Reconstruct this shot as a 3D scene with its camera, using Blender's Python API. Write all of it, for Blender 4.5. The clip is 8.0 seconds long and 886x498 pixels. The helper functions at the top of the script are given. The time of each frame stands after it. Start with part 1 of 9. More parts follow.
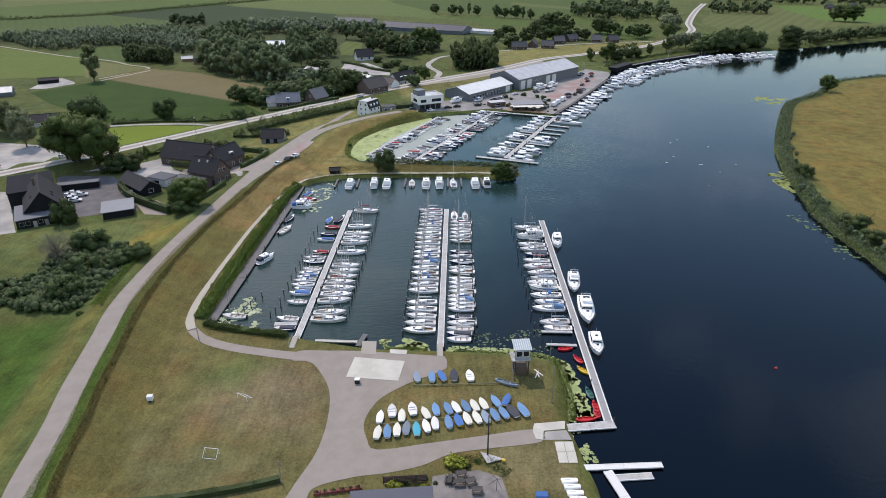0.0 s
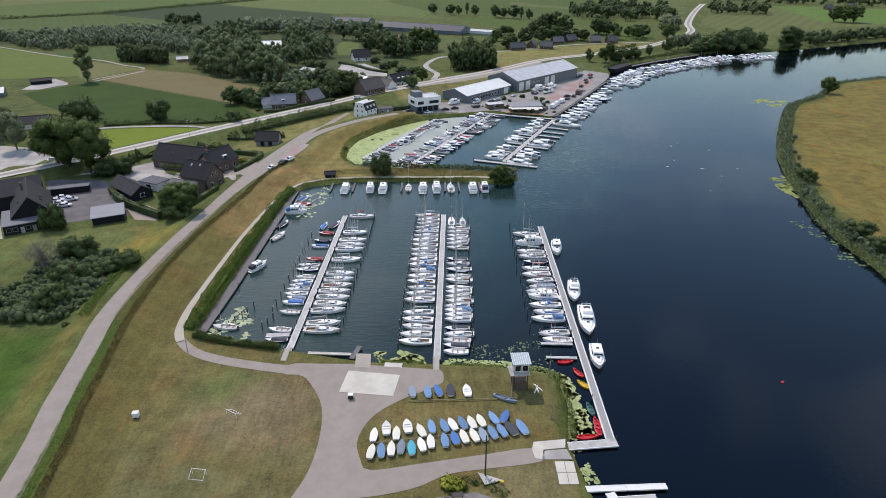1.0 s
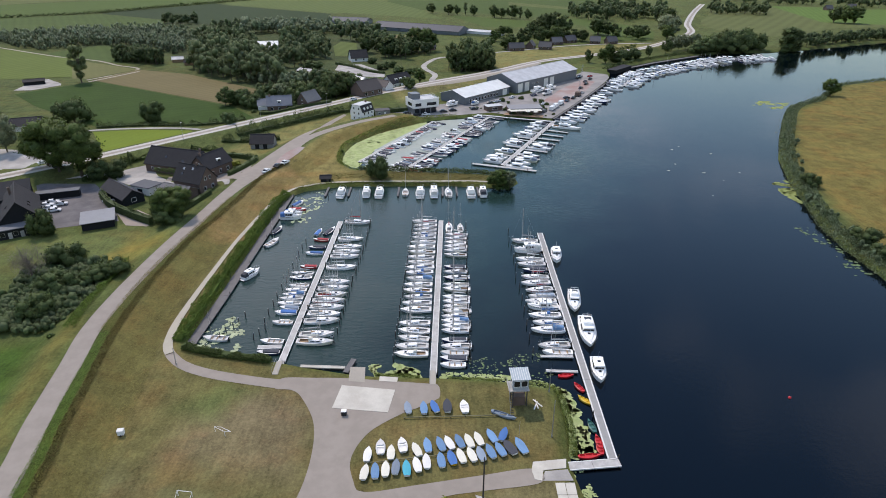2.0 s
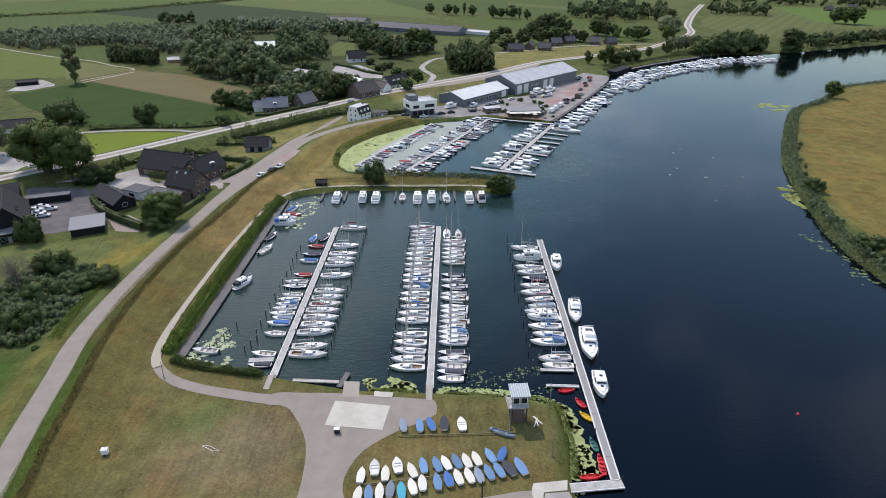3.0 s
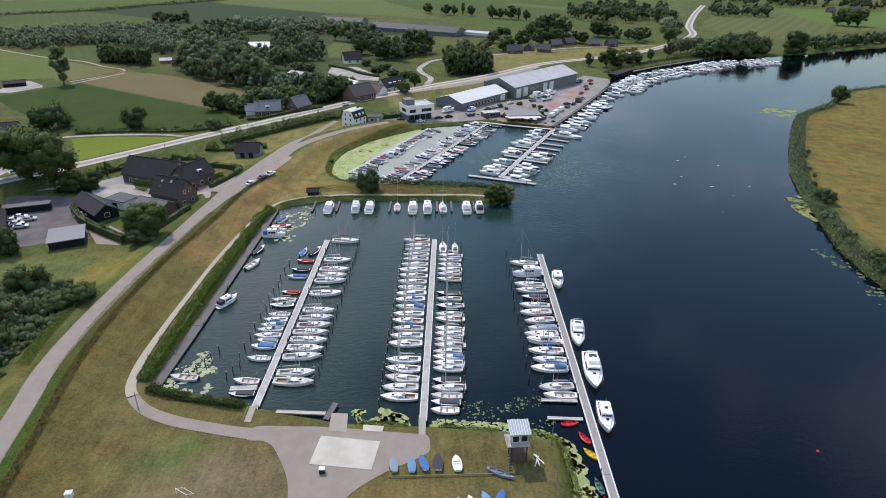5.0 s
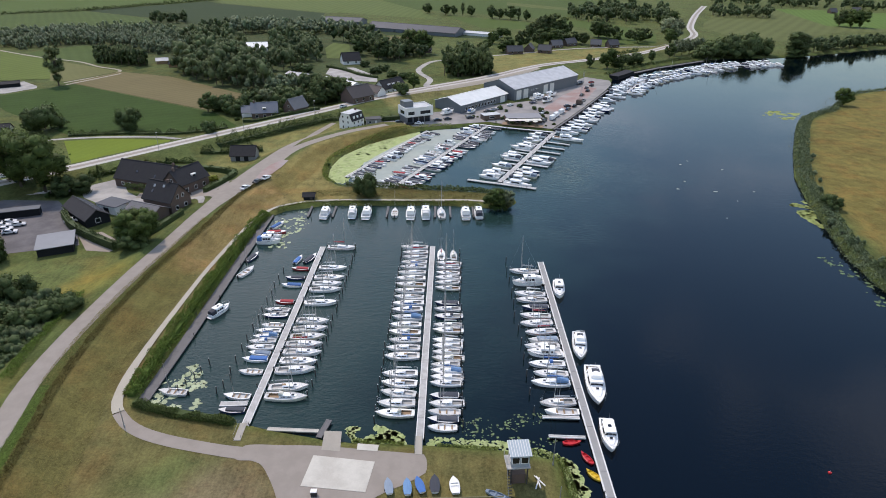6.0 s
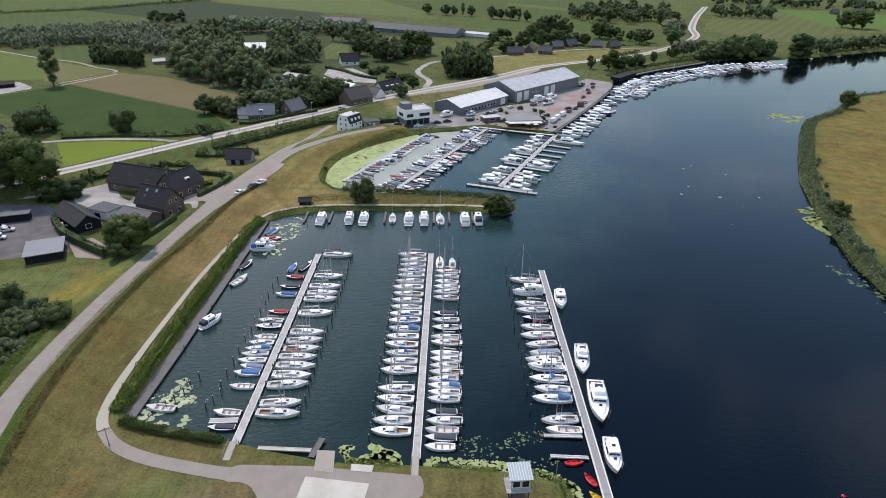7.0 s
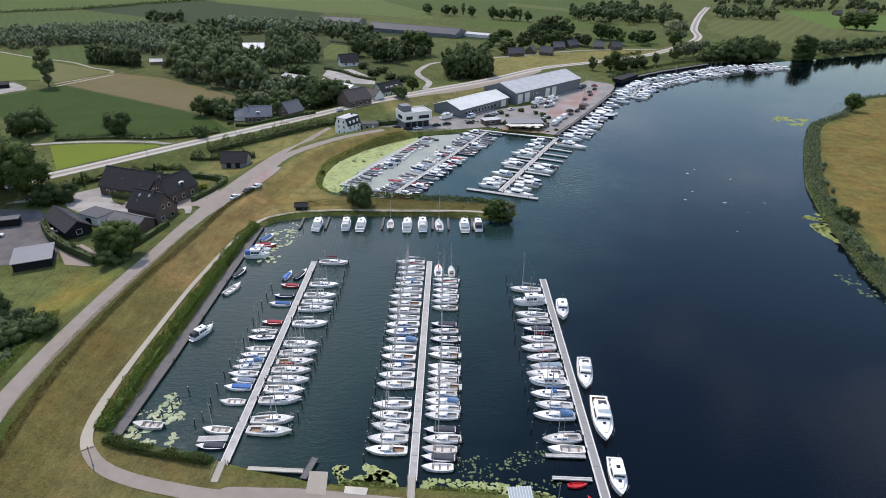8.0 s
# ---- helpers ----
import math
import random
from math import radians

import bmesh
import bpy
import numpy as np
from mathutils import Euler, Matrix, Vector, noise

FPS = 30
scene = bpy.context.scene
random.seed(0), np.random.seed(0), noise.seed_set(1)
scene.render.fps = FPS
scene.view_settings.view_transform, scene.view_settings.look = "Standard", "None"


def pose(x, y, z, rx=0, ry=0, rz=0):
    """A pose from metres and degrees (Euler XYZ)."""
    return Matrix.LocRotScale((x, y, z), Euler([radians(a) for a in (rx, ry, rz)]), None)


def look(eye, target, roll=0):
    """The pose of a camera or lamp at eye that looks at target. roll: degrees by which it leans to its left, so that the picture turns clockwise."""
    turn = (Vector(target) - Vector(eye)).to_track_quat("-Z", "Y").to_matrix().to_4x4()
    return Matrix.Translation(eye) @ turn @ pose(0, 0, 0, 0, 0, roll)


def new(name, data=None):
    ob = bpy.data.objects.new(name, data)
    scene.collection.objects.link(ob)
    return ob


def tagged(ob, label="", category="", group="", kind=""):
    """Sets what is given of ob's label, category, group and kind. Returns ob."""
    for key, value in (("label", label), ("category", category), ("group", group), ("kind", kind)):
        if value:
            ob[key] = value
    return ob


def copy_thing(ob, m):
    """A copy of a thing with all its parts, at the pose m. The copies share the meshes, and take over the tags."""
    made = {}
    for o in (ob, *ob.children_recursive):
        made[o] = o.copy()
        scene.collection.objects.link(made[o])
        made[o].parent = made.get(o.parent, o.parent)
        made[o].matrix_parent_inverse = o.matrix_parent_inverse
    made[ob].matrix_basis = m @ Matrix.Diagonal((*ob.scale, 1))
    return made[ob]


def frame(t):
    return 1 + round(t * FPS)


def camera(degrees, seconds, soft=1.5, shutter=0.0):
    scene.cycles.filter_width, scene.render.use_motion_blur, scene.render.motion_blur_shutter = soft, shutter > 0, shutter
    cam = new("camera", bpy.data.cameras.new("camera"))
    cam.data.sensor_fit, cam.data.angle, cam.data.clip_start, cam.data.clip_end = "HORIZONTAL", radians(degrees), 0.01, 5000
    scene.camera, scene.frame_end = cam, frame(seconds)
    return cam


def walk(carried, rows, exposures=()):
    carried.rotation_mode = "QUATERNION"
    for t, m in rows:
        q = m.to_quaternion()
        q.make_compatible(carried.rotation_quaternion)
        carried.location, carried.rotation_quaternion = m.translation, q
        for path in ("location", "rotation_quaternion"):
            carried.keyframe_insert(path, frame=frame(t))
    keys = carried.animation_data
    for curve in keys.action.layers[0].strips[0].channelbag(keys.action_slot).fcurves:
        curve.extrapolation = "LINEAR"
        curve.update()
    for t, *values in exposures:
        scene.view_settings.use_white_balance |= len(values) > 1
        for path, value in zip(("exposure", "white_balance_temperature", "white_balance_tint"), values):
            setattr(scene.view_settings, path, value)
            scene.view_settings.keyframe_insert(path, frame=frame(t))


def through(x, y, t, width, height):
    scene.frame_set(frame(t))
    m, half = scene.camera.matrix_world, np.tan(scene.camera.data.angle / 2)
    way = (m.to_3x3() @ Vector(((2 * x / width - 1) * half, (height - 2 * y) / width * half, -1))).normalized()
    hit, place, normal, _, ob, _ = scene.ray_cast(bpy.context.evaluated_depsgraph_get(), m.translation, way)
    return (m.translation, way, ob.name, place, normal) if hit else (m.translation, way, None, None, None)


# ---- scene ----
cam = camera(70.0, 8.0, soft=0.94)
PATH = [
    (0.0, pose(0.000, 0.000, 85.000, 64.077, 0.236, -0.114)),
    (0.5, pose(0.180, 2.432, 85.137, 64.047, 0.180, -0.187)),
    (1.0, pose(0.361, 4.876, 85.264, 64.019, 0.124, -0.252)),
    (1.5, pose(0.544, 7.332, 85.381, 63.992, 0.068, -0.310)),
    (2.0, pose(0.729, 9.800, 85.489, 63.967, 0.012, -0.360)),
    (2.5, pose(0.916, 12.281, 85.588, 63.943, -0.044, -0.403)),
    (3.0, pose(1.105, 14.774, 85.677, 63.920, -0.100, -0.439)),
    (3.5, pose(1.296, 17.278, 85.756, 63.899, -0.156, -0.468)),
    (4.0, pose(1.488, 19.795, 85.826, 63.880, -0.211, -0.490)),
    (4.5, pose(1.682, 22.324, 85.886, 63.862, -0.267, -0.504)),
    (5.0, pose(1.879, 24.866, 85.937, 63.845, -0.323, -0.511)),
    (5.5, pose(2.077, 27.419, 85.978, 63.830, -0.379, -0.511)),
    (6.0, pose(2.277, 29.985, 86.010, 63.816, -0.434, -0.504)),
    (6.5, pose(2.478, 32.562, 86.032, 63.804, -0.490, -0.489)),
    (7.0, pose(2.682, 35.152, 86.045, 63.793, -0.546, -0.468)),
    (7.5, pose(2.888, 37.754, 86.048, 63.783, -0.601, -0.439)),
    (8.0, pose(3.095, 40.368, 86.041, 63.775, -0.657, -0.403)),
]
walk(cam, PATH, [(0.0, -0.66, 6950, 17.0), (8.0, -0.66, 6950, 17.0)])

# ---- world, sun, exposure ----
SUN_EL, SUN_AZ = 55.0, -32.0  # degrees above the ground; clockwise from +y
world = bpy.data.worlds.new("sky")
scene.world = world
world.use_nodes = True
wn = world.node_tree.nodes
sky = wn.new("ShaderNodeTexSky")
sky.sky_type, sky.sun_disc = "NISHITA", False
sky.sun_elevation, sky.sun_rotation = radians(SUN_EL), radians(SUN_AZ)
sky.air_density, sky.dust_density, sky.ozone_density = 1.9, 0.0, 9.0
wn["Background"].inputs["Strength"].default_value = 0.27
# fair-weather clouds all over the sky
wl = world.node_tree.links
wpos = wn.new("ShaderNodeTexCoord")
wsep = wn.new("ShaderNodeSeparateXYZ")
wl.new(wpos.outputs["Generated"], wsep.inputs[0])
wup = wn.new("ShaderNodeMath")
wup.operation, wup.inputs[1].default_value = "ADD", 0.16
wl.new(wsep.outputs["Z"], wup.inputs[0])
wdiv = wn.new("ShaderNodeVectorMath")
wdiv.operation = "DIVIDE"
wl.new(wpos.outputs["Generated"], wdiv.inputs[0])
wl.new(wup.outputs[0], wdiv.inputs[1])
wmap = wn.new("ShaderNodeMapping")
wmap.inputs["Location"].default_value = (4.67, -15.82, 0.0)
wl.new(wdiv.outputs[0], wmap.inputs["Vector"])
wnoise = wn.new("ShaderNodeTexNoise")
wnoise.inputs["Scale"].default_value, wnoise.inputs["Detail"].default_value, wnoise.inputs["Roughness"].default_value = 0.9, 5.0, 0.55
wl.new(wmap.outputs[0], wnoise.inputs["Vector"])
wcover = wn.new("ShaderNodeMapRange")
wcover.inputs["From Min"].default_value, wcover.inputs["From Max"].default_value, wcover.inputs["To Max"].default_value = 0.52, 0.67, 0.75
wl.new(wnoise.outputs["Fac"], wcover.inputs["Value"])
wmix = wn.new("ShaderNodeMix")
wmix.data_type = "RGBA"
wmix.inputs["B"].default_value = (12.0, 13.0, 14.6, 1)
wl.new(wcover.outputs[0], wmix.inputs["Factor"])
wl.new(sky.outputs[0], wmix.inputs["A"])
wl.new(wmix.outputs["Result"], wn["Background"].inputs["Color"])
sun = new("sun", bpy.data.lights.new("sun", "SUN"))
sun.data.energy, sun.data.angle, sun.data.color = 5.0, radians(0.6), (1.0, 0.93, 0.83)
_az, _el = radians(SUN_AZ), radians(SUN_EL)
sun.matrix_world = look((900 * math.sin(_az) * math.cos(_el), 900 * math.cos(_az) * math.cos(_el), 900 * math.sin(_el)), (0, 0, 0))


# ---- materials ----
def nodes_of(name):
    m = bpy.data.materials.new(name)
    m.use_nodes = True
    t = m.node_tree
    return m, t.nodes, t.links, t.nodes["Principled BSDF"]


def math_node(n, l, op, a, b=None, c=None):
    q = n.new("ShaderNodeMath")
    q.operation = op
    for k, v in enumerate((a, b, c)):
        if v is None:
            continue
        if isinstance(v, (int, float)):
            q.inputs[k].default_value = v
        else:
            l.new(v, q.inputs[k])
    return q.outputs[0]


def noise_node(n, l, where, scale, detail=3.0, rough=0.55, stretch=None):
    if stretch:
        mp = n.new("ShaderNodeMapping")
        mp.inputs["Scale"].default_value = stretch
        l.new(where, mp.inputs["Vector"])
        where = mp.outputs[0]
    q = n.new("ShaderNodeTexNoise")
    q.inputs["Scale"].default_value, q.inputs["Detail"].default_value, q.inputs["Roughness"].default_value = scale, detail, rough
    l.new(where, q.inputs["Vector"])
    return q.outputs["Fac"]


def times(n, l, colour, value):
    q = n.new("ShaderNodeVectorMath")
    q.operation = "SCALE"
    l.new(colour, q.inputs[0])
    l.new(value, q.inputs["Scale"])
    return q.outputs[0]


def mat(name, col, rough=0.6, var=0.15, scale=1.0, bump=0.05, metal=0.0, rnd=0.0, isl=0.0, col2=None, spec=0.5, fine=9.0, through=0.0, palette=None):
    """A surface of one colour, varied at two scales; rnd and isl vary it from object to object and from piece to piece."""
    m, n, l, b = nodes_of(name)
    place = n.new("ShaderNodeNewGeometry")
    obj = n.new("ShaderNodeObjectInfo")
    n1 = noise_node(n, l, place.outputs["Position"], scale)
    n2 = noise_node(n, l, place.outputs["Position"], scale * fine, 2.0)
    mix = n.new("ShaderNodeMix")
    mix.data_type = "RGBA"
    mix.inputs["A"].default_value = (*col, 1)
    mix.inputs["B"].default_value = (*(col2 or col), 1)
    wide = n.new("ShaderNodeMapRange")
    wide.inputs["From Min"].default_value, wide.inputs["From Max"].default_value = 0.38, 0.62
    l.new(n1, wide.inputs["Value"])
    l.new(wide.outputs[0], mix.inputs["Factor"])
    colour = mix.outputs["Result"]
    if palette:
        ramp = n.new("ShaderNodeValToRGB")
        ramp.color_ramp.interpolation = "CONSTANT"
        while len(ramp.color_ramp.elements) < len(palette):
            ramp.color_ramp.elements.new(0.5)
        for k, c in enumerate(palette):
            ramp.color_ramp.elements[k].position = k / len(palette)
            ramp.color_ramp.elements[k].color = (*c, 1)
        l.new(obj.outputs["Random"], ramp.inputs[0])
        colour = ramp.outputs[0]
    both = math_node(n, l, "ADD", math_node(n, l, "MULTIPLY", n1, 0.5), math_node(n, l, "MULTIPLY", n2, 0.5))
    value = math_node(n, l, "MULTIPLY_ADD", both, 4.0 * var, 1.0 - 2.0 * var)
    if rnd:
        value = math_node(n, l, "MULTIPLY", value, math_node(n, l, "MULTIPLY_ADD", obj.outputs["Random"], 2 * rnd, 1 - rnd))
    if isl:
        value = math_node(n, l, "MULTIPLY", value, math_node(n, l, "MULTIPLY_ADD", place.outputs["Random Per Island"], 2 * isl, 1 - isl))
    l.new(times(n, l, colour, math_node(n, l, "MAXIMUM", value, 0.05)), b.inputs["Base Color"])
    b.inputs["Roughness"].default_value, b.inputs["Metallic"].default_value = rough, metal
    b.inputs["Specular IOR Level"].default_value = spec
    if bump:
        bp = n.new("ShaderNodeBump")
        bp.inputs["Strength"].default_value, bp.inputs["Distance"].default_value = 0.6, bump
        l.new(n2, bp.inputs["Height"])
        l.new(bp.outputs[0], b.inputs["Normal"])
    if through:
        b.inputs["Subsurface Weight"].default_value = 0.0
        tr = n.new("ShaderNodeBsdfTranslucent")
        l.new(times(n, l, colour, math_node(n, l, "MAXIMUM", value, 0.05)), tr.inputs["Color"])
        ms = n.new("ShaderNodeMixShader")
        ms.inputs[0].default_value = through
        l.new(b.outputs[0], ms.inputs[1])
        l.new(tr.outputs[0], ms.inputs[2])
        l.new(ms.outputs[0], n["Material Output"].inputs["Surface"])
    return m


def ground_mat():
    """Grass land: the kind of turf comes with the sheet, the blades, tufts and dry spots from here."""
    m, n, l, b = nodes_of("turf")
    geo = n.new("ShaderNodeNewGeometry")
    at = n.new("ShaderNodeAttribute")
    at.attribute_name = "turf"
    p = geo.outputs["Position"]
    a1 = noise_node(n, l, p, 0.035, 4.0)
    a2 = noise_node(n, l, p, 0.22, 5.0, 0.65)
    a3 = noise_node(n, l, p, 1.9, 6.0, 0.8)
    s = math_node(n, l, "ADD", math_node(n, l, "MULTIPLY", a1, 0.35), math_node(n, l, "MULTIPLY", a2, 0.6))
    s = math_node(n, l, "ADD", s, math_node(n, l, "MULTIPLY", a3, 0.8))
    streak = noise_node(n, l, p, 0.9, 4.0, 0.7, (1.1, 0.16, 1.0))
    s = math_node(n, l, "ADD", s, math_node(n, l, "MULTIPLY", streak, 0.35))
    value = math_node(n, l, "MAXIMUM", math_node(n, l, "MULTIPLY_ADD", s, 2.3, -1.42), 0.2)
    dry = n.new("ShaderNodeMix")
    dry.data_type = "RGBA"
    l.new(at.outputs["Color"], dry.inputs["A"])
    mul = n.new("ShaderNodeMix")
    mul.data_type, mul.blend_type = "RGBA", "MULTIPLY"
    mul.inputs["Factor"].default_value = 1.0
    mul.inputs["B"].default_value = (1.18, 0.97, 0.95, 1)
    l.new(at.outputs["Color"], mul.inputs["A"])
    l.new(mul.outputs["Result"], dry.inputs["B"])
    mr = n.new("ShaderNodeMapRange")
    mr.inputs["From Min"].default_value, mr.inputs["From Max"].default_value = 0.47, 0.66
    l.new(noise_node(n, l, p, 0.09, 5.0, 0.6), mr.inputs["Value"])
    l.new(mr.outputs[0], dry.inputs["Factor"])
    l.new(times(n, l, dry.outputs["Result"], value), b.inputs["Base Color"])
    b.inputs["Roughness"].default_value = 0.95
    b.inputs["Specular IOR Level"].default_value = 0.1
    bp = n.new("ShaderNodeBump")
    bp.inputs["Strength"].default_value, bp.inputs["Distance"].default_value = 0.7, 0.25
    l.new(math_node(n, l, "ADD", a3, math_node(n, l, "MULTIPLY", a2, 1.5)), bp.inputs["Height"])
    l.new(bp.outputs[0], b.inputs["Normal"])
    return m


def water_mat():
    m, n, l, b = nodes_of("water")
    geo = n.new("ShaderNodeNewGeometry")
    p = geo.outputs["Position"]
    # base colour of the basins: teal water, with cloud reflection painted in as a paler tone; the river stays near
    # black
    xyz = n.new("ShaderNodeSeparateXYZ")
    l.new(p, xyz.inputs[0])
    # mask of the paler tone: by x and y, with a ragged edge
    shallow = n.new("ShaderNodeMapRange")
    shallow.interpolation_type = "SMOOTHSTEP"
    shallow.inputs["From Min"].default_value, shallow.inputs["From Max"].default_value = 64.0, -10.0
    l.new(math_node(n, l, "MULTIPLY_ADD", noise_node(n, l, p, 0.05, 4.0), 50.0, math_node(n, l, "ADD", math_node(n, l, "MULTIPLY_ADD", math_node(n, l, "MINIMUM", xyz.outputs["Y"], 265.0), -0.55, xyz.outputs["X"]), 74.0)), shallow.inputs["Value"])
    basin_tint = n.new("ShaderNodeMix")
    basin_tint.data_type = "RGBA"
    basin_tint.inputs["A"].default_value, basin_tint.inputs["B"].default_value = (0.0, 0.0015, 0.004, 1), (0.013, 0.032, 0.029, 1)
    l.new(shallow.outputs[0], basin_tint.inputs["Factor"])
    l.new(basin_tint.outputs["Result"], b.inputs["Base Color"])
    b.inputs["Roughness"].default_value = 0.04
    b.inputs["IOR"].default_value = 1.29
    calm = n.new("ShaderNodeMapRange")
    calm.inputs["From Min"].default_value, calm.inputs["From Max"].default_value = 0.35, 0.7
    calm.inputs["To Min"].default_value, calm.inputs["To Max"].default_value = 0.15, 1.0
    l.new(noise_node(n, l, p, 0.02, 3.0), calm.inputs["Value"])
    w1 = noise_node(n, l, p, 0.55, 3.0, 0.5, (1.0, 1.8, 1.0))
    w2 = noise_node(n, l, p, 1.9, 2.0, 0.5, (0.8, 1.7, 1.0))
    bp = n.new("ShaderNodeBump")
    bp.inputs["Distance"].default_value = 0.24
    l.new(math_node(n, l, "MULTIPLY", calm.outputs[0], math_node(n, l, "MULTIPLY_ADD", shallow.outputs[0], 0.55, 0.12)), bp.inputs["Strength"])
    l.new(math_node(n, l, "ADD", w1, math_node(n, l, "MULTIPLY", w2, 0.55)), bp.inputs["Height"])
    l.new(bp.outputs[0], b.inputs["Normal"])
    return m


def crop_mat(name, col, angle, width=3.0, depth=0.15, var=0.12):
    """A field with the lines left by drilling and mowing."""
    m = mat(name, col, 0.95, var, 0.06, 0.15, spec=0.1, fine=14.0)
    n, l = m.node_tree.nodes, m.node_tree.links
    b = n["Principled BSDF"]
    geo = n.new("ShaderNodeNewGeometry")
    mp = n.new("ShaderNodeMapping")
    mp.inputs["Rotation"].default_value[2] = radians(angle)
    l.new(geo.outputs["Position"], mp.inputs["Vector"])
    wv = n.new("ShaderNodeTexWave")
    wv.inputs["Scale"].default_value = 0.314 / width
    wv.inputs["Distortion"].default_value, wv.inputs["Detail"].default_value, wv.inputs["Detail Scale"].default_value = 1.5, 3.0, 0.5
    l.new(mp.outputs[0], wv.inputs["Vector"])
    old = b.inputs["Base Color"].links[0].from_socket
    l.new(times(n, l, old, math_node(n, l, "MULTIPLY_ADD", wv.outputs["Fac"], 2 * depth, 1 - depth)), b.inputs["Base Color"])
    return m


TURF, WATER = ground_mat(), water_mat()
ASPHALT = mat("asphalt", (0.245, 0.212, 0.18), 0.9, 0.06, 0.4, 0.02, col2=(0.262, 0.228, 0.195), fine=18, spec=0.25)
ASPHALT_D = mat("dark_asphalt", (0.085, 0.078, 0.08), 0.9, 0.14, 0.2, 0.02, col2=(0.115, 0.105, 0.105), fine=18)
PAVING = mat("paving", (0.25, 0.235, 0.22), 0.9, 0.14, 0.12, 0.02, col2=(0.34, 0.32, 0.29), fine=20)
RED_PAVING = mat("red_paving", (0.27, 0.17, 0.145), 0.9, 0.14, 0.08, 0.02, col2=(0.28, 0.24, 0.225), fine=20)
CONCRETE = mat("concrete", (0.42, 0.39, 0.335), 0.85, 0.08, 0.35, 0.01, col2=(0.47, 0.445, 0.385), fine=12)
WHITE_LINE = mat("pale_lane", (0.40, 0.375, 0.34), 0.8, 0.08, 0.4, 0.0)
GRAVEL = mat("gravel", (0.29, 0.255, 0.20), 0.95, 0.14, 0.3, 0.03, fine=16)
DECK_GREY = mat("weathered_decking", (0.33, 0.32, 0.30), 0.8, 0.14, 0.8, 0.01, col2=(0.40, 0.385, 0.37), fine=8)
DECK_PALE = mat("pale_edge_beam", (0.60, 0.59, 0.565), 0.7, 0.06, 1.0, 0.0)
WOOD_DARK = mat("tarred_wood", (0.045, 0.04, 0.036), 0.8, 0.2, 1.2, 0.02, rnd=0.3)
DOCK_DARK = mat("dark_planking", (0.11, 0.105, 0.105), 0.8, 0.16, 1.0, 0.02)
LEAF = mat("leaf_green", (0.06, 0.092, 0.022), 0.7, 0.12, 0.3, 0.0, rnd=0.22, isl=0.28, spec=0.2, through=0.2)
LEAF_DARK = mat("leaf_dark", (0.07, 0.10, 0.034), 0.7, 0.12, 0.3, 0.0, rnd=0.2, isl=0.28, spec=0.2, through=0.2)
LEAF_WILLOW = mat("leaf_willow", (0.18, 0.21, 0.115), 0.7, 0.12, 0.3, 0.0, rnd=0.15, isl=0.4, spec=0.2, through=0.2)
LEAF_BRIGHT = mat("leaf_bright", (0.20, 0.22, 0.03), 0.7, 0.12, 0.3, 0.0, rnd=0.15, isl=0.4, spec=0.2, through=0.2)
REED = mat("reed_green", (0.15, 0.195, 0.05), 0.8, 0.15, 0.4, 0.0, isl=0.45, spec=0.1, through=0.25)
BARK = mat("bark", (0.085, 0.065, 0.045), 0.9, 0.2, 2.0, 0.03)
ROOF_DARK = mat("dark_roof_tile", (0.036, 0.035, 0.037), 0.8, 0.18, 0.7, 0.03, fine=10, rnd=0.2, spec=0.12)
ROOF_GREY = mat("grey_roof_sheet", (0.40, 0.40, 0.40), 0.55, 0.07, 0.3, 0.01, col2=(0.46, 0.46, 0.46))
ROOF_PALE = mat("pale_roof_sheet", (0.60, 0.60, 0.57), 0.5, 0.06, 0.25, 0.01, col2=(0.66, 0.66, 0.63))
ROOF_FAR = mat("weathered_grey_tile", (0.075, 0.073, 0.078), 0.85, 0.15, 0.5, 0.02, rnd=0.35)
ROOF_SOLAR = mat("blue_grey_roof_sheet", (0.05, 0.054, 0.066), 0.6, 0.1, 0.2, 0.0, spec=0.2)
WALL_WHITE = mat("white_render", (0.72, 0.71, 0.68), 0.8, 0.06, 0.5, 0.01)
WALL_BRICK = mat("brown_brick", (0.115, 0.078, 0.062), 0.9, 0.14, 0.8, 0.01, fine=12)
WALL_BLACK = mat("black_boarding", (0.016, 0.017, 0.019), 0.8, 0.15, 0.8, 0.01, spec=0.15)
WALL_GREY = mat("grey_steel_cladding", (0.12, 0.135, 0.15), 0.5, 0.08, 0.4, 0.01)
GLASS = mat("window_glass", (0.012, 0.015, 0.02), 0.08, 0.05, 1.0, 0.0)
FRAME_WHITE = mat("white_paint", (0.75, 0.75, 0.73), 0.5, 0.04, 1.0, 0.0)
GEL_WHITE = mat("white_gelcoat", (0.86, 0.85, 0.83), 0.3, 0.06, 1.2, 0.0, rnd=0.10)
GEL_CREAM = mat("cream_gelcoat", (0.66, 0.62, 0.5), 0.3, 0.06, 1.2, 0.0, rnd=0.06)
GEL_DECK = mat("grey_white_deck", (0.62, 0.61, 0.59), 0.6, 0.2, 1.8, 0.0, rnd=0.26)
WELL_GREY = mat("cockpit_sole", (0.36, 0.35, 0.33), 0.7, 0.15, 1.5, 0.0, rnd=0.3)
TOE_RAIL = mat("toe_rail_grey", (0.34, 0.34, 0.345), 0.6, 0.1, 1.5, 0.0, rnd=0.25)
GEL_BLUE = mat("navy_gelcoat", (0.02, 0.035, 0.09), 0.25, 0.08, 1.2, 0.0, rnd=0.2)
GEL_RED = mat("red_gelcoat", (0.33, 0.03, 0.03), 0.3, 0.08, 1.2, 0.0)
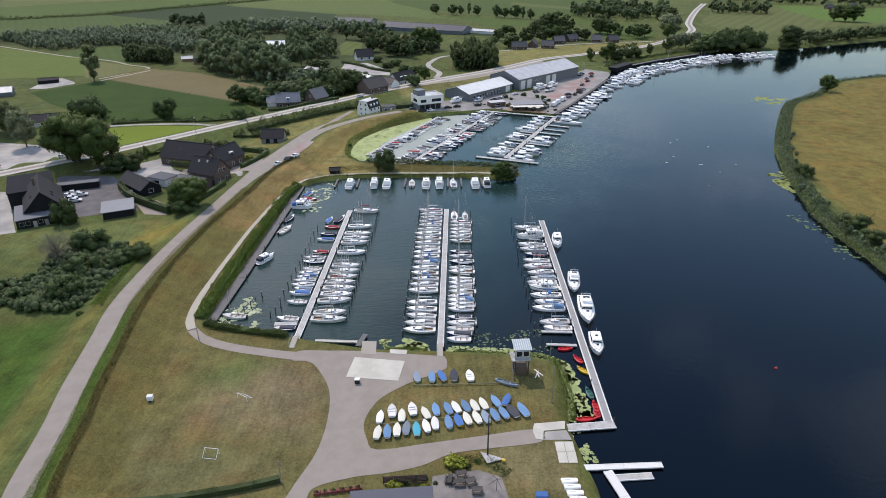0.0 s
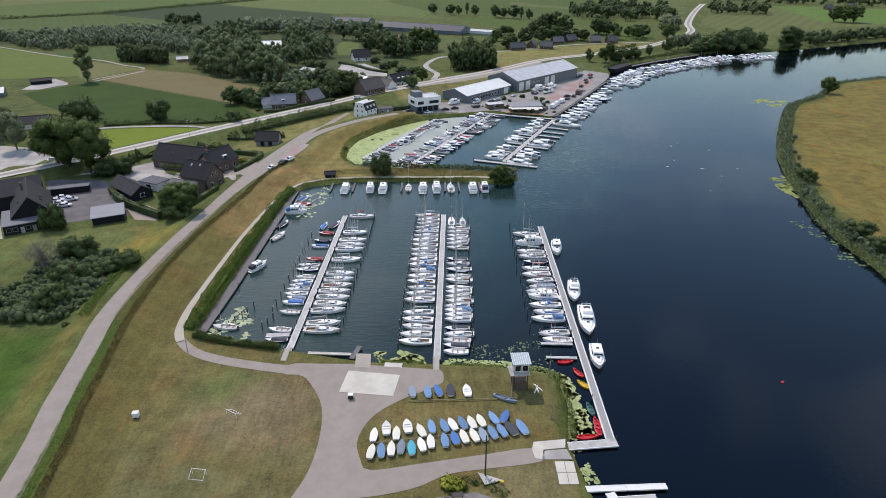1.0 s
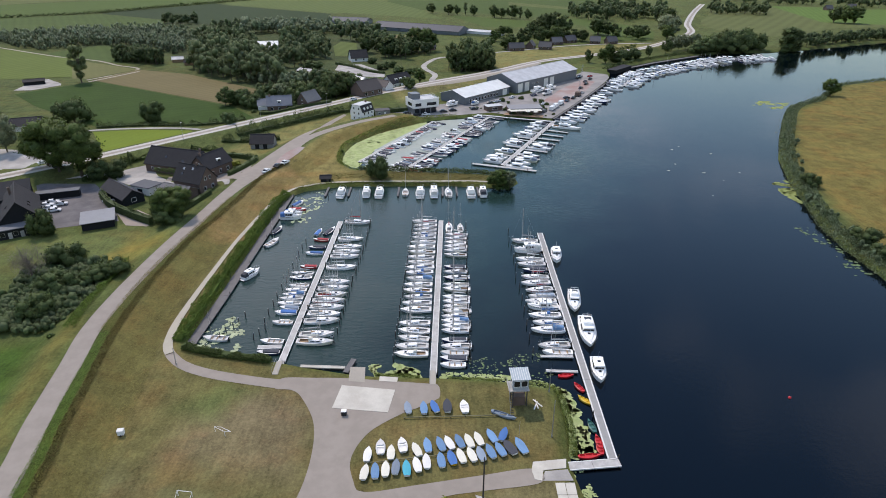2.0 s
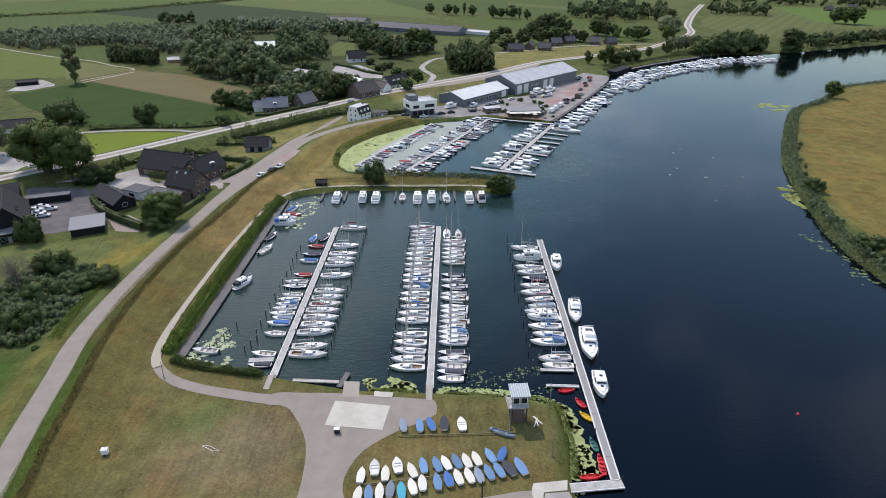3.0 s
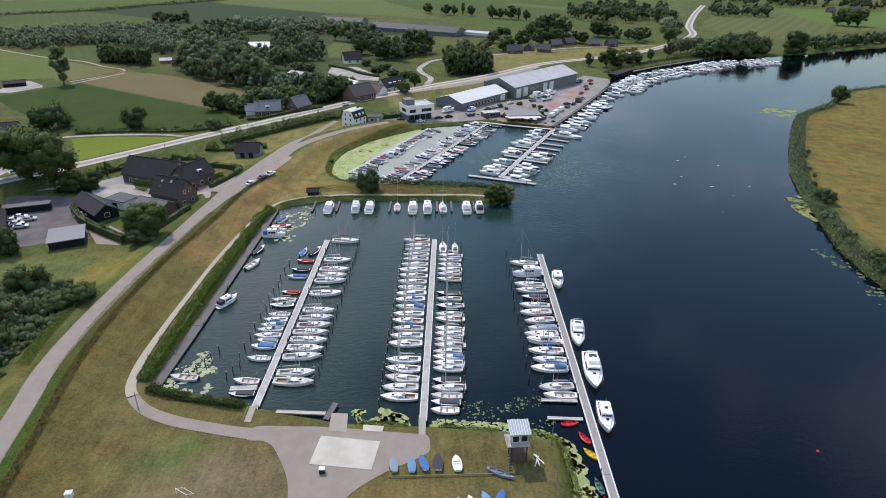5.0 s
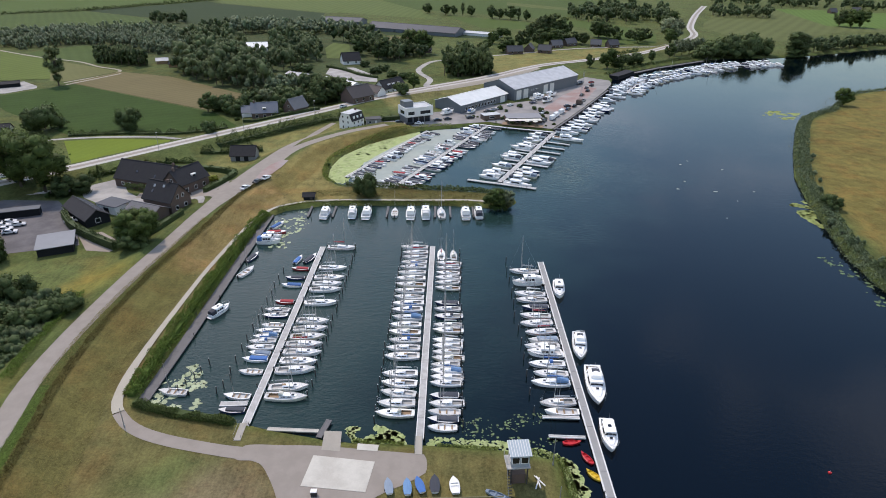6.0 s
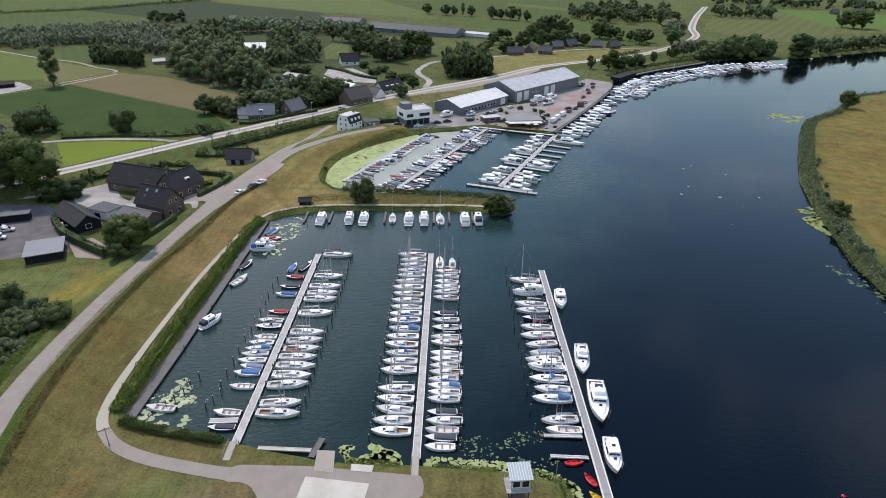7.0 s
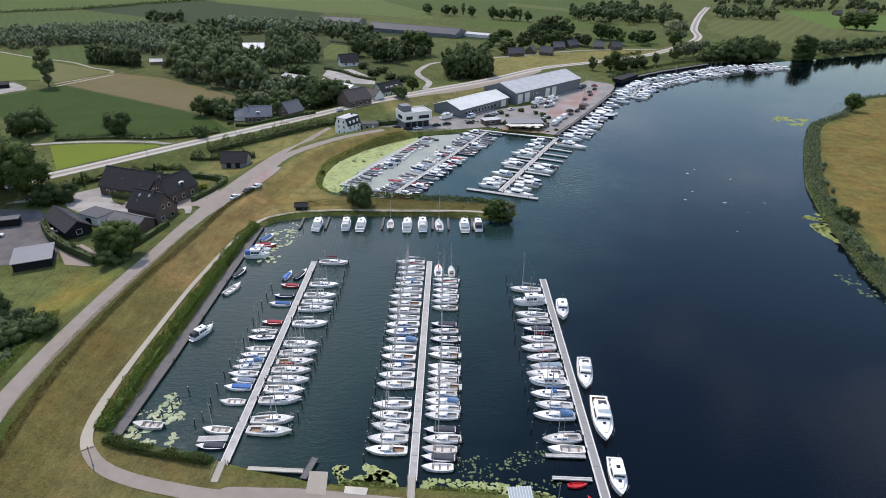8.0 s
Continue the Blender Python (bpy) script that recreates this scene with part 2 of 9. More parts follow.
PLASTIC_RED = mat("red_plastic", (0.5, 0.015, 0.02), 0.4, 0.08, 1.2, 0.0)
PLASTIC_YELLOW = mat("yellow_plastic", (0.65, 0.42, 0.02), 0.4, 0.08, 1.2, 0.0)
PLASTIC_GREEN = mat("green_plastic", (0.03, 0.12, 0.10), 0.4, 0.08, 1.2, 0.0)
CLOTH_BLUE = mat("blue_canvas", (0.045, 0.13, 0.33), 0.85, 0.12, 1.0, 0.02, rnd=0.2)
CLOTH_SKY = mat("light_blue_canvas", (0.115, 0.22, 0.37), 0.85, 0.12, 1.0, 0.02, rnd=0.25)
CLOTH_GREY = mat("grey_blue_canvas", (0.20, 0.25, 0.31), 0.85, 0.12, 1.0, 0.02, rnd=0.25)
CLOTH_STONE = mat("stone_grey_canvas", (0.33, 0.33, 0.335), 0.85, 0.12, 1.0, 0.02, rnd=0.2)
CLOTH_DARK = mat("dark_canvas", (0.05, 0.055, 0.07), 0.85, 0.12, 1.0, 0.02, rnd=0.3)
CLOTH_WHITE = mat("white_canvas", (0.64, 0.63, 0.60), 0.8, 0.06, 1.0, 0.02, rnd=0.06)
CLOTH_CREAM = mat("cream_canvas", (0.58, 0.56, 0.48), 0.8, 0.08, 1.0, 0.02, rnd=0.08)
CLOTH_TEAL = mat("teal_canvas", (0.04, 0.32, 0.42), 0.8, 0.08, 1.0, 0.02)
CLOTH_RED = mat("red_canvas", (0.33, 0.035, 0.04), 0.85, 0.08, 1.0, 0.02)
TEAK = mat("teak", (0.26, 0.17, 0.095), 0.7, 0.15, 2.0, 0.0)
ALU = mat("aluminium", (0.55, 0.55, 0.55), 0.4, 0.05, 2.0, 0.0, metal=0.8)
STEEL = mat("galvanised_steel", (0.30, 0.31, 0.32), 0.5, 0.08, 2.0, 0.0, metal=0.6)
RUBBER = mat("black_rubber", (0.02, 0.02, 0.02), 0.8, 0.1, 2.0, 0.0)
CAR_PAINT = mat("car_paint", (0.5, 0.5, 0.5), 0.25, 0.03, 1.0, 0.0, palette=[(0.6, 0.6, 0.6), (0.02, 0.02, 0.025), (0.3, 0.31, 0.33), (0.7, 0.7, 0.7), (0.03, 0.05, 0.09), (0.08, 0.08, 0.085)])
CAR_WHITE = mat("white_car_paint", (0.7, 0.7, 0.7), 0.25, 0.03, 1.0, 0.0)
CAR_BLACK = mat("black_car_paint", (0.015, 0.015, 0.017), 0.25, 0.03, 1.0, 0.0)
CAR_RED = mat("red_car_paint", (0.35, 0.02, 0.02), 0.25, 0.03, 1.0, 0.0)
WEED = mat("duckweed", (0.32, 0.36, 0.165), 0.9, 0.2, 0.5, 0.02, col2=(0.235, 0.285, 0.11), isl=0.15, spec=0.2)
WEED_YELLOW = mat("yellow_weed", (0.26, 0.29, 0.09), 0.9, 0.2, 0.5, 0.02, col2=(0.17, 0.21, 0.07), isl=0.15, spec=0.2)
# grey weed; between the outer piers its pale tone also paints reflected cloud
WEED_AND_SHEEN = mat("thin_duckweed", (0.30, 0.32, 0.27), 0.5, 0.16, 0.08, 0.02, col2=(0.22, 0.25, 0.22), spec=0.4)
WEED_PALE = mat("pale_floating_weed", (0.36, 0.40, 0.25), 0.8, 0.16, 0.3, 0.02, col2=(0.27, 0.31, 0.18), isl=0.15, spec=0.3)
LILY = mat("lily_pads", (0.075, 0.115, 0.035), 0.6, 0.15, 0.5, 0.0, isl=0.4)


# ---- helpers ----
def link(name, verts, faces, material, parent=None, label="", smooth=False):
    me = bpy.data.meshes.new(name)
    me.from_pydata([tuple(v) for v in verts], [], [tuple(f) for f in faces])
    me.validate()
    if smooth:
        me.shade_smooth()
    me.materials.append(material)
    ob = new(name, me)
    if parent:
        ob.parent = parent
    if label:
        tagged(ob, label)
    return ob


def part(name, bm, material, parent, label="", smooth=False):
    """One mesh object under a thing or a part, from a bmesh, which is used up."""
    me = bpy.data.meshes.new(name)
    bmesh.ops.recalc_face_normals(bm, faces=bm.faces)
    bm.to_mesh(me)
    bm.free()
    if smooth:
        me.shade_smooth()
    me.materials.append(material)
    ob = new(name, me)
    if parent:
        ob.parent = parent
    if label:
        tagged(ob, label)
    return ob


def thing(name, label, category, group="", m=None, kind=""):
    ob = new(name)
    ob.empty_display_size = 0.5
    if m is not None:
        ob.matrix_basis = m
    return tagged(ob, label, category, group, kind)


def box(bm, x0, x1, y0, y1, z0, z1, bevel=0.0, taper=0.0):
    """A block; taper draws its top in on all sides."""
    before = set(bm.verts)
    t = taper
    q = [bm.verts.new(v) for v in ((x0, y0, z0), (x1, y0, z0), (x1, y1, z0), (x0, y1, z0), (x0 + t, y0 + t, z1), (x1 - t, y0 + t, z1), (x1 - t, y1 - t, z1), (x0 + t, y1 - t, z1))]
    fs = [bm.faces.new([q[k] for k in f]) for f in ((3, 2, 1, 0), (4, 5, 6, 7), (0, 1, 5, 4), (1, 2, 6, 5), (2, 3, 7, 6), (3, 0, 4, 7))]
    if bevel:
        es = {e for f in fs for e in f.edges}
        bmesh.ops.bevel(bm, geom=list(es), offset=bevel, segments=1, affect="EDGES")
    return bm


def tube(bm, a, b, r0, r1=None, n=6):
    """A tapered bar from a to b."""
    a, b, r1 = Vector(a), Vector(b), r0 if r1 is None else r1
    q = (b - a).to_track_quat("Z", "Y")
    rings = []
    for p, r in ((a, r0), (b, r1)):
        rings.append([bm.verts.new(p + q @ Vector((r * math.cos(k * math.tau / n), r * math.sin(k * math.tau / n), 0))) for k in range(n)])
    for k in range(n):
        bm.faces.new((rings[0][k], rings[0][(k + 1) % n], rings[1][(k + 1) % n], rings[1][k]))
    bm.faces.new(rings[1])
    bm.faces.new(rings[0][::-1])
    return bm


def spline(pts, step=2.0, closed=False):
    """A smooth line through the points, in steps of about the given length."""
    p = [np.array(q, float) for q in pts]
    out = []
    n = len(p)
    for k in range(n if closed else n - 1):
        a, b, c, d = (p[(k - 1) % n], p[k], p[(k + 1) % n], p[(k + 2) % n]) if closed else (p[max(k - 1, 0)], p[k], p[k + 1], p[min(k + 2, n - 1)])
        m = max(1, int(np.linalg.norm(c - b) / step))
        for j in range(m):
            t = j / m
            out.append(0.5 * (2 * b + (c - a) * t + (2 * a - 5 * b + 4 * c - d) * t * t + (3 * b - a - 3 * c + d) * t**3))
    if not closed:
        out.append(p[-1])
    return np.array(out)


def edge_distance(P, X, Y, closed=True):
    P = np.array(P, float)
    best = np.full(X.shape, 1e9)
    for k in range(len(P) if closed else len(P) - 1):
        a, b = P[k], P[(k + 1) % len(P)]
        d = b - a
        t = np.clip(((X - a[0]) * d[0] + (Y - a[1]) * d[1]) / (d @ d + 1e-9), 0, 1)
        best = np.minimum(best, np.hypot(X - a[0] - t * d[0], Y - a[1] - t * d[1]))
    return best


def inside(P, X, Y):
    P = np.array(P, float)
    hit = np.zeros(X.shape, bool)
    for k in range(len(P)):
        (x0, y0), (x1, y1) = P[k], P[(k + 1) % len(P)]
        if y0 == y1:
            continue
        hit ^= ((Y > min(y0, y1)) & (Y <= max(y0, y1))) & (X < x0 + (Y - y0) * (x1 - x0) / (y1 - y0))
    return hit


def signed(P, X, Y):
    """Distance from the outline: positive outside."""
    return np.where(inside(P, X, Y), -1, 1) * edge_distance(P, X, Y)


# ---- the lie of the land ----
LAND = 1.2
SHORE = [(27, -400), (27, 60), (26.5, 80), (24.6, 93), (24.6, 98), (25.8, 105), (25.4, 116.8), (15, 119.5), (-0.6, 120.9), (-13.7, 121.5),
         (-19, 122.3), (-30, 125), (-36.5, 127), (-45, 128.5), (-56, 131.5), (-58, 134), (-57, 156), (-55.3, 218), (-54.8, 229), (-50, 234.5),
         (-37, 239.6), (4, 240.2), (19.4, 238), (28, 238), (31.5, 243), (31, 248), (19, 252.2), (4, 254), (-20, 256.5), (-34.5, 258.4),
         (-40.6, 267.9), (-41.5, 281.5), (-38.9, 297), (-26.8, 317.6), (-4, 338), (11.4, 343), (29, 349), (38, 344), (60, 336), (72.7, 360),
         (85.7, 384), (96.7, 405), (109, 429), (117, 450), (124, 474), (140, 493), (165, 514), (207, 543), (240, 556)]
FAR_SHORE = [(268, 558), (301, 567), (354, 590), (415, 617), (700, 740), (2500, 1300), (2500, 900), (700, 560), (400, 470), (304, 442), (260, 425),
             (223, 383), (197.5, 364), (168.5, 314), (147.5, 272), (139.5, 248), (134, 228), (126.5, 198), (125, 182), (125.5, 170), (124.5, 156), (122, 60), (122, -400)]
WATERS = SHORE + FAR_SHORE
DIKE = [(-62, 20), (-68.6, 68), (-70.8, 79.2), (-73.1, 93), (-75.6, 104), (-78.5, 121.4), (-80.8, 134), (-81.4, 148), (-80.9, 165), (-79.6, 184), (-77.6, 202), (-75.6, 222), (-72, 243), (-66, 268), (-59, 296), (-41.4, 321), (-22, 336)]
MAIN = [(-420, 60), (-240, 175), (-175, 236), (-142, 269), (-107, 309), (-70, 350), (-29, 397), (0, 424), (36, 455), (78, 500), (122, 527), (180, 570), (245, 655), (271, 733), (321, 852), (375, 967)]
DIKE_LINE, MAIN_LINE = spline(DIKE, 4), spline(MAIN, 8)


def land_height(X, Y):
    sd = signed(WATERS, X, Y)
    d = np.minimum(edge_distance(DIKE_LINE, X, Y, False), edge_distance(MAIN_LINE, X, Y, False))
    crest = LAND + 2.3 * np.clip((13.0 - d) / 7.5, 0, 1) ** 1.0
    fade = np.clip((Y - 20) / 20, 0, 1)
    z = LAND + (crest - LAND) * fade
    return np.clip(np.minimum(z, sd * 0.8), -2.0, None), sd


def gz(x, y):
    return float(land_height(np.array([float(x)]), np.array([float(y)]))[0][0])


def axis(*runs):
    """Grid lines from runs of (start, end, step)."""
    out = []
    for a, b, s in runs:
        out += list(np.arange(a, b, s))
    return np.array(out + [runs[-1][1]], float)


def build_ground():
    gx = axis((-5000, -1500, 700), (-1500, -500, 60), (-500, -160, 10), (-160, -92, 2), (-92, 46, 1), (46, 160, 2), (160, 240, 3), (240, 520, 8), (520, 1500, 60), (1500, 5000, 700))
    gy = axis((-600, -100, 60), (-100, 60, 8), (60, 262, 1), (262, 420, 2), (420, 700, 6), (700, 1200, 20), (1200, 2000, 100), (2000, 6000, 800))
    X, Y = np.meshgrid(gx, gy)
    Z, sd = land_height(X, Y)
    nx, ny = len(gx), len(gy)
    k = np.arange(nx * ny).reshape(ny, nx)
    faces = np.stack([k[:-1, :-1], k[:-1, 1:], k[1:, 1:], k[1:, :-1]], -1).reshape(-1, 4)
    me = bpy.data.meshes.new("ground")
    me.from_pydata(np.stack([X, Y, Z], -1).reshape(-1, 3).tolist(), [], faces.tolist())
    me.shade_smooth()
    # kinds of turf
    tint = np.empty((ny, nx, 3))
    tint[:] = (0.076, 0.096, 0.030)

    def zone(poly, colour, soft=1.5, amount=1.0):
        w = np.clip(0.5 - signed(poly, X, Y) / soft, 0, 1)[..., None] * amount
        tint[:] = tint * (1 - w) + np.array(colour) * w

    zone([(-66, -300), (-62, 60), (-69.4, 100), (-75.5, 138), (-75.5, 170), (-69, 222), (-62, 265), (-52, 300), (-30, 328), (10, 340), (40, 330), (40, 100), (40, -300)], (0.118, 0.107, 0.040), 3)
    d = edge_distance(DIKE_LINE, X, Y, False)
    side = inside([(-300, -300)] + [tuple(q) for q in DIKE_LINE] + [(-300, 500)], X, Y)
    verge = np.where(side, 0, np.clip(1 - np.abs(d - 10.0) / 6.0, 0, 1) ** 0.4)[..., None]
    tint[:] = tint * (1 - verge) + np.array((0.138, 0.124, 0.042)) * verge
    edge = np.where(side, 0, np.clip(1 - np.abs(d - 3.8) / 1.6, 0, 1))[..., None] * np.clip((150 - Y) / 40, 0, 1)[..., None]
    tint[:] = tint * (1 - edge) + np.array((0.07, 0.12, 0.022)) * edge
    zone([(-73, 196), (-69, 186), (-62, 188), (-58, 200), (-54, 226), (-50, 240), (-62, 262), (-70, 225)], (0.215, 0.165, 0.068), 3)
    zone([(-62, 262), (-48, 240), (-30, 243), (-36, 262), (-44, 275), (-42, 298), (-28, 320), (-6, 341), (-30, 330), (-52, 305)], (0.185, 0.155, 0.055), 3)
    zone([(-50, 96), (-24, 90), (-25, 108), (-30, 114), (-40, 116), (-48, 108)], (0.15, 0.122, 0.066), 8, 0.8)
    zone([(-62, 96), (-50, 74), (-28, 80), (-26, 86), (-50, 92)], (0.114, 0.108, 0.047), 5, 0.8)
    zone([(-14, 103), (-8, 92), (16, 96), (16, 103), (0, 105)], (0.14, 0.12, 0.05), 4, 0.6)
    zone([(8, 80), (22, 78), (24, 90), (10, 91)], (0.16, 0.135, 0.066), 4, 0.8)
    zone([(124, 150), (122, -300), (2500, -300), (2500, 880), (700, 552), (400, 462), (300, 436), (262, 419), (226, 377), (200, 356), (172, 306), (151, 262), (140, 215), (137, 190)], (0.147, 0.122, 0.036), 6)
    zone([(-145, 184), (-120, 188), (-100, 200), (-84, 194), (-92, 174), (-105, 178), (-130, 172)], (0.115, 0.135, 0.045), 8, 0.8)
    zone([(-96, 196), (-84, 190), (-86, 172), (-98, 176)], (0.14, 0.14, 0.04), 6, 0.6)
    zone([(-92, 250), (-50, 320), (-26, 350), (-30, 360), (-70, 330), (-92, 290)], (0.2, 0.18, 0.065), 6, 0.6)
    zone([(-40, 112), (-26, 112), (-24, 104), (-30, 100), (-40, 104)], (0.15, 0.118, 0.07), 10, 0.5)
    zone([(-52, 110), (-44, 118), (-38, 116), (-44, 106)], (0.085, 0.115, 0.035), 6, 0.7)
    # the ground among the village trees and houses is darker as a whole
    zone([(-200, 520), (-140, 428), (-96, 398), (-40, 440), (-20, 560), (-60, 665), (-300, 790), (-460, 690), (-420, 610), (-230, 555)], (0.05, 0.068, 0.028), 14, 0.85)
    zone([(36, 462), (97, 512), (150, 548), (190, 572), (205, 600), (160, 600), (110, 585), (80, 572), (44, 552), (38, 505)], (0.165, 0.158, 0.055), 6, 0.95)
    zone([(-30, 395), (-2, 420), (30, 448), (40, 440), (2, 405), (-20, 375)], (0.17, 0.155, 0.06), 6, 0.8)
    far = (np.clip((-60 - X) / 60, 0, 1) * np.clip((Y - 300) / 80, 0, 1))[..., None]
    tint[:] = tint * (1 - 0.1 * far)
    zone([(-150, 60), (-80, 60), (-84, 92), (-89, 120), (-92, 133), (-105, 131), (-160, 128)], (0.045, 0.088, 0.014), 6, 0.9)
    zone([(-81, 60), (-74.5, 60), (-78.5, 98), (-83.5, 128), (-85, 142), (-89, 138), (-86, 112)], (0.13, 0.125, 0.035), 3, 0.75)
    zone([(-99, 174), (-94, 187), (-86, 191.5), (-83, 187), (-85, 176), (-88, 171.5)], (0.17, 0.15, 0.035), 6, 0.7)
    bank = np.clip(1 - np.abs(sd - 1.0) / 2.2, 0, 1)[..., None] * 0.8
    tint[:] = tint * (1 - bank) + np.array((0.075, 0.105, 0.025)) * bank
    under = (sd < -0.4)[..., None]
    tint[:] = np.where(under, np.array((0.03, 0.035, 0.02)), tint)
    at = me.attributes.new("turf", "FLOAT_COLOR", "POINT")
    at.data.foreach_set("color", np.concatenate([tint, np.ones((ny, nx, 1))], -1).astype(np.float32).ravel())
    me.materials.append(TURF)
    return tagged(new("ground", me), "grass land with dike slopes and dry turf", "ground", kind="structure")


def build_water():
    return tagged(link("water", [(-65, -420, 0), (2600, -420, 0), (2600, 1400, 0), (-65, 1400, 0)], [(0, 1, 2, 3)], WATER), "dark calm river water in the harbour basins", "water", kind="structure")


def strip(name, pts, width, material, label, lift=0.05, step=2.0, across=5, offset=0.0, kind="structure", smooth_line=True):
    """A road or path laid on the land along a smooth line."""
    line = spline(pts, step) if smooth_line else np.array(pts, float)
    d = np.gradient(line, axis=0)
    d /= np.linalg.norm(d, axis=1)[:, None] + 1e-9
    side = np.stack([d[:, 1], -d[:, 0]], 1)
    u = np.linspace(-0.5, 0.5, across)
    w = np.full(len(line), width) if np.isscalar(width) else np.interp(np.linspace(0, 1, len(line)), np.linspace(0, 1, len(width)), width)
    pos = line[:, None] + side[:, None] * (u[None, :, None] * w[:, None, None] + offset)
    z, _ = land_height(pos[..., 0], pos[..., 1])
    v = np.concatenate([pos, np.maximum(z, 0.3)[..., None] + lift], -1).reshape(-1, 3)
    k = np.arange(len(v)).reshape(len(line), across)
    f = np.stack([k[:-1, :-1], k[:-1, 1:], k[1:, 1:], k[1:, :-1]], -1).reshape(-1, 4)
    return tagged(link(name, v.tolist(), f.tolist(), material, smooth=True), label, name.split("_")[-1], kind=kind)


def patch(name, poly, material, label, z=None, lift=0.05, smooth_step=0, category="", thick=0.0):
    """A level piece of paving or field with the given outline."""
    P = spline(poly, smooth_step, True) if smooth_step else np.array(poly, float)
    z = (LAND if z is None else z) + lift
    bm = bmesh.new()
    vs = [bm.verts.new((x, y, z)) for x, y in P]
    f = bm.faces.new(vs)
    if thick:
        r = bmesh.ops.extrude_face_region(bm, geom=[f])
        for v in r["geom"]:
            if isinstance(v, bmesh.types.BMVert):
                v.co.z -= thick
    bmesh.ops.triangulate(bm, faces=bm.faces)
    ob = part(name, bm, material, None)
    if ob.data.polygons[0].normal.z < 0 and not thick:
        ob.data.flip_normals()
    return tagged(ob, label, category or name, kind="structure")


build_ground()
build_water()

# roads and paths
strip("dike_road", DIKE, [4.8] * 12 + [5.5, 8.5, 9.5, 6.0, 4.5, 4.2, 4.0, 4.0], ASPHALT, "grey asphalt road along the dike", 0.06)
strip("main_road", MAIN, 7.4, WHITE_LINE, "polder road with pale cycle lanes on its edges", 0.07, 6.0)
strip("road_centre", MAIN, 2.6, ASPHALT, "grey asphalt middle lane of the polder road", 0.10, 6.0)
PATH_LINE = [(-23, 116.5), (-33.8, 117.7), (-41.8, 119.3), (-48.7, 121.1), (-54, 123.2), (-57.6, 125.6), (-60.4, 128.6), (-62.2, 132), (-63.5, 140), (-63.7, 152), (-63.3, 166), (-62.2, 190), (-59.0, 218), (-55.6, 231), (-50, 237.2), (-37, 241.4), (-10, 242.0), (12, 242.0), (24, 240.5)]
strip("shore_path", PATH_LINE[6:], [2.2, 1.5, 1.3, 1.3, 1.3, 1.3, 1.5, 1.5], mat("worn_concrete", (0.36, 0.325, 0.26), 0.9, 0.1, 0.4, 0.01), "narrow concrete path round the harbour basin", 0.22, 1.5, 4)
strip("foot_path", PATH_LINE[:7], [4.0, 3.2, 2.8, 2.8, 2.7, 2.3], ASPHALT, "grey asphalt path beside the hedge", 0.07, 1.5, 5)
patch("club_yard", [(-27.1, 74), (-25.8, 79.8), (-23.3, 87.8), (-22.7, 97), (-23.9, 105.7), (-27.9, 113.5), (-30.5, 115.6), (-33.8, 116.1), (-33, 119.5), (-26, 119.6), (-19, 119.4), (-9, 118.3), (-2.0, 117.5), (0.2, 117.2), (0.8, 115.0),
       (0.6, 112.8), (-0.6, 111.8), (-3, 110.2), (-7.7, 107.4), (-13.0, 102.5), (-15.4, 96.1), (-14.3, 90.7), (-12.2, 88.3), (-2.7, 89.9), (8, 91.9), (17.2, 93.4), (18.2, 90.2), (8, 88.4), (1.5, 87.2), (-4, 84.3), (-10, 82.6), (-16, 81.6), (-22.5, 79.0), (-23, 74)], ASPHALT, "grey asphalt yard and drive of the sailing club", category="yard", lift=0.06, smooth_step=0.8)
patch("terrace", [(-2.4, 76), (-2, 81.8), (1.4, 82.4), (6, 83.2), (10, 81.5), (11, 76)], mat("brick_paving", (0.15, 0.135, 0.125), 0.9, 0.16, 0.4, 0.02, col2=(0.20, 0.18, 0.165), fine=20), "grey paved terrace of the clubhouse", lift=0.05)
patch("concrete_slab", [(-19.9, 117.0), (-8.6, 115.4), (-9.6, 108.4), (-20.9, 109.8)], CONCRETE, "pale concrete wash-down slab in the yard", lift=0.12, thick=0.2)
patch("car_park", [(-145.3, 225.8), (-130.5, 203.4), (-124.6, 198.3), (-106.2, 204.3), (-112.7, 215.5), (-121.5, 228.6), (-131.8, 240.4), (-154.5, 240.7)], ASPHALT_D, "dark asphalt car park", lift=0.05)
patch("gravel_yard", [(-109.8, 210.7), (-104.1, 214.0), (-97, 208.5), (-92.8, 204.1), (-95.0, 199.7), (-102.4, 200.6)], mat("sandy_paving", (0.27, 0.225, 0.19), 0.95, 0.14, 0.3, 0.03, fine=16), "sandy paved yard beside the car park", lift=0.08)
patch("forecourt", [(-240, 245), (-158, 243), (-132, 249), (-139, 266), (-168, 280), (-215, 290), (-240, 280)], PAVING, "pale paved forecourt by the road", lift=0.04)
patch("farm_yard", [(-131, 253), (-120, 264), (-111, 249), (-98, 238), (-108, 232), (-124, 243)], PAVING, "pale paved farm yard", lift=0.05)
strip("farm_drive", [(-70.5, 247), (-76, 247.2), (-82, 247.6), (-89.6, 247.5), (-98, 246.2), (-106, 245.5)], [22, 15, 9, 6, 5, 5], ASPHALT, "asphalt drive to the farmhouses", 0.09, 1.5, 6)
strip("paved_corner", [(-78.6, 233), (-80.2, 238), (-83.2, 242.2), (-88, 243.0)], [1.6, 2.4, 2.4, 1.4], PAVING, "pale paved corner of the farm drive", 0.13, 1.0, 4)
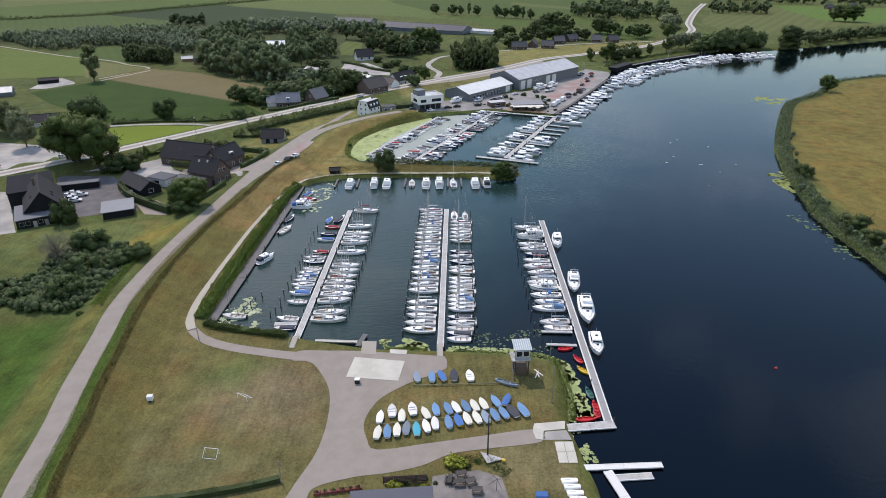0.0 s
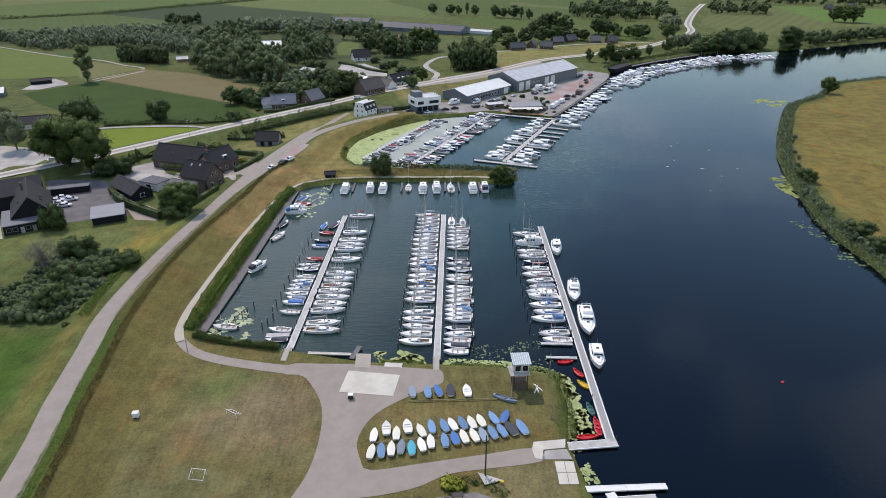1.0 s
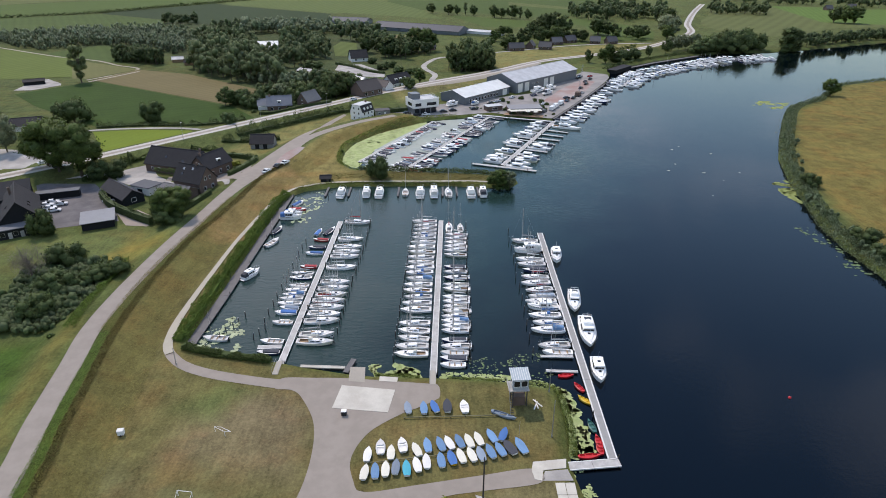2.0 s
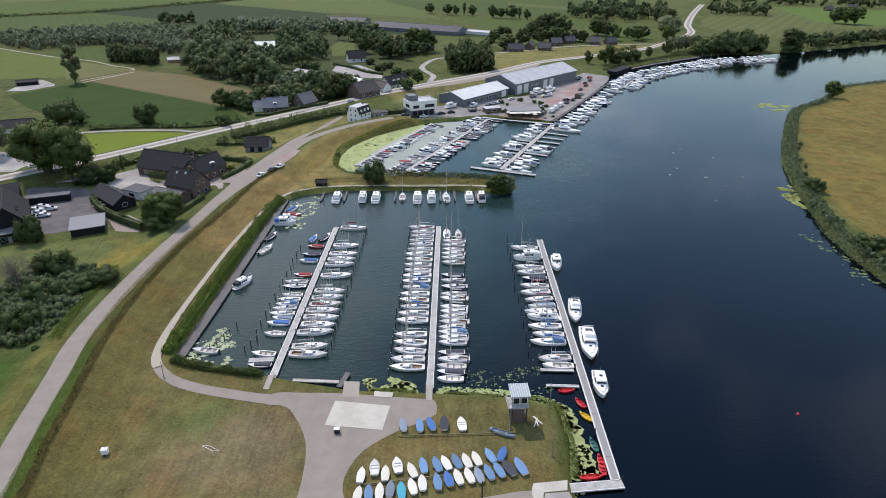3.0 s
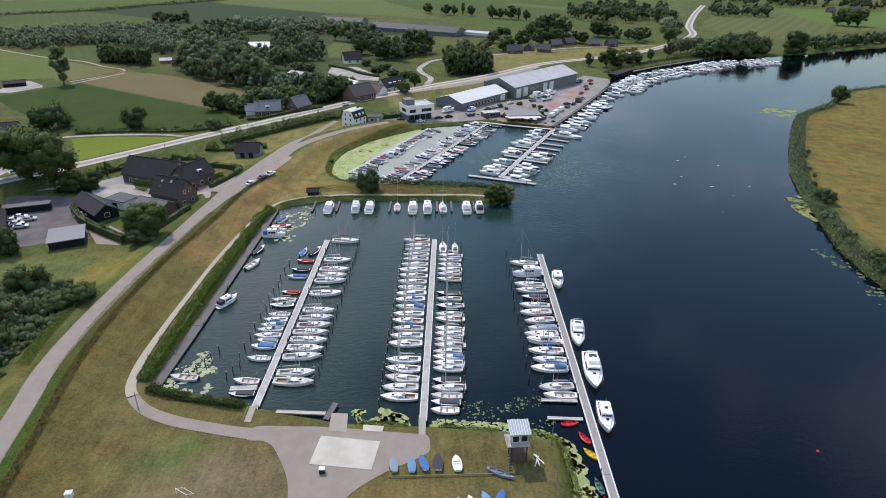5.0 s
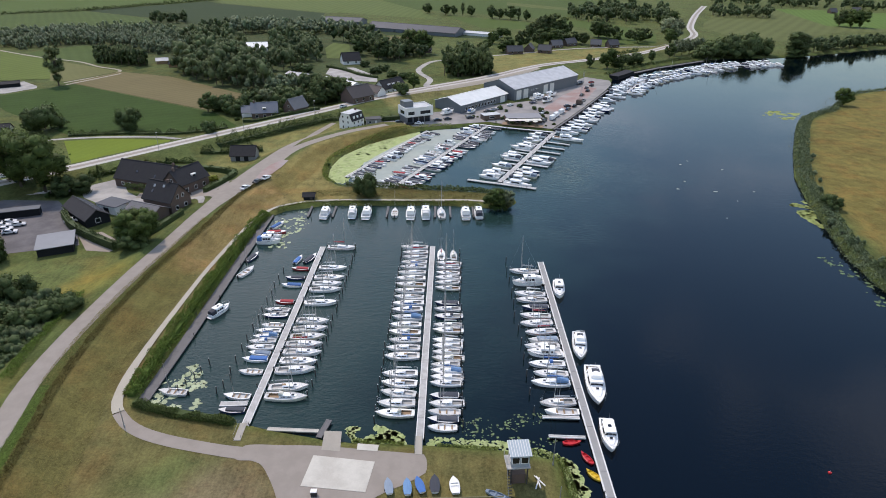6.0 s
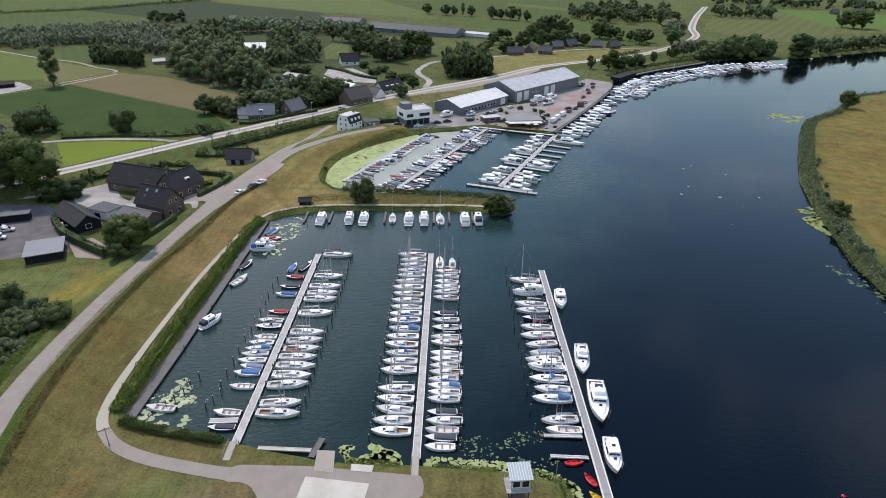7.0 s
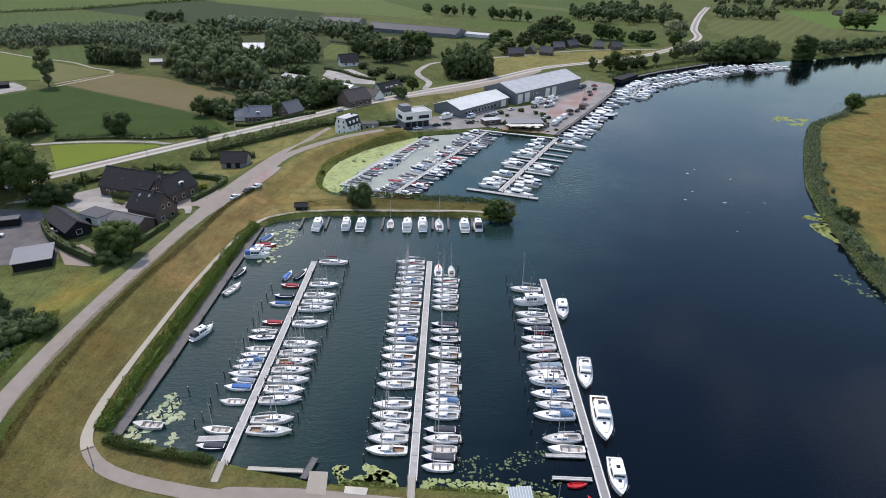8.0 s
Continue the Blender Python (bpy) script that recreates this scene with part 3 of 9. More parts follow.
strip("branch_road", [(-72.8, 250), (-69.6, 267), (-65.0, 288), (-60.6, 306), (-55.5, 328), (-49.6, 347)], [4.4, 4.4, 4.2, 3.8, 3.4, 2.4], ASPHALT, "grey asphalt lane up to the polder road", 0.10, 2.0, 4)
strip("parking_strip", [(-64.6, 257), (-63.6, 264), (-62.0, 272), (-59.6, 280)], [3.0, 5.0, 5.4, 2.6], RED_PAVING, "reddish paved parking strip beside the dike road", 0.15, 1.5, 4)
patch("harbour_yard", [(-30, 345), (-16, 341), (-2, 341), (12, 346), (29, 351), (38, 346), (59.8, 338.0), (72.5, 360.2), (85.5, 384.2), (96.5, 405.2), (108.8, 429.4), (116.5, 447), (118, 458), (104, 470), (92, 452), (60, 400), (30, 385), (5, 372), (-20, 362)], mat("yard_paving", (0.19, 0.178, 0.168), 0.9, 0.14, 0.1, 0.02, col2=(0.25, 0.232, 0.215), fine=20), "grey paved harbour yard round the boat sheds", lift=0.05)
patch("red_yard", [(60, 376), (72, 370), (92, 406), (104, 434), (96, 440), (78, 412)], RED_PAVING, "reddish brick paving of the harbour yard", lift=0.09)
strip("road_shoulder", [(-34, 392), (-6, 419), (34, 453), (72, 494)], [4, 13, 14, 8], GRAVEL, "wide sandy gravel shoulder of the dike road", 0.055, 5.0, 9, offset=2.0)
strip("dike_ramp", [(-3, 424), (-4, 440), (-2, 458), (-9, 480), (-10, 497), (-2, 524), (10, 534)], 4.0, PAVING, "winding gravel ramp down from the dike", 0.12, 3.0)
strip("field_track", [(-182, 312), (-168, 317), (-150, 320), (-126, 320), (-110, 314)], 2.6, PAVING, "pale track across the meadow", 0.09, 3.0)
strip("farm_track", [(-235, 441), (-217, 479), (-240, 497), (-265, 517), (-307, 537), (-400, 596)], 2.2, GRAVEL, "pale farm track between the fields", 0.12, 4.0)

# fields
FIELD_DARK = crop_mat("potato_field", (0.032, 0.048, 0.02), 30, 3.0, 0.1)
FIELD_MAIZE = crop_mat("maize_field", (0.033, 0.059, 0.012), 60, 6.0, 0.05, 0.3)
FIELD_TAN = crop_mat("mown_field", (0.138, 0.114, 0.055), 40, 5.0, 0.05)
FIELD_LIME = crop_mat("fresh_meadow", (0.125, 0.165, 0.022), 20, 4.0, 0.02)
FIELD_PALE = crop_mat("pale_meadow", (0.09, 0.115, 0.036), 10, 9.0, 0.08)
FIELD_GREEN = crop_mat("green_meadow", (0.06, 0.086, 0.024), -30, 8.0, 0.05)
FIELD_FRESH = crop_mat("mown_meadow", (0.066, 0.096, 0.024), 55, 7.0, 0.06)
FIELD_DUSTY = crop_mat("dusty_meadow", (0.095, 0.108, 0.038), 35, 12.0, 0.08)
patch("potato_field", [(-439.5, 883.4), (-380.6, 942.1), (-329.5, 1012), (-303.7, 981), (-217.3, 918.4), (-135.8, 862.9), (-127.3, 763), (-170.8, 712.8), (-238.2, 735.3), (-325.5, 799.7), (-421.9, 861.5)], FIELD_DARK, "dark green crop field", lift=0.15, category="field")
patch("wide_meadow", [(-800, 560), (-760, 700), (-533, 806), (-433, 866), (-323, 793.7), (-300, 745), (-390, 690), (-490, 640)], FIELD_GREEN, "wide green meadow before the hedge", lift=0.14, category="field")
patch("hedge_meadow", [(-900, 640), (-533, 811), (-440, 887), (-383.8, 952), (-326, 1022), (-345, 1101), (-444.6, 1107.5), (-641, 980), (-980, 800)], FIELD_FRESH, "fresh green meadow behind the hedge", lift=0.14, category="field")
patch("top_meadow", [(-641, 983), (-559, 1060), (-430, 1170), (-430, 1400), (-900, 1400), (-1300, 1000), (-980, 803)], FIELD_DUSTY, "pale dusty meadow in the distance", lift=0.14, category="field")
patch("ribbon_meadow", [(-300, 985), (-132, 866), (-118, 872), (-57, 836), (5, 806), (-20, 905), (-78, 1040), (-140, 1250), (-330, 1250), (-326, 1030)], FIELD_PALE, "pale green ribbon meadow behind the barns", lift=0.14, category="field")
patch("crop_strip", [(-62, 716), (-8, 684), (10, 690), (52, 664), (52, 648), (10, 661), (-47, 672)], FIELD_DARK, "dark green crop strip behind the barns", lift=0.15, category="field")
patch("row_meadow", [(14, 838), (47, 824), (107, 779), (99.8, 724), (50, 726), (38, 768)], FIELD_FRESH, "fresh green meadow before the tree row", lift=0.14, category="field")
patch("stubble_strip", [(106, 1030), (195, 936), (188.8, 907), (133.7, 950), (101.6, 987)], FIELD_DUSTY, "pale stubble strip in the distance", lift=0.16, category="field")
patch("grass_field", [(-78, 1040), (-60, 1400), (260, 1400), (240, 1010), (206, 975), (176, 838), (110, 826), (13, 900), (-18, 905)], FIELD_GREEN, "deep green grass field behind the tree row", lift=0.13, category="field")
patch("wood_meadow", [(152, 812), (190, 782), (213, 723), (220, 684), (201, 624), (157, 617), (152, 640), (160, 735), (136, 765)], FIELD_FRESH, "fresh green meadow behind the village", lift=0.14, category="field")
patch("bright_meadow", [(468.7, 960), (436, 766), (493, 741), (900, 900), (900, 1000), (568, 905), (530, 940)], crop_mat("bright_meadow", (0.085, 0.135, 0.03), 20, 6.0, 0.08), "bright green meadow beyond the river", lift=0.16, category="field")
patch("lime_meadow", [(-480, 620), (-397, 589), (-351, 562), (-307, 534), (-289, 530), (-249, 452), (-266, 450), (-304, 441), (-420, 420), (-520, 480)], crop_mat("lime_meadow", (0.095, 0.122, 0.03), 25, 7.0, 0.08), "yellow-green meadow behind the farm", lift=0.14, category="field")
patch("rough_pasture", [(-323, 551), (-300, 594), (-262, 582), (-233, 558), (-227, 545), (-251, 508), (-287, 524)], FIELD_GREEN, "rough green pasture between the woods", lift=0.10, category="field")
patch("maize_field", [(-257, 398), (-227, 437), (-115, 365), (-95, 338), (-119, 327), (-170, 322), (-227, 367)], FIELD_MAIZE, "dark green maize field", lift=0.12, category="field")
patch("mown_field", [(-231, 441), (-217, 479), (-175, 462), (-114, 412), (-109, 372), (-122, 372)], FIELD_TAN, "pale brown mown hay field", lift=0.13, category="field")
patch("meadow", [(-168, 313), (-150, 317), (-121, 316), (-119, 312), (-131, 297), (-148, 281)], FIELD_LIME, "bright green fresh meadow", lift=0.06, category="field")
patch("stubble_field", [(-287, 522), (-255.3, 503), (-217.6, 480), (-235.5, 445.7), (-247, 446)], crop_mat("stubble", (0.125, 0.125, 0.05), 40, 4.0, 0.08), "brown stubble field", lift=0.15, category="field")
patch("hay_field", [(-49, 665), (-12, 651), (-16, 577), (-42, 595)], FIELD_TAN, "yellow hay field between the trees", lift=0.13, category="field")
patch("flood_meadow", [(290, 640), (345, 655), (409, 708), (482, 722), (640, 800), (640, 880), (497, 965), (385, 960), (334, 850), (290, 760)], FIELD_DUSTY, "pale green flood meadow beyond the river", lift=0.12, category="field")
strip("village_road", [(39.8, 552.2), (56.7, 559.4), (82.6, 573.0), (110.1, 588.9), (137.4, 598.5), (169.9, 604.7), (196.6, 607.4), (219.7, 614.1)], 3.2, PAVING, "narrow pale village road on the old dike", 0.10, 5.0, 3)

patch("barn_yard", [(-263.9, 408), (-268, 440), (-262, 444), (-246, 430), (-243, 424), (-253, 409)], PAVING, "pale concrete yard behind the field barn", lift=0.2, category="yard")
patch("garden_lawn", [(-83.0, 538.0), (-92.1, 588.3), (-89.9, 616.6), (-74.3, 608.8), (-67.9, 561.6), (-71.8, 537.7)], FIELD_PALE, "sunlit garden lawn among the trees", lift=0.16, category="lawn")
patch("hotel_yard", [(-74.1, 476.1), (-74.6, 497.7), (-57.5, 499.7), (-48.3, 484.8), (-37.7, 466.2), (-36.4, 449.1), (-56.6, 453.7), (-65.7, 462.5)], PAVING, "pale paved yard behind the white cottage", lift=0.10, category="yard")

strip("farm_track", [(-230.6, 434.7), (-222.3, 451.6), (-212.8, 471.9)], 2.2, GRAVEL, "pale farm track beside the hay field", 0.18, 4.0)

patch("side_path", [(-166.1, 223.1), (-161.5, 221.9), (-144.0, 195.1), (-137.6, 185.9), (-141.6, 184.2)], PAVING, "pale paved path beside the restaurant", lift=0.07, category="path")


# ---- plants ----
def leaf_quads(rng, centres, radii, n, size, upright=0.0, shell=0.55, lift=0.35, mass=None):
    """n leaf faces in each clump: small quads, turned at random, most of them near the clump's outside. mass: the middle of the crown to which each clump belongs."""
    centres, radii = np.array(centres, float), np.array(radii, float)
    if radii.ndim == 1:
        radii = np.stack([radii] * 3, -1)
    c, r = np.repeat(centres, n, 0), np.repeat(radii, n, 0)
    d = rng.normal(size=(len(c), 3))
    d /= np.linalg.norm(d, axis=1)[:, None]
    p = c + d * r * (shell + (1 - shell) * rng.random((len(c), 1))) * (0.85 + 0.45 * rng.random((len(c), 1)) ** 2)
    u = rng.normal(size=(len(c), 3))
    u[:, 2] += upright * 3
    if lift > 1.2:  # low tufts: blades nearly flat and facing up, shaped to be evenly lit
        u[:, 2] *= 0.3
        d[:, 2] = np.abs(d[:, 2]) + 1.5
    u /= np.linalg.norm(u, axis=1)[:, None]
    w = np.cross(u, d + 0.6 * rng.normal(size=d.shape))
    w /= np.linalg.norm(w, axis=1)[:, None] + 1e-9
    s = size * (0.6 + 0.8 * rng.random((len(c), 1)))
    if mass is None:
        face = d + np.array((0, 0, lift)) + 0.35 * rng.normal(size=d.shape)
    else:
        out = p - np.repeat(np.array(mass, float), n, 0)
        out /= np.linalg.norm(out, axis=1)[:, None] + 1e-9
        face = 0.3 * d + 0.9 * out + np.array((0, 0, 0.1)) + 0.3 * rng.normal(size=d.shape)
    face /= np.linalg.norm(face, axis=1)[:, None] + 1e-9
    w = np.where((np.cross(w, u) * face).sum(1)[:, None] < 0, -w, w)
    v = np.stack([p - u * s - w * s * 0.2, p + w * s * 0.6 - u * s * 0.1, p + u * s, p - w * s * 0.6 + u * s * 0.1], 1).reshape(-1, 3)
    return v, np.repeat(face, 4, 0)


def leaf_mesh(name, leaves, material):
    """Leaves lit as a soft mass: their shading follows the clump, not each leaf."""
    v, facing = leaves
    me = bpy.data.meshes.new(name)
    k = len(v) // 4
    me.vertices.add(len(v))
    me.vertices.foreach_set("co", v.astype(np.float32).ravel())
    me.loops.add(4 * k)
    me.polygons.add(k)
    me.loops.foreach_set("vertex_index", np.arange(4 * k, dtype=np.int32))
    me.polygons.foreach_set("loop_start", np.arange(0, 4 * k, 4, dtype=np.int32))
    me.update(calc_edges=True)
    me.shade_smooth()
    me.normals_split_custom_set_from_vertices(facing.astype(np.float32))
    me.materials.append(material)
    return me


ICO = bmesh.new()
bmesh.ops.create_icosphere(ICO, subdivisions=1, radius=1.0)
ICO_V, ICO_F = np.array([v.co for v in ICO.verts]), np.array([[v.index for v in f.verts] for f in ICO.faces])
ICO.free()


def inner_crown(centres, radii, material, parent, rng, fill=0.64):
    """The dense, shaded inside of a crown: uneven small masses behind the leaves."""
    c, r = np.array(centres, float), np.array(radii, float) * fill
    v = c[:, None] + ICO_V[None] * r[:, None] * (0.8 + 0.4 * rng.random((len(c), len(ICO_V), 1)))
    f = ICO_F[None] + np.arange(len(c))[:, None, None] * len(ICO_V)
    return link("inner_crown", v.reshape(-1, 3).tolist(), f.reshape(-1, 3).tolist(), material, parent, smooth=True)


def crown_clumps(rng, kind):
    """Clump centres and sizes in a tree of height 1."""
    out = []
    if kind == "broad":
        for k in range(34):
            d = rng.normal(size=3)
            d /= np.linalg.norm(d)
            q = 0.35 + 0.2 * rng.random() if k < 8 else 0.82 + 0.2 * rng.random()
            out.append((0.31 * d[0] * q, 0.31 * d[1] * q, 0.53 + 0.37 * d[2] * q, 0.09 + 0.075 * rng.random(), 0.9))
    elif kind == "poplar":
        for k in range(20):
            h = 0.07 + 0.85 * k / 19
            a, far = rng.random() * math.tau, 0.13 * (1.1 - h) ** 0.4 * rng.random()
            out.append((far * math.cos(a), far * math.sin(a), h, 0.07 + 0.06 * rng.random(), 1.3))
    elif kind == "bush":
        for _ in range(22):
            a, far = rng.random() * math.tau, 0.42 * rng.random() ** 0.5
            h = 0.16 + 0.62 * rng.random() * (1 - far)
            out.append((far * math.cos(a), far * math.sin(a), h, 0.17 + 0.11 * rng.random(), 0.9))
    elif kind == "tall":
        for k in range(26):
            h = 0.14 + 0.76 * rng.random()
            a, far = rng.random() * math.tau, 0.2 * (0.4 + 0.6 * rng.random()) * math.sin(math.pi * min(1, (h - 0.1) / 0.92)) ** 0.5
            out.append((far * math.cos(a), far * math.sin(a), h, 0.07 + 0.06 * rng.random(), 1.0))
    else:
        for k in range(16):
            h = 0.12 + 0.8 * k / 15
            a = rng.random() * math.tau
            out.append((0.06 * math.cos(a), 0.06 * math.sin(a), h, 0.05 + 0.16 * (1 - h), 0.8))
    return out


def make_tree(name, kind, material, label, height, leaves, size, seed, bare=0.0):
    rng = np.random.default_rng(seed)
    tree = thing(name, label, "bush" if kind == "bush" else "tree")
    cl = crown_clumps(rng, kind)
    bm = bmesh.new()
    r = height * (0.022 if kind != "bush" else 0.012)
    top = height * (0.62 if kind != "bush" else 0.4)
    tube(bm, (0, 0, -0.4), (0.01 * height, 0, top * 0.55), r, r * 0.75, 7)
    tube(bm, (0.01 * height, 0, top * 0.53), (0, 0.015 * height, top), r * 0.75, r * 0.3, 6)
    for x, y, h, _, _ in cl[::2]:
        tube(bm, (0.01 * height, 0, top * (0.45 + 0.35 * rng.random())), (x * height, y * height, h * height), r * 0.35, r * 0.08, 4)
    part("trunk", bm, BARK, tree, "brown bark trunk with limbs")
    if leaves:
        v = leaf_quads(rng, [(x * height, y * height, h * height) for x, y, h, _, _ in cl], [(q * height, q * height, q * height * f) for *_, q, f in cl], leaves // len(cl), size,
                       mass=[(0, 0, height * (min(h, 0.7) if kind in ("poplar", "cone", "tall") else 0.45)) for _, _, h, _, _ in cl])
        ob = new("crown", leaf_mesh("crown", v, material))
        ob.parent = tree
        inner_crown([(x * height, y * height, h * height) for x, y, h, _, _ in cl], [(q * height, q * height, q * height * f) for *_, q, f in cl], material, tree, rng, 0.72)
    return tree


PROTO, USED = {}, set()


def place(kind, m, label="", group=""):
    """Sets one more of a kind of thing at the pose m: the first is the pattern itself, the others copies of it."""
    ob = PROTO[kind]
    if kind in USED:
        ob = copy_thing(ob, m)
        ob.matrix_basis = m
    else:
        USED.add(kind)
        ob.matrix_basis = m
    return tagged(ob, label, group=group)


PROTO["oak"] = make_tree("broadleaf_tree", "broad", LEAF, "full broadleaf tree with a dense green crown", 16, 9500, 0.25, 1)
PROTO["lime"] = make_tree("broadleaf_tree", "broad", LEAF_DARK, "dark green broadleaf tree with a rounded crown", 16, 8500, 0.25, 2)
PROTO["poplar"] = make_tree("poplar_tree", "poplar", LEAF_DARK, "tall dark poplar tree with a narrow crown", 22, 3600, 0.34, 3)
LEAF_MID = mat("leaf_mid", (0.115, 0.145, 0.06), 0.7, 0.12, 0.3, 0.0, isl=0.28, spec=0.2, through=0.2)
PROTO["tall"] = make_tree("broadleaf_tree", "tall", LEAF_MID, "tall loose-crowned green tree beside the fields", 20, 5200, 0.3, 4)
PROTO["willow"] = make_tree("willow_tree", "broad", LEAF_WILLOW, "grey-green willow tree with a feathery crown", 16, 8500, 0.24, 5)
PROTO["oak_far"] = make_tree("broadleaf_tree", "broad", LEAF, "full broadleaf tree with a dense green crown", 16, 2700, 0.42, 1)
PROTO["lime_far"] = make_tree("broadleaf_tree", "broad", LEAF_DARK, "dark green broadleaf tree with a rounded crown", 16, 2700, 0.42, 2)
PROTO["willow_far"] = make_tree("willow_tree", "broad", LEAF_WILLOW, "grey-green willow tree with a feathery crown", 16, 2700, 0.42, 5)
PROTO["bush_far"] = make_tree("bush", "bush", LEAF_DARK, "dense dark green bush with a rounded crown", 6, 1500, 0.26, 6)
PROTO["bush"] = make_tree("bush", "bush", LEAF_DARK, "dense dark green bush with a rounded crown", 6, 4200, 0.17, 6)
PROTO["shrub"] = make_tree("bush", "bush", LEAF, "rounded green shrub in the grass", 4, 2600, 0.14, 7)
PROTO["gold"] = make_tree("bush", "bush", LEAF_BRIGHT, "yellow-green garden shrub beside the terrace", 2, 900, 0.11, 8)
PROTO["conifer"] = make_tree("conifer_tree", "cone", LEAF_DARK, "dark narrow conifer beside the farm", 8, 2200, 0.18, 9)


def stand(x, y, h, rng, base, wide=1.0):
    """The pose of a plant of that height on the ground."""
    s = h / base
    return pose(x, y, max(gz(x, y), 0.1) - 0.05, 0, 0, rng.random() * 360) @ Matrix.Diagonal((s * wide, s * wide, s, 1))


BASE = {"oak": 16, "lime": 16, "poplar": 22, "tall": 20, "willow": 16, "bush": 6, "shrub": 4, "gold": 2, "conifer": 8}
# how far a full-grown plant of the kind spreads and rises over its usual size
FULL = {"oak": (1.34, 1.22), "lime": (1.12, 1.12), "bush": (1.5, 1.5), "tall": (1.14, 1.2), "willow": (1.07, 1.19), "poplar": (1.5, 0.95), "shrub": (0.54, 0.45), "gold": (1.44, 1.2), "conifer": (0.79, 0.875)}
PLANT_RNG = np.random.default_rng(77)


def plant(kind, x, y, h, wide=1.0, label="", group=""):
    fx, fz = FULL.get(kind, (1.0, 1.0))
    far = kind + "_far" if y > 340 and kind + "_far" in PROTO else kind
    return place(far, stand(x, y, h * fz, PLANT_RNG, BASE[kind], wide * fx / fz), label, group)


def wood(name, poly, n, height, material, label, seed, leaves=220, size=0.75, wide=0.3, kind="broad", clumps=12):
    """A wood that nobody could count: trunks and crowns over an outline."""
    rng = np.random.default_rng(seed)
    P = np.array(poly, float)
    cs, rs, mids = [], [], []
    bm = bmesh.new()
    done, stood, tries = 0, [], 0
    while done < n and tries < 40 * n:
        tries += 1
        x, y = P.min(0) + rng.random(2) * (P.max(0) - P.min(0))
        if not inside(P, np.array([x]), np.array([y]))[0]:
            continue
        h = height * (0.6 + 0.6 * rng.random())
        w = wide * h
        if any((x - a) ** 2 + (y - b) ** 2 < (0.43 * (w + c)) ** 2 for a, b, c in stood[-160:]):
            continue
        done += 1
        stood.append((x, y, w))
        z = LAND
        tube(bm, (x, y, z - 0.3), (x, y, z + h * 0.6), 0.25, 0.1, 5)
        for _ in range(clumps):
            d = rng.normal(size=3)
            d[2] = abs(d[2]) * 1.3 - 0.45
            d /= np.linalg.norm(d)
            q = 0.6 + 0.45 * rng.random()
            cs.append((x + w * 0.7 * d[0] * q, y + w * 0.7 * d[1] * q, z + h * ((0.46 + 0.4 * d[2] * q) if kind == "broad" else 0.12 + 0.72 * rng.random())))
            k = w * (0.26 + 0.32 * rng.random() ** 1.5)
            rs.append((k, k, k * (1.0 + 0.5 * rng.random()) if kind == "broad" else 1.7 * k))
            mids.append((x, y, z + h * 0.42))
    v = leaf_quads(rng, cs, rs, max(6, leaves // clumps), size, mass=mids)
    ob = tagged(new(name, leaf_mesh(name, v, material)), label, "wood", kind="stuff")
    part("trunks", bm, BARK, ob)
    inner_crown(cs, rs, material, ob, rng, 0.74)
    return ob


def leafy_band(name, line, width, height, material, label, per_m2, size, seed, upright=0.5, base=None, category="hedge", kind="stuff", lump=0.35, core=0.0):
    """Reeds, hedges and scrub along a line."""
    rng = np.random.default_rng(seed)
    L = spline(line, 0.8)
    seg = np.linalg.norm(np.diff(L, axis=0), axis=1)
    n = int(seg.sum() * width * per_m2)
    k = rng.choice(len(seg), n, p=seg / seg.sum())
    t = rng.random((n, 1))
    p = L[k] * (1 - t) + L[k + 1] * t
    d = (L[k + 1] - L[k]) / (seg[k][:, None] + 1e-9)
    u = rng.random((n, 1)) - 0.5
    p = p + np.stack([d[:, 1], -d[:, 0]], 1) * u * width
    wob = np.array([noise.noise(Vector((x * 0.35, y * 0.35, seed))) for x, y in p])[:, None]
    h = height * (1 + lump * 1.8 * wob) * (1 - 0.45 * (2 * np.abs(u)) ** 3)
    z0 = np.maximum(land_height(p[:, 0], p[:, 1])[0], 0.0)[:, None] if base is None else np.full((n, 1), base)
    z = z0 + h * rng.random((n, 1)) ** 0.6
    c = np.concatenate([p, z], 1)
    v = leaf_quads(rng, c, np.full(n, 0.12), 1, size, upright, lift=1.6 if height < 0.5 else 0.9)
    ob = tagged(new(name, leaf_mesh(name, v, material)), label, category, kind=kind)
    if core:  # the dense inside of a clipped hedge
        bm = bmesh.new()
        rows = []
        D = np.gradient(L, axis=0)
        D /= np.linalg.norm(D, axis=1)[:, None] + 1e-9
        for (x, y), (dx, dy) in zip(L, D):
            z = max(gz(x, y), 0.0) if base is None else base
            rows.append([bm.verts.new((x + dy * q * width * core, y - dx * q * width * core, z + e)) for q, e in ((-0.5, -0.1), (-0.45, height * core), (0.45, height * core), (0.5, -0.1))])
        for a, b in zip(rows, rows[1:]):
            for j in range(3):
                bm.faces.new((a[j], b[j], b[j + 1], a[j + 1]))
        bm.faces.new(rows[0])
        bm.faces.new(rows[-1][::-1])
        part("core", bm, material, ob)
    return ob


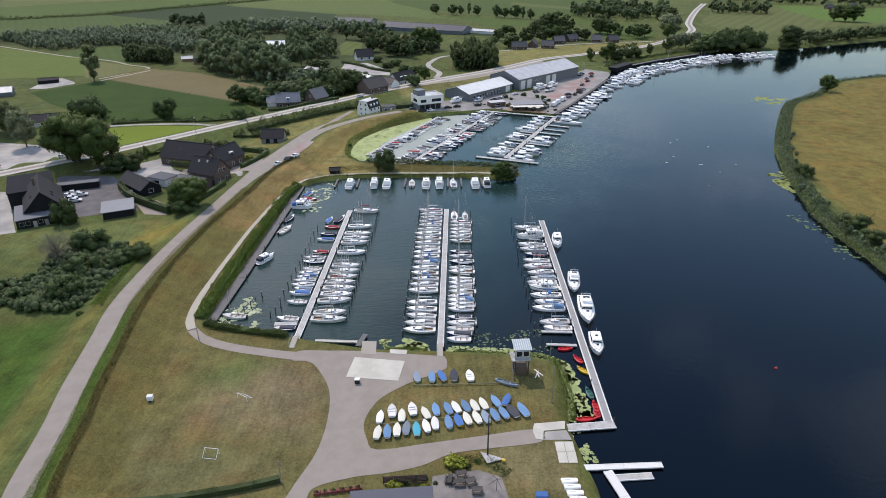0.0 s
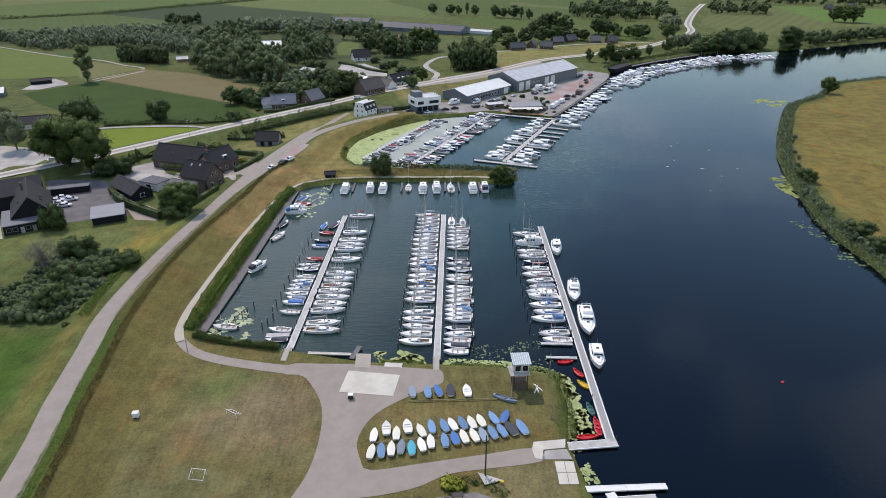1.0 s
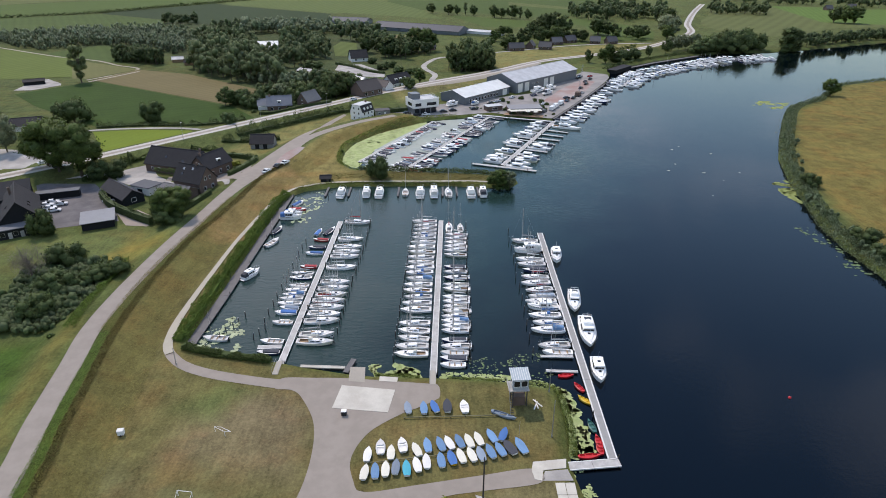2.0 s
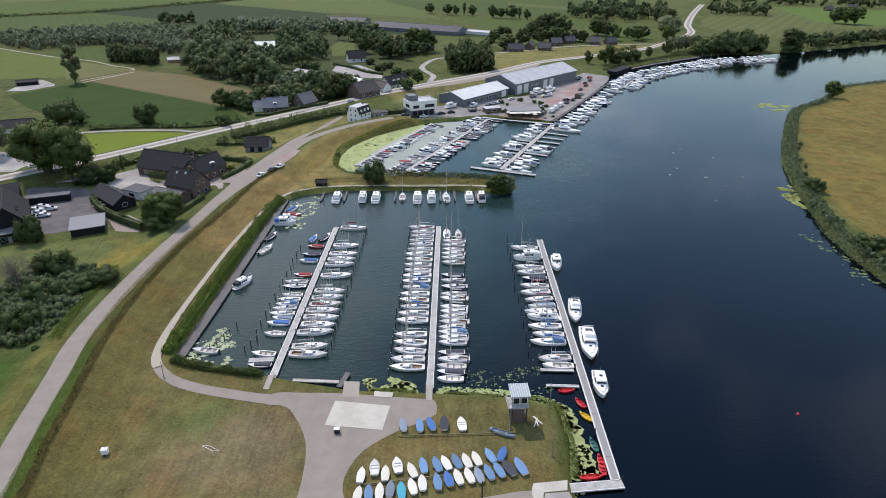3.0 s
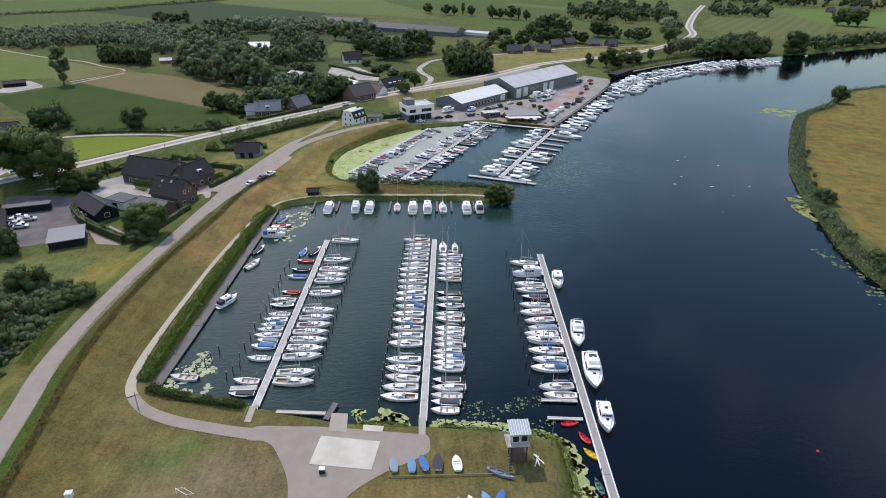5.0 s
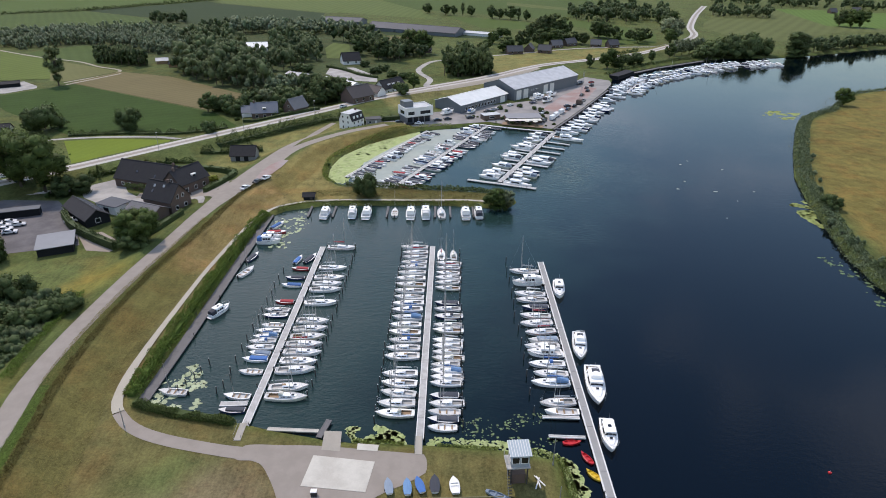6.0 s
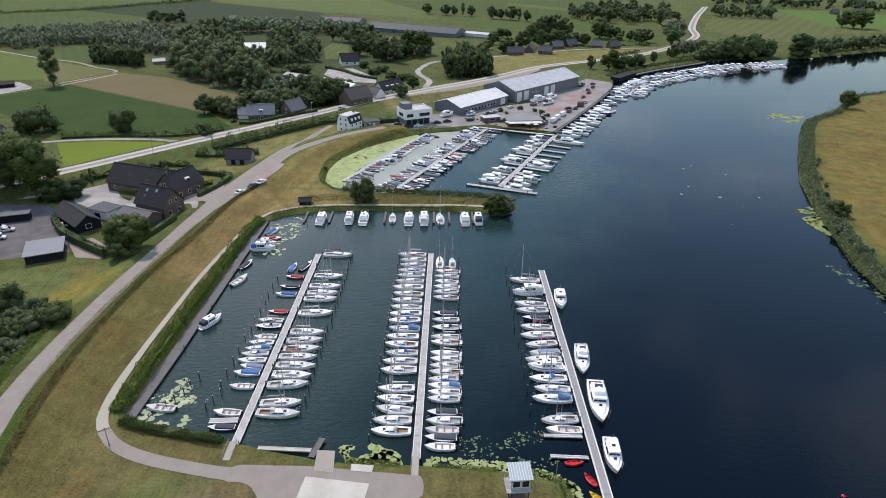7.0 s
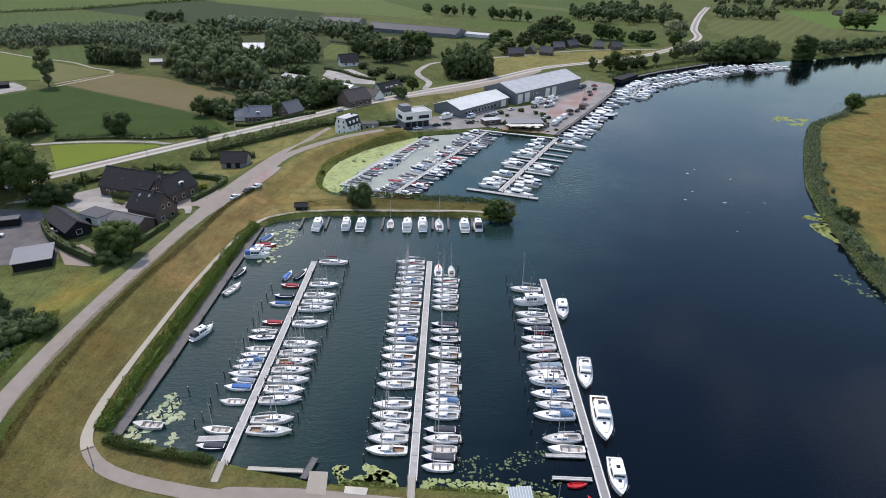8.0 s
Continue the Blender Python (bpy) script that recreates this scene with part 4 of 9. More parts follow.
# ---- boats ----
def hull_shape(L, B, stern, bow, draft, transom, s, full=2.2):
    """Half beam, deck height and place along the hull at s (0 stern, 1 bow)."""
    if s > 0.42:
        f = 1 - ((s - 0.42) / 0.58) ** full
    else:
        f = 1 - (1 - transom) * ((0.42 - s) / 0.42) ** 2
    return max(0.012, B / 2 * f), stern + (bow - stern) * s**1.7 - 0.06 * math.sin(math.pi * s), L * (s - 0.5)


def hull(L, B, stern, bow, draft, transom, full=2.2, stations=13, rake=0.09):
    bm = bmesh.new()
    rings = []
    for k in range(stations):
        s = k / (stations - 1)
        b, z, x = hull_shape(L, B, stern, bow, draft, transom, s, full)
        half = [(b, z, 0), (0.985 * b, 0.55 * z, 0.4), (0.90 * b, 0.0, 0.85), (0.5 * b, -0.7 * draft, 1.0), (0.02, -draft, 1.1)]
        pts = []
        for y, h, r in half:
            pts.append((x - rake * L * r * s**5 + 0.03 * L * r * (1 - s) ** 6, y, h))
        pts += [(x0, -y0, z0) for x0, y0, z0 in reversed(pts)]
        rings.append([bm.verts.new(p) for p in pts])
    for a, b in zip(rings, rings[1:]):
        for k in range(len(a) - 1):
            bm.faces.new((a[k], a[k + 1], b[k + 1], b[k]))
    bm.faces.new(rings[0])
    bm.faces.new(rings[-1][::-1])
    return bm


def stripe(L, B, stern, bow, draft, transom, full, h0, h1):
    """A band round the topsides, a little proud of the hull."""
    bm = bmesh.new()
    for side in (1, -1):
        rows = []
        for k in range(13):
            s = 0.02 + 0.955 * k / 12
            b, z, x = hull_shape(L, B, stern, bow, draft, transom, s, full)
            rows.append([bm.verts.new((x - 0.03 * L * s**5, side * (b * 0.99 + 0.012), z * h)) for h in (h0, h1)])
        for a, b in zip(rows, rows[1:]):
            bm.faces.new((a[0], a[1], b[1], b[0]))
    return bm


def deck(L, B, stern, bow, draft, transom, full, well=(0.08, 0.34), well_w=0.58, depth=0.35, inset=0.97, camber=0.05):
    """The deck with its well cut out, and the well's own sides and sole as a second bmesh."""
    bm, wb = bmesh.new(), bmesh.new()
    ss = sorted({0.0, 1.0, well[0], well[1], *[k / 12 for k in range(13)]})
    rows = []
    for s in ss:
        b, z, x = hull_shape(L, B, stern, bow, draft, transom, s, full)
        b *= inset
        c = b * well_w
        rows.append([(x, b, z + 0.01), (x, c, z + 0.01 + camber * 0.8), (x, 0, z + 0.01 + camber), (x, -c, z + 0.01 + camber * 0.8), (x, -b, z + 0.01)])
    vs = [[bm.verts.new(p) for p in r] for r in rows]
    for k in range(len(ss) - 1):
        mid = (ss[k] + ss[k + 1]) / 2
        hole = well[0] < mid < well[1]
        for j in range(4):
            if hole and j in (1, 2):
                continue
            bm.faces.new((vs[k][j], vs[k + 1][j], vs[k + 1][j + 1], vs[k][j + 1]))
    ins = [r for r, s in zip(rows, ss) if well[0] <= s <= well[1]]
    up = [[wb.verts.new(r[1]), wb.verts.new((r[1][0], r[1][1] * 0.94, r[1][2] - depth)), wb.verts.new((r[3][0], r[3][1] * 0.94, r[3][2] - depth)), wb.verts.new(r[3])] for r in ins]
    for a, b in zip(up, up[1:]):
        for j in range(3):
            wb.faces.new((a[j], b[j], b[j + 1], a[j + 1]))
    wb.faces.new(up[0])
    wb.faces.new(up[-1][::-1])
    return bm, wb


def cabin(L, B, s0, s1, w0, w1, z0, z1, h0, h1, draw=0.12, seg=7):
    """A trunk cabin with drawn-in, rounded top between two places along the boat."""
    bm = bmesh.new()
    rings = []
    for k in range(seg):
        t = k / (seg - 1)
        s = s0 + (s1 - s0) * t
        x = L * (s - 0.5)
        w = (w0 + (w1 - w0) * t**1.6) * B / 2
        z, h = z0 + (z1 - z0) * t, h0 + (h1 - h0) * t**1.5
        rings.append([bm.verts.new(p) for p in ((x, w, z), (x, w * (1 - draw * 0.7), z + h * 0.8), (x, w * (1 - draw * 1.8), z + h), (x, 0, z + h * 1.1), (x, -w * (1 - draw * 1.8), z + h), (x, -w * (1 - draw * 0.7), z + h * 0.8), (x, -w, z))])
    for a, b in zip(rings, rings[1:]):
        for j in range(6):
            bm.faces.new((a[j], a[j + 1], b[j + 1], b[j]))
    bm.faces.new(rings[0][::-1])
    bm.faces.new(rings[-1])
    return bm


def pane_strip(L, B, s0, s1, w0, w1, z, hgt, side, draw, h, proud=0.02):
    """A window let into a cabin's side."""
    bm = bmesh.new()
    q = []
    for s, w in ((s0, w0), (s1, w1)):
        for f in (0.25, 0.7):
            y = side * (w * B / 2 * (1 - draw * 0.7 * f / 0.8) + proud)
            q.append(bm.verts.new((L * (s - 0.5), y, z + h * f)))
    bm.faces.new((q[0], q[1], q[3], q[2]))
    r = bmesh.ops.extrude_face_region(bm, geom=bm.faces[:])
    for v in r["geom"]:
        if isinstance(v, bmesh.types.BMVert):
            v.co.y -= side * 0.03
    return bm


def rail(pts, r=0.022):
    bm = bmesh.new()
    for a, b in zip(pts, pts[1:]):
        tube(bm, a, b, r, r, 4)
    return bm


def make_yacht(label, L=7.8, B=2.6, hull_m=None, cover_m=None, band=None, deck_m=None, tent=None, mast=10.5, well_m=None, seed=0):
    """A moored sailing yacht with its sail stowed on the boom."""
    y = thing("sailing_yacht", label, "sailing boat", "moored sailing boats")
    a = (L, B, 0.58, 0.80, 0.35, 0.72, 2.6)
    part("hull", hull(*a), hull_m or GEL_WHITE, y, smooth=False)
    d, w = deck(*a)
    part("deck", d, deck_m or GEL_DECK, y)
    part("cockpit", w, well_m or WELL_GREY, y, "open cockpit with a low sole")
    part("toe_rail", stripe(*a, 0.955, 1.06), TOE_RAIL if seed % 3 else TEAK, y, "darker toe rail round the deck edge")
    if band:
        part("stripe", stripe(*a, 0.62, 0.82), band, y, "coloured stripe along the topsides")
    c = part("cabin", cabin(L, B, 0.35, 0.74, 0.58, 0.26, 0.60, 0.68, 0.42, 0.12), GEL_WHITE, y, smooth=False)
    for side in (1, -1):
        part("window", pane_strip(L, B, 0.39, 0.50, 0.57, 0.53, 0.61, 0, side, 0.12, 0.40), GLASS, c)
        part("window", pane_strip(L, B, 0.53, 0.63, 0.51, 0.44, 0.63, 0, side, 0.12, 0.30), GLASS, c)
    part("hatch", box(bmesh.new(), L * 0.12, L * 0.12 + 0.55, -0.26, 0.26, 0.88, 0.97, 0.03), CLOTH_DARK if seed % 2 else GLASS, y, "dark foredeck hatch")
    part("companionway", box(bmesh.new(), -L * 0.16, -L * 0.06, -0.3, 0.3, 1.0, 1.12, 0.03), GEL_WHITE if seed % 3 else TEAK, y)
    m = part("mast", tube(bmesh.new(), (L * 0.1, 0, 1.1), (L * 0.1, 0, mast), 0.075, 0.05, 6), ALU, y, "bare aluminium mast")
    sp = bmesh.new()
    tube(sp, (L * 0.1, -0.8, mast * 0.55), (L * 0.1, 0.8, mast * 0.55), 0.03, 0.03, 4)
    part("spreader", sp, ALU, m)
    part("boom", tube(bmesh.new(), (L * 0.09, 0, 1.95), (-L * 0.33, 0.05, 1.9), 0.06, 0.05, 6), ALU, y)
    sc = bmesh.new()
    for k in range(5):
        t = k / 5
        tube(sc, (L * (0.09 - 0.4 * t), 0.01 * t, 2.06 - 0.06 * t), (L * (0.09 - 0.4 * (t + 0.2)), 0.01 * t, 2.05 - 0.06 * t), 0.19 - 0.10 * t, 0.17 - 0.10 * t, 6)
    part("sail_cover", sc, cover_m or CLOTH_WHITE, y, "furled sail under its canvas cover")
    part("tiller", tube(bmesh.new(), (-L * 0.47, 0, 0.95), (-L * 0.33, 0.1, 1.05), 0.035, 0.03, 4), TEAK, y)
    z = 1.55
    part("pulpit", rail([(L * 0.40, 0.42, 0.98), (L * 0.41, 0.4, z), (L * 0.49, 0, z + 0.05), (L * 0.41, -0.4, z), (L * 0.40, -0.42, 0.98)]), ALU, y)
    part("stern_rail", rail([(-L * 0.40, 0.95, 0.75), (-L * 0.40, 0.95, 1.4), (-L * 0.49, 0.8, 1.4), (-L * 0.49, -0.8, 1.4), (-L * 0.40, -0.95, 1.4), (-L * 0.40, -0.95, 0.75)]), ALU, y)
    st = bmesh.new()
    for p in ((L * 0.485, 0, 1.05), (-L * 0.49, 0, 0.85), (L * 0.05, B * 0.46, 0.85), (L * 0.05, -B * 0.46, 0.85)):
        tube(st, p, (L * 0.1, 0, mast * 0.97), 0.012, 0.012, 3)
    part("rigging", st, STEEL, y, "thin wire stays")
    if seed in (2, 4, 6):
        part("sprayhood", cabin(L, B, 0.335, 0.43, 0.50, 0.46, 0.95, 1.0, 0.45, 0.22, 0.2, 4), CLOTH_BLUE if seed == 2 else CLOTH_DARK if seed == 6 else CLOTH_CREAM, y, "canvas sprayhood over the companionway")
    if tent:
        part("cockpit_tent", cabin(L, B, 0.05, 0.36, 0.52, 0.56, 0.82, 0.86, 0.55, 0.75, 0.2, 4), tent, y, "canvas tent over the cockpit")
    if seed % 2:
        part("outboard_motor", box(bmesh.new(), -L * 0.55, -L * 0.505, 0.35, 0.62, 0.35, 1.0, 0.06), RUBBER, y)
    return y


def make_cruiser(label, L=9.0, B=3.2, hull_m=None, top_m=None, band=None, fly=False, canvas=None, name="motor_cruiser", cat="motor boat", lite=False):
    """A cabin motor boat with windscreen, side windows and rails."""
    y = thing(name, label, cat, "moored motor boats")
    a = (L, B, 0.95, 1.30, 0.4, 0.86, 2.6)
    part("hull", hull(*a), hull_m or GEL_WHITE, y)
    d, w = deck(*a, well=(0.04, 0.24), well_w=0.76, depth=0.45)
    part("deck", d, GEL_DECK, y)
    part("cockpit", w, TEAK if fly else GEL_DECK, y, "open after cockpit")
    if band:
        part("stripe", stripe(*a, 0.7, 0.88), band, y, "coloured stripe along the topsides")
    if not lite:
        part("fender_rail", stripe(*a, 0.90, 0.965), RUBBER if not fly else TEAK, y)
    part("fore_cabin", cabin(L, B, 0.56, 0.86, 0.66, 0.2, 1.12, 1.28, 0.42, 0.08, 0.12, 6), top_m or GEL_WHITE, y)
    if not lite:
        part("foredeck_hatch", box(bmesh.new(), L * 0.16, L * 0.16 + 0.6, -0.3, 0.3, 1.58, 1.64, 0.03), GLASS, y)
    s0, s1, h = 0.24, 0.60, 1.25
    c = part("deckhouse", cabin(L, B, s0, s1, 0.80, 0.70, 1.0, 1.12, h, h * 0.92, 0.14, 5), top_m or GEL_WHITE, y)
    for side in (1, -1):
        for p0, p1 in ((0.28, 0.56),) if lite else ((0.27, 0.37), (0.385, 0.47), (0.485, 0.575)):
            part("window", pane_strip(L, B, p0, p1, 0.79, 0.765, 1.02, 0, side, 0.14, h), GLASS, c)
    ws = bmesh.new()
    x = L * (s1 - 0.5)
    wd = 0.70 * B / 2
    for y0, y1 in ((-0.92, -0.34), (-0.3, 0.3), (0.34, 0.92)):
        q = [ws.verts.new(p) for p in ((x + 0.04, y0 * wd, 1.45), (x + 0.04, y1 * wd, 1.45), (x + 0.02, y1 * wd * 0.88, 2.0), (x + 0.02, y0 * wd * 0.88, 2.0))]
        ws.faces.new(q)
    r = bmesh.ops.extrude_face_region(ws, geom=ws.faces[:])
    for v in r["geom"]:
        if isinstance(v, bmesh.types.BMVert):
            v.co.x -= 0.06
    part("windscreen", ws, GLASS, c, "dark three-pane windscreen")
    part("roof", box(bmesh.new(), L * (s0 - 0.5) - 0.25, L * (s1 - 0.5) + 0.1, -B * 0.33, B * 0.33, 2.3, 2.42, 0.05), top_m or GEL_WHITE, y, "slightly overhanging roof")
    if fly:
        part("flybridge", cabin(L, B, 0.28, 0.52, 0.62, 0.56, 2.4, 2.4, 0.5, 0.75, 0.1, 4), GEL_WHITE, y)
        part("solar_panel", box(bmesh.new(), -L * 0.19, -L * 0.06, -B * 0.2, B * 0.2, 2.98, 3.02), ROOF_SOLAR, y, "dark solar panels on the roof")
        part("radar_arch", rail([(-L * 0.25, B * 0.3, 2.4), (-L * 0.25, B * 0.27, 3.3), (-L * 0.25, -B * 0.27, 3.3), (-L * 0.25, -B * 0.3, 2.4)], 0.05), GEL_WHITE, y)
    elif not lite:
        part("roof_hatch", box(bmesh.new(), -L * 0.12, -L * 0.12 + 0.7, -0.35, 0.35, 2.42, 2.47, 0.02), GLASS, y)
    if canvas:
        part("cockpit_tent", cabin(L, B, 0.03, 0.25, 0.74, 0.78, 1.0, 1.02, 1.0, 1.2, 0.16, 4), canvas, y, "canvas tent over the after cockpit")
    if not lite:
        part("bathing_platform", box(bmesh.new(), -L * 0.5 - 0.7, -L * 0.5 + 0.05, -B * 0.38, B * 0.38, 0.28, 0.36, 0.03), TEAK if fly else GEL_DECK, y)
    if lite:
        return y
    pts = [(L * (0.30 + 0.19 * math.sin(t)), B * 0.40 * math.cos(t), 1.28 + 0.6 + 0.12 * math.sin(t)) for t in np.linspace(0, math.pi, 9)]
    rb = rail(pts)
    for p in pts[::2]:
        tube(rb, (p[0], p[1], 1.15), p, 0.02, 0.02, 4)
    part("bow_rail", rb, ALU, y)
    part("short_mast", tube(bmesh.new(), (-L * 0.2, 0, 2.4), (-L * 0.22, 0, 4.2), 0.04, 0.02, 5), ALU, y)
    return y


def make_sloop(label, L=6.0, B=2.1, hull_m=None, cover_m=None, name="open_sloop", mast=0.0, seats=True):
    """An open or covered day boat."""
    y = thing(name, label, "boat", "moored day boats")
    a = (L, B, 0.55, 0.85, 0.25, 0.72, 2.3)
    part("hull", hull(*a), hull_m or GEL_WHITE, y)
    d, w = deck(*a, well=(0.06, 0.66), well_w=0.78, depth=0.35)
    part("deck", d, GEL_DECK, y)
    part("cockpit", w, TEAK if hull_m is GEL_BLUE else GEL_DECK, y)
    part("rubbing_strake", stripe(*a, 0.86, 0.96), RUBBER if hull_m is GEL_WHITE else TEAK, y)
    if cover_m:
        part("cover", cabin(L, B, 0.04, 0.70, 0.78, 0.66, 0.56, 0.66, 0.28, 0.42, 0.25, 6), cover_m, y, "tight canvas cover over the well")
    elif seats:
        for s in (0.15, 0.4, 0.6):
            x = L * (s - 0.5)
            part("thwart", box(bmesh.new(), x, x + 0.3, -B * 0.36, B * 0.36, 0.42, 0.48, 0.02), TEAK, y)
    part("outboard_motor", box(bmesh.new(), -L * 0.56, -L * 0.505, -0.15, 0.15, 0.1, 0.85, 0.06), RUBBER, y)
    if mast:
        part("mast", tube(bmesh.new(), (L * 0.12, 0, 0.5), (L * 0.12, 0, mast), 0.05, 0.03, 6), ALU, y)
        part("boom", tube(bmesh.new(), (L * 0.11, 0, 1.3), (-L * 0.35, 0, 1.25), 0.04, 0.04, 5), ALU, y)
    return y


def make_dinghy(label, L, B, cover_m, hull_m=None, mast=0.0, open_boat=False):
    """A sailing dinghy ashore on its launching trolley."""
    y = thing("sailing_dinghy", label, "dinghy", "dinghies on the lawn")
    B *= 1.12
    a = (L, B, 0.42, 0.5, 0.16, 0.72, 2.7)
    h = part("hull", hull(*a, stations=11), hull_m or GEL_WHITE, y)
    for v in h.data.vertices:
        v.co.z += 0.42
    if open_boat:
        d, w = deck(*a, well=(0.06, 0.6), well_w=0.75, depth=0.3)
        for o, n_ in ((d, "deck"), (w, "cockpit")):
            bmesh.ops.translate(o, verts=o.verts, vec=(0, 0, 0.42))
            part(n_, o, GEL_DECK, y)
        part("thwart", box(bmesh.new(), -0.1, 0.12, -B * 0.36, B * 0.36, 0.78, 0.82), GEL_WHITE, y)
    else:
        bm = bmesh.new()
        rows = []
        for k in range(11):
            s = k / 10
            b, z, x = hull_shape(*a[:6], s, 2.7)
            lift = 0.13 * math.sin(math.pi * min(1, s * 1.1 + 0.05)) + 0.02
            rows.append([bm.verts.new(p) for p in ((x, b * 1.03, z + 0.30), (x, b * 1.03, z + 0.435), (x, b * 0.5, z + 0.43 + lift * 0.75), (x, 0, z + 0.43 + lift), (x, -b * 0.5, z + 0.43 + lift * 0.75), (x, -b * 1.03, z + 0.435), (x, -b * 1.03, z + 0.30))])
        for p, q in zip(rows, rows[1:]):
            for j in range(6):
                bm.faces.new((p[j], p[j + 1], q[j + 1], q[j]))
        part("cover", bm, cover_m, y)
    tr = bmesh.new()
    tube(tr, (L * 0.62, 0, 0.45), (-L * 0.2, 0, 0.25), 0.03, 0.03, 4)
    tube(tr, (-L * 0.1, -B * 0.48, 0.2), (-L * 0.1, B * 0.48, 0.2), 0.03, 0.03, 4)
    part("trolley", tr, STEEL, y)
    for side in (1, -1):
        part("wheel", tube(bmesh.new(), (-L * 0.1, side * B * 0.5, 0.2), (-L * 0.1, side * (B * 0.5 + 0.1), 0.2), 0.2, 0.2, 8), RUBBER, y)
    part("support_leg", tube(bmesh.new(), (L * 0.5, 0, 0), (L * 0.5, 0, 0.45), 0.03, 0.03, 4), STEEL, y)
    if mast:
        part("mast", tube(bmesh.new(), (L * 0.2, 0, 0.8), (L * 0.2, 0, mast), 0.04, 0.025, 5), ALU, y)
    return y


def make_row_boat(label, L, B, hull_m, name="rowing_boat", sheer=0.4, cat="rowing boat"):
    y = thing(name, label, cat)
    a = (L, B, sheer, sheer + 0.15, 0.12, 0.45, 2.0)
    part("hull", hull(*a, stations=11), hull_m, y)
    d, w = deck(*a, well=(0.1, 0.82), well_w=0.84, depth=0.28)
    part("gunwale", d, hull_m, y)
    part("well", w, hull_m, y)
    for s in (0.3, 0.6):
        x = L * (s - 0.5)
        part("thwart", box(bmesh.new(), x, x + 0.25, -B * 0.36, B * 0.36, sheer - 0.1, sheer - 0.05), hull_m, y)
    return y


PROTO["ya"] = make_yacht("white sailing yacht with a white sail cover", 7.8, 2.5, seed=1)
PROTO["yb"] = make_yacht("white sailing yacht with a blue sail cover and stripe", 7.8, 2.5, cover_m=CLOTH_BLUE, band=GEL_BLUE, seed=2)
PROTO["yc"] = make_yacht("white sailing yacht with a grey sail cover", 7.8, 2.6, cover_m=CLOTH_STONE, band=CLOTH_STONE, seed=3)
PROTO["yd"] = make_yacht("cream sailing yacht with teak trim in the cockpit", 7.8, 2.5, hull_m=GEL_CREAM, well_m=TEAK, cover_m=CLOTH_CREAM, seed=4)
PROTO["ye"] = make_yacht("white sailing yacht with a blue cockpit tent", 7.8, 2.5, tent=CLOTH_SKY, cover_m=CLOTH_BLUE, seed=5)
PROTO["yf"] = make_yacht("navy-hulled sailing yacht with a white deck", 7.8, 2.6, hull_m=GEL_BLUE, cover_m=CLOTH_DARK, seed=6)
PROTO["yr"] = make_yacht("white sailing yacht with a red sail cover and stripe", 7.8, 2.5, cover_m=CLOTH_RED, band=GEL_RED, seed=7)
PROTO["mc"] = make_cruiser("white motor cruiser with dark windows", 9.0, 3.2, band=GEL_BLUE)
PROTO["mf"] = make_cruiser("large white motor yacht with a flybridge", 12.5, 3.9, fly=True)
PROTO["ms"] = make_cruiser("small white cabin cruiser with a blue canvas tent", 6.8, 2.5, canvas=CLOTH_BLUE, name="cabin_cruiser")
PROTO["mg"] = make_cruiser("white cabin cruiser with a dark canvas tent", 7.5, 2.7, canvas=CLOTH_DARK, name="cabin_cruiser")
PROTO["mw"] = make_cruiser("white cabin cruiser with a pale canvas tent", 7.5, 2.7, canvas=CLOTH_WHITE, name="cabin_cruiser")
PROTO["md"] = make_cruiser("navy-hulled motor cruiser with a white deckhouse", 9.0, 3.1, hull_m=GEL_BLUE)
PROTO["fc"] = make_cruiser("white motor cruiser moored at the quay", 9.0, 3.2, lite=True)
PROTO["ff"] = make_cruiser("white flybridge motor yacht moored at the quay", 11.0, 3.6, fly=True, lite=True)
PROTO["fg"] = make_cruiser("white cabin cruiser under a dark canvas tent", 7.5, 2.7, canvas=CLOTH_DARK, name="cabin_cruiser", lite=True)
PROTO["fb"] = make_cruiser("white cabin cruiser under a blue canvas tent", 7.5, 2.7, canvas=CLOTH_BLUE, name="cabin_cruiser", lite=True)
PROTO["fk"] = make_cruiser("cream cabin cruiser under a grey canvas tent", 8.0, 2.8, canvas=CLOTH_GREY, hull_m=GEL_CREAM, name="cabin_cruiser", lite=True)
PROTO["fw"] = make_cruiser("white cabin cruiser under a pale canvas tent", 8.5, 3.0, canvas=CLOTH_WHITE, name="cabin_cruiser", lite=True)
PROTO["fd"] = make_cruiser("navy-hulled motor cruiser moored at the quay", 9.0, 3.1, hull_m=GEL_BLUE, lite=True)
PROTO["sb"] = make_sloop("white day boat under a blue canvas cover", cover_m=CLOTH_BLUE)
PROTO["sn"] = make_sloop("navy open sloop under a dark canvas cover", hull_m=GEL_BLUE, cover_m=CLOTH_DARK)
PROTO["sr"] = make_sloop("day boat under a dark red canvas cover", cover_m=CLOTH_RED, hull_m=GEL_RED)
PROTO["sw"] = make_sloop("open white day sailer with a bare mast", mast=7.5)
PROTO["sg"] = make_sloop("white day boat under a pale grey cover", cover_m=CLOTH_GREY)

PROTO["sk"] = make_sloop("white day boat under a black canvas cover", cover_m=CLOTH_DARK)
PROTO["sx"] = make_sloop("white day boat under a wine-red canvas cover", cover_m=CLOTH_RED)
PROTO["so"] = make_sloop("open white day boat with teak thwarts")


